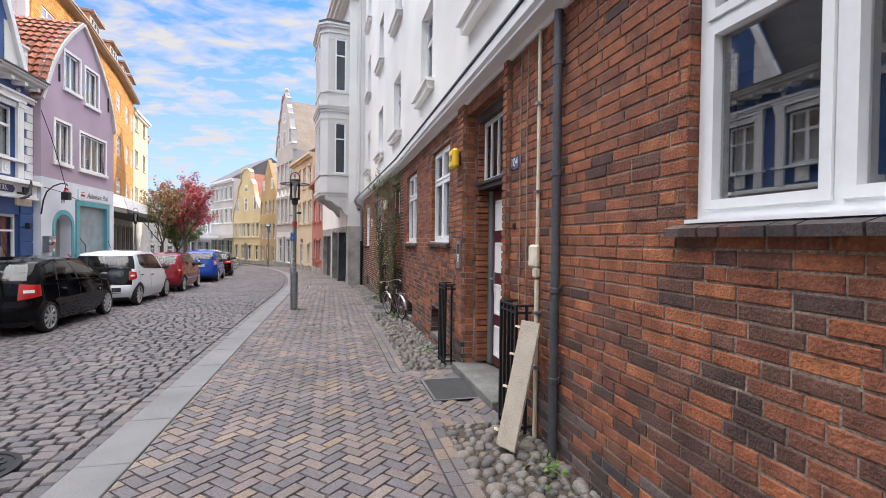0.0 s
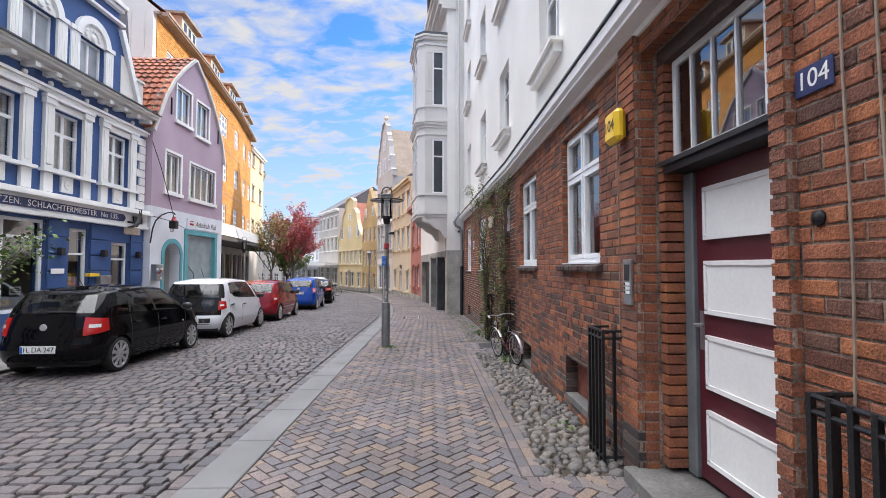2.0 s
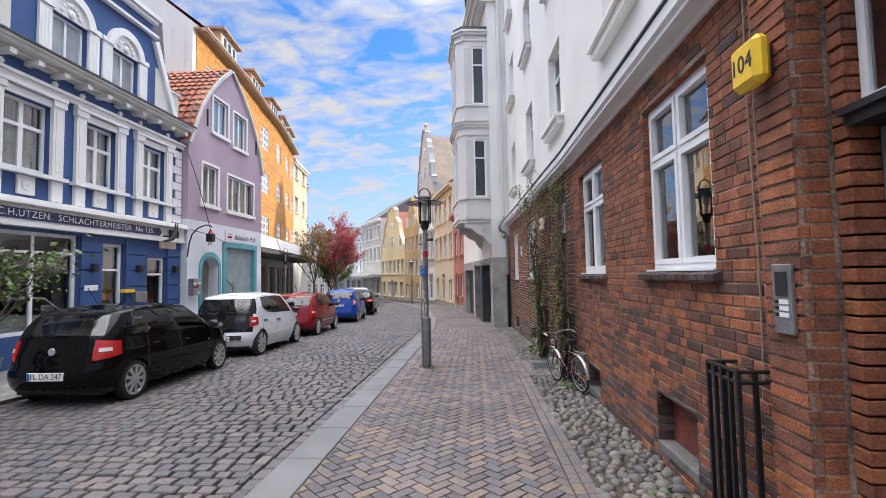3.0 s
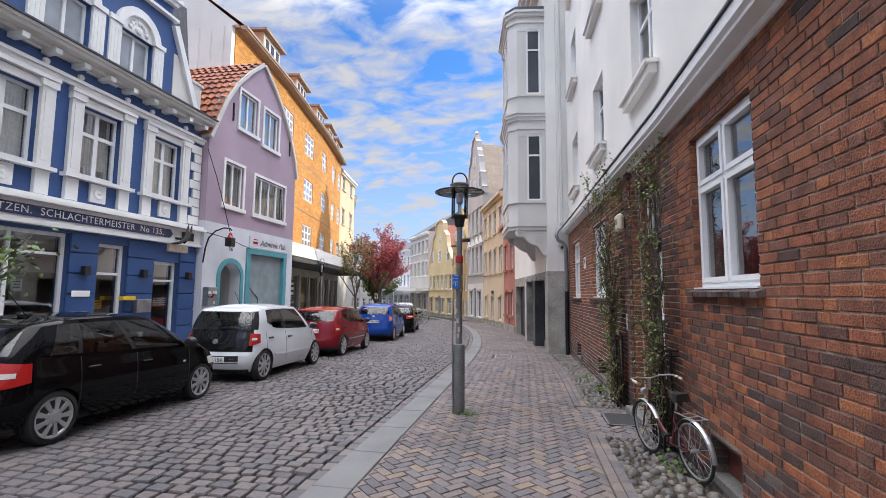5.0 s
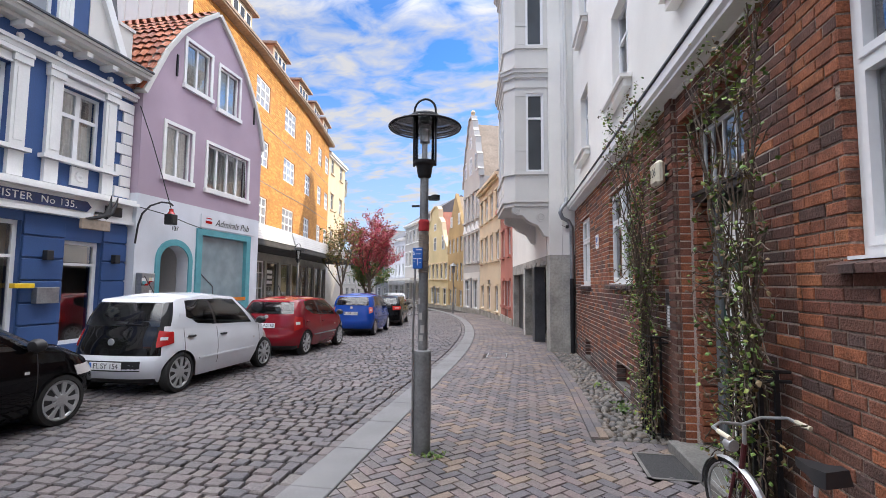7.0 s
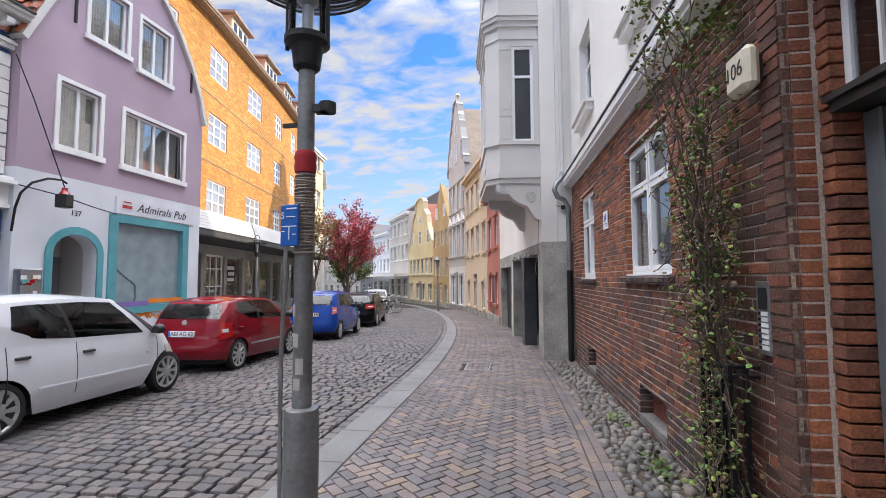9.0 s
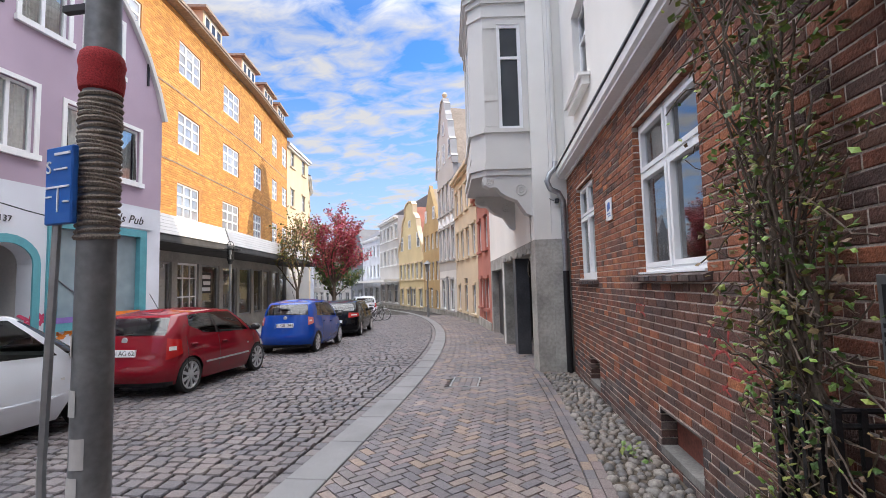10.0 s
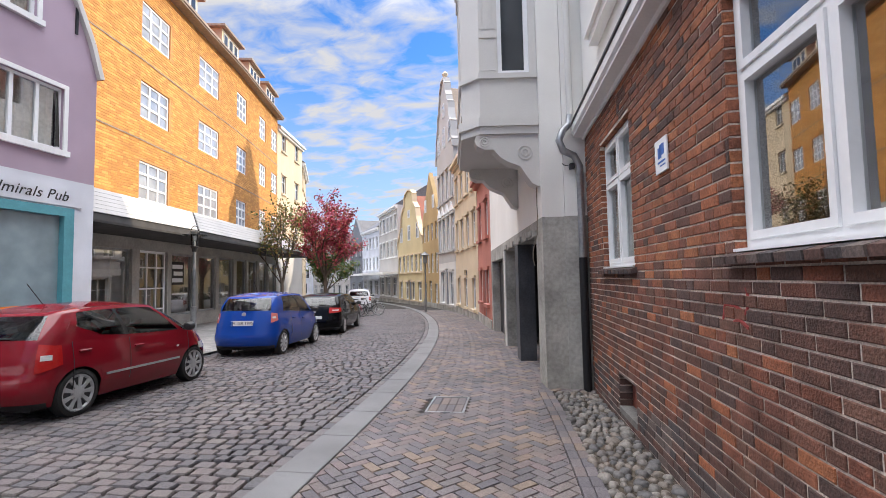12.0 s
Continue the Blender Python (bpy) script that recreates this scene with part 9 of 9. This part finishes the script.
H, JO = 0.065, 0.0118
PIL = {0: [(4.31, 4.42), (5.86, 6.16)], 1: [(13.24 - UB, 13.44 - UB)]}
for fi, (F, u_lo, u_hi, holes, wl, off) in enumerate(((FA, -4.0, UB, HOLES_A + VENTS_A, wall_a, 0.0), (FB, 0.0, LENB, HOLES_B + VENTS_B, wall_b, UB))):
    pile = Pile("brick", M_BRICK, wl, 300)
    dark = Pile("plinth_brick", M_SOOT, wl, 0)
    worn = Pile("brick", M_BRICKBROWN, wl, 300)
    z = -0.55
    row = 0
    while z + H < 3.46:
        u = u_lo - (0.0, 0.13, 0.065)[row % 3] + rnd.uniform(-0.01, 0.01)
        while u < u_hi:
            l = 0.24 if rnd.random() < 0.72 else 0.115
            a, b = max(u, u_lo), min(u + l, u_hi)
            spans = [(a, b)]
            for o in holes:
                if z + H > o[2] + 0.01 and z < o[3] - 0.005:
                    nxt = []
                    for p, q in spans:
                        if q <= o[0] or p >= o[1]:
                            nxt.append((p, q))
                        else:
                            if p < o[0]:
                                nxt.append((p, o[0]))
                            if q > o[1]:
                                nxt.append((o[1], q))
                    spans = nxt
            for p, q in spans:
                if q - p < 0.03:
                    continue
                if z + H < zg(p + off) - 0.03:
                    continue
                proud = rnd.uniform(-0.002, 0.003)
                low = z < zg(p + off) + 0.36 + 0.1 * math.sin(p * 2.3)
                full = abs((q - p) - 0.24) < 1e-6
                m = F @ Matrix.Translation((p, proud, z + rnd.uniform(-0.0015, 0.0015))) @ pose(0, 0, 0, 0, rnd.uniform(-0.35, 0.35), 0)
                if low and rnd.random() < 0.75:
                    dark.add(*brick_mesh(q - p, H), m)
                else:
                    near = fi == 0 and full and 1.6 < p < 4.0 and 0.6 < z < 2.6 or fi == 1 and full and 14.9 - UB < p < 17.5 - UB and 0.6 < z < 2.4
                    brown = fi == 1 and (z < 1.44 + 0.12 * math.sin(p * 1.7) or p < 14.5 - UB or rnd.random() < 0.3) and rnd.random() < 0.86 or fi == 0 and rnd.random() < (0.42 if z < 1.35 + 0.15 * math.sin(p * 1.3) else 0.10)
                    (worn if brown else pile).add(*brick_mesh(q - p, H), m, "full" if near else None)
            u += l + JO
        # pilasters beside the doors stand proud
        for p, q in PIL[fi]:
            m = F @ Matrix.Translation((p + 0.004 * (row % 2), 0.012, z))
            vs, fs = [], []
            w_ = q - p
            vv = [(0, 0, 0), (w_, 0, 0), (w_, 0, H), (0, 0, H), (0.006, 0.05, 0.004), (w_ - 0.006, 0.05, 0.004), (w_ - 0.006, 0.05, H - 0.004), (0.006, 0.05, H - 0.004)]
            dark_row = z < zg(p + off) + 0.36
            (dark if dark_row else worn if fi == 1 else pile).add(vv, [(4, 7, 6, 5), (0, 4, 5, 1), (1, 5, 6, 2), (2, 6, 7, 3), (3, 7, 4, 0)], m)
        # reveals of the openings
        for o in holes:
            if o[3] - o[2] > 1 and z + H > o[2] and z < o[3] - 0.05:
                for uu, sg in ((o[0], 1), (o[1], -1)):
                    dpt = 0.10
                    vv = [(uu, 0.004, z), (uu, -dpt, z), (uu, -dpt, z + H), (uu, 0.004, z + H), (uu + sg * 0.006, 0.002, z + 0.004), (uu + sg * 0.006, -dpt, z + 0.004), (uu + sg * 0.006, -dpt, z + H - 0.004), (uu + sg * 0.006, 0.002, z + H - 0.004)]
                    fcs = [(4, 5, 6, 7), (0, 1, 5, 4), (3, 7, 6, 2), (0, 4, 7, 3)]
                    pile.add(vv, [f if sg == 1 else f[::-1] for f in fcs], F)
        z += H + JO
        row += 1
    for p, q in PIL[fi]:
        bm = B()
        box(bm, p + 0.006, q - 0.006, -0.02, 0.05, -0.5, 3.42)
        part("pilaster", bm, M_MORTAR, wl, "", F)
    # soldier course over the openings' heads, seen from below
    for o in holes:
        if o[3] - o[2] > 1:
            n = round((o[1] - o[0]) / 0.078)
            for k in range(n):
                a = o[0] + (o[1] - o[0]) * k / n
                b = o[0] + (o[1] - o[0]) * (k + 1) / n - 0.012
                zz = o[3]
                vv = [(a, 0.004, zz), (b, 0.004, zz), (b, -0.1, zz), (a, -0.1, zz), (a, 0.004, zz - 0.006), (b, 0.004, zz - 0.006), (b, -0.1, zz - 0.006), (a, -0.1, zz - 0.006)]
                pile.add(vv, [(4, 5, 6, 7), (0, 1, 5, 4), (0, 4, 7, 3), (1, 2, 6, 5)], F)
    pile.finish("brickwork")
    if worn.v:
        worn.finish("weathered_brickwork")
    if dark.v:
        dark.finish("plinth_brickwork")
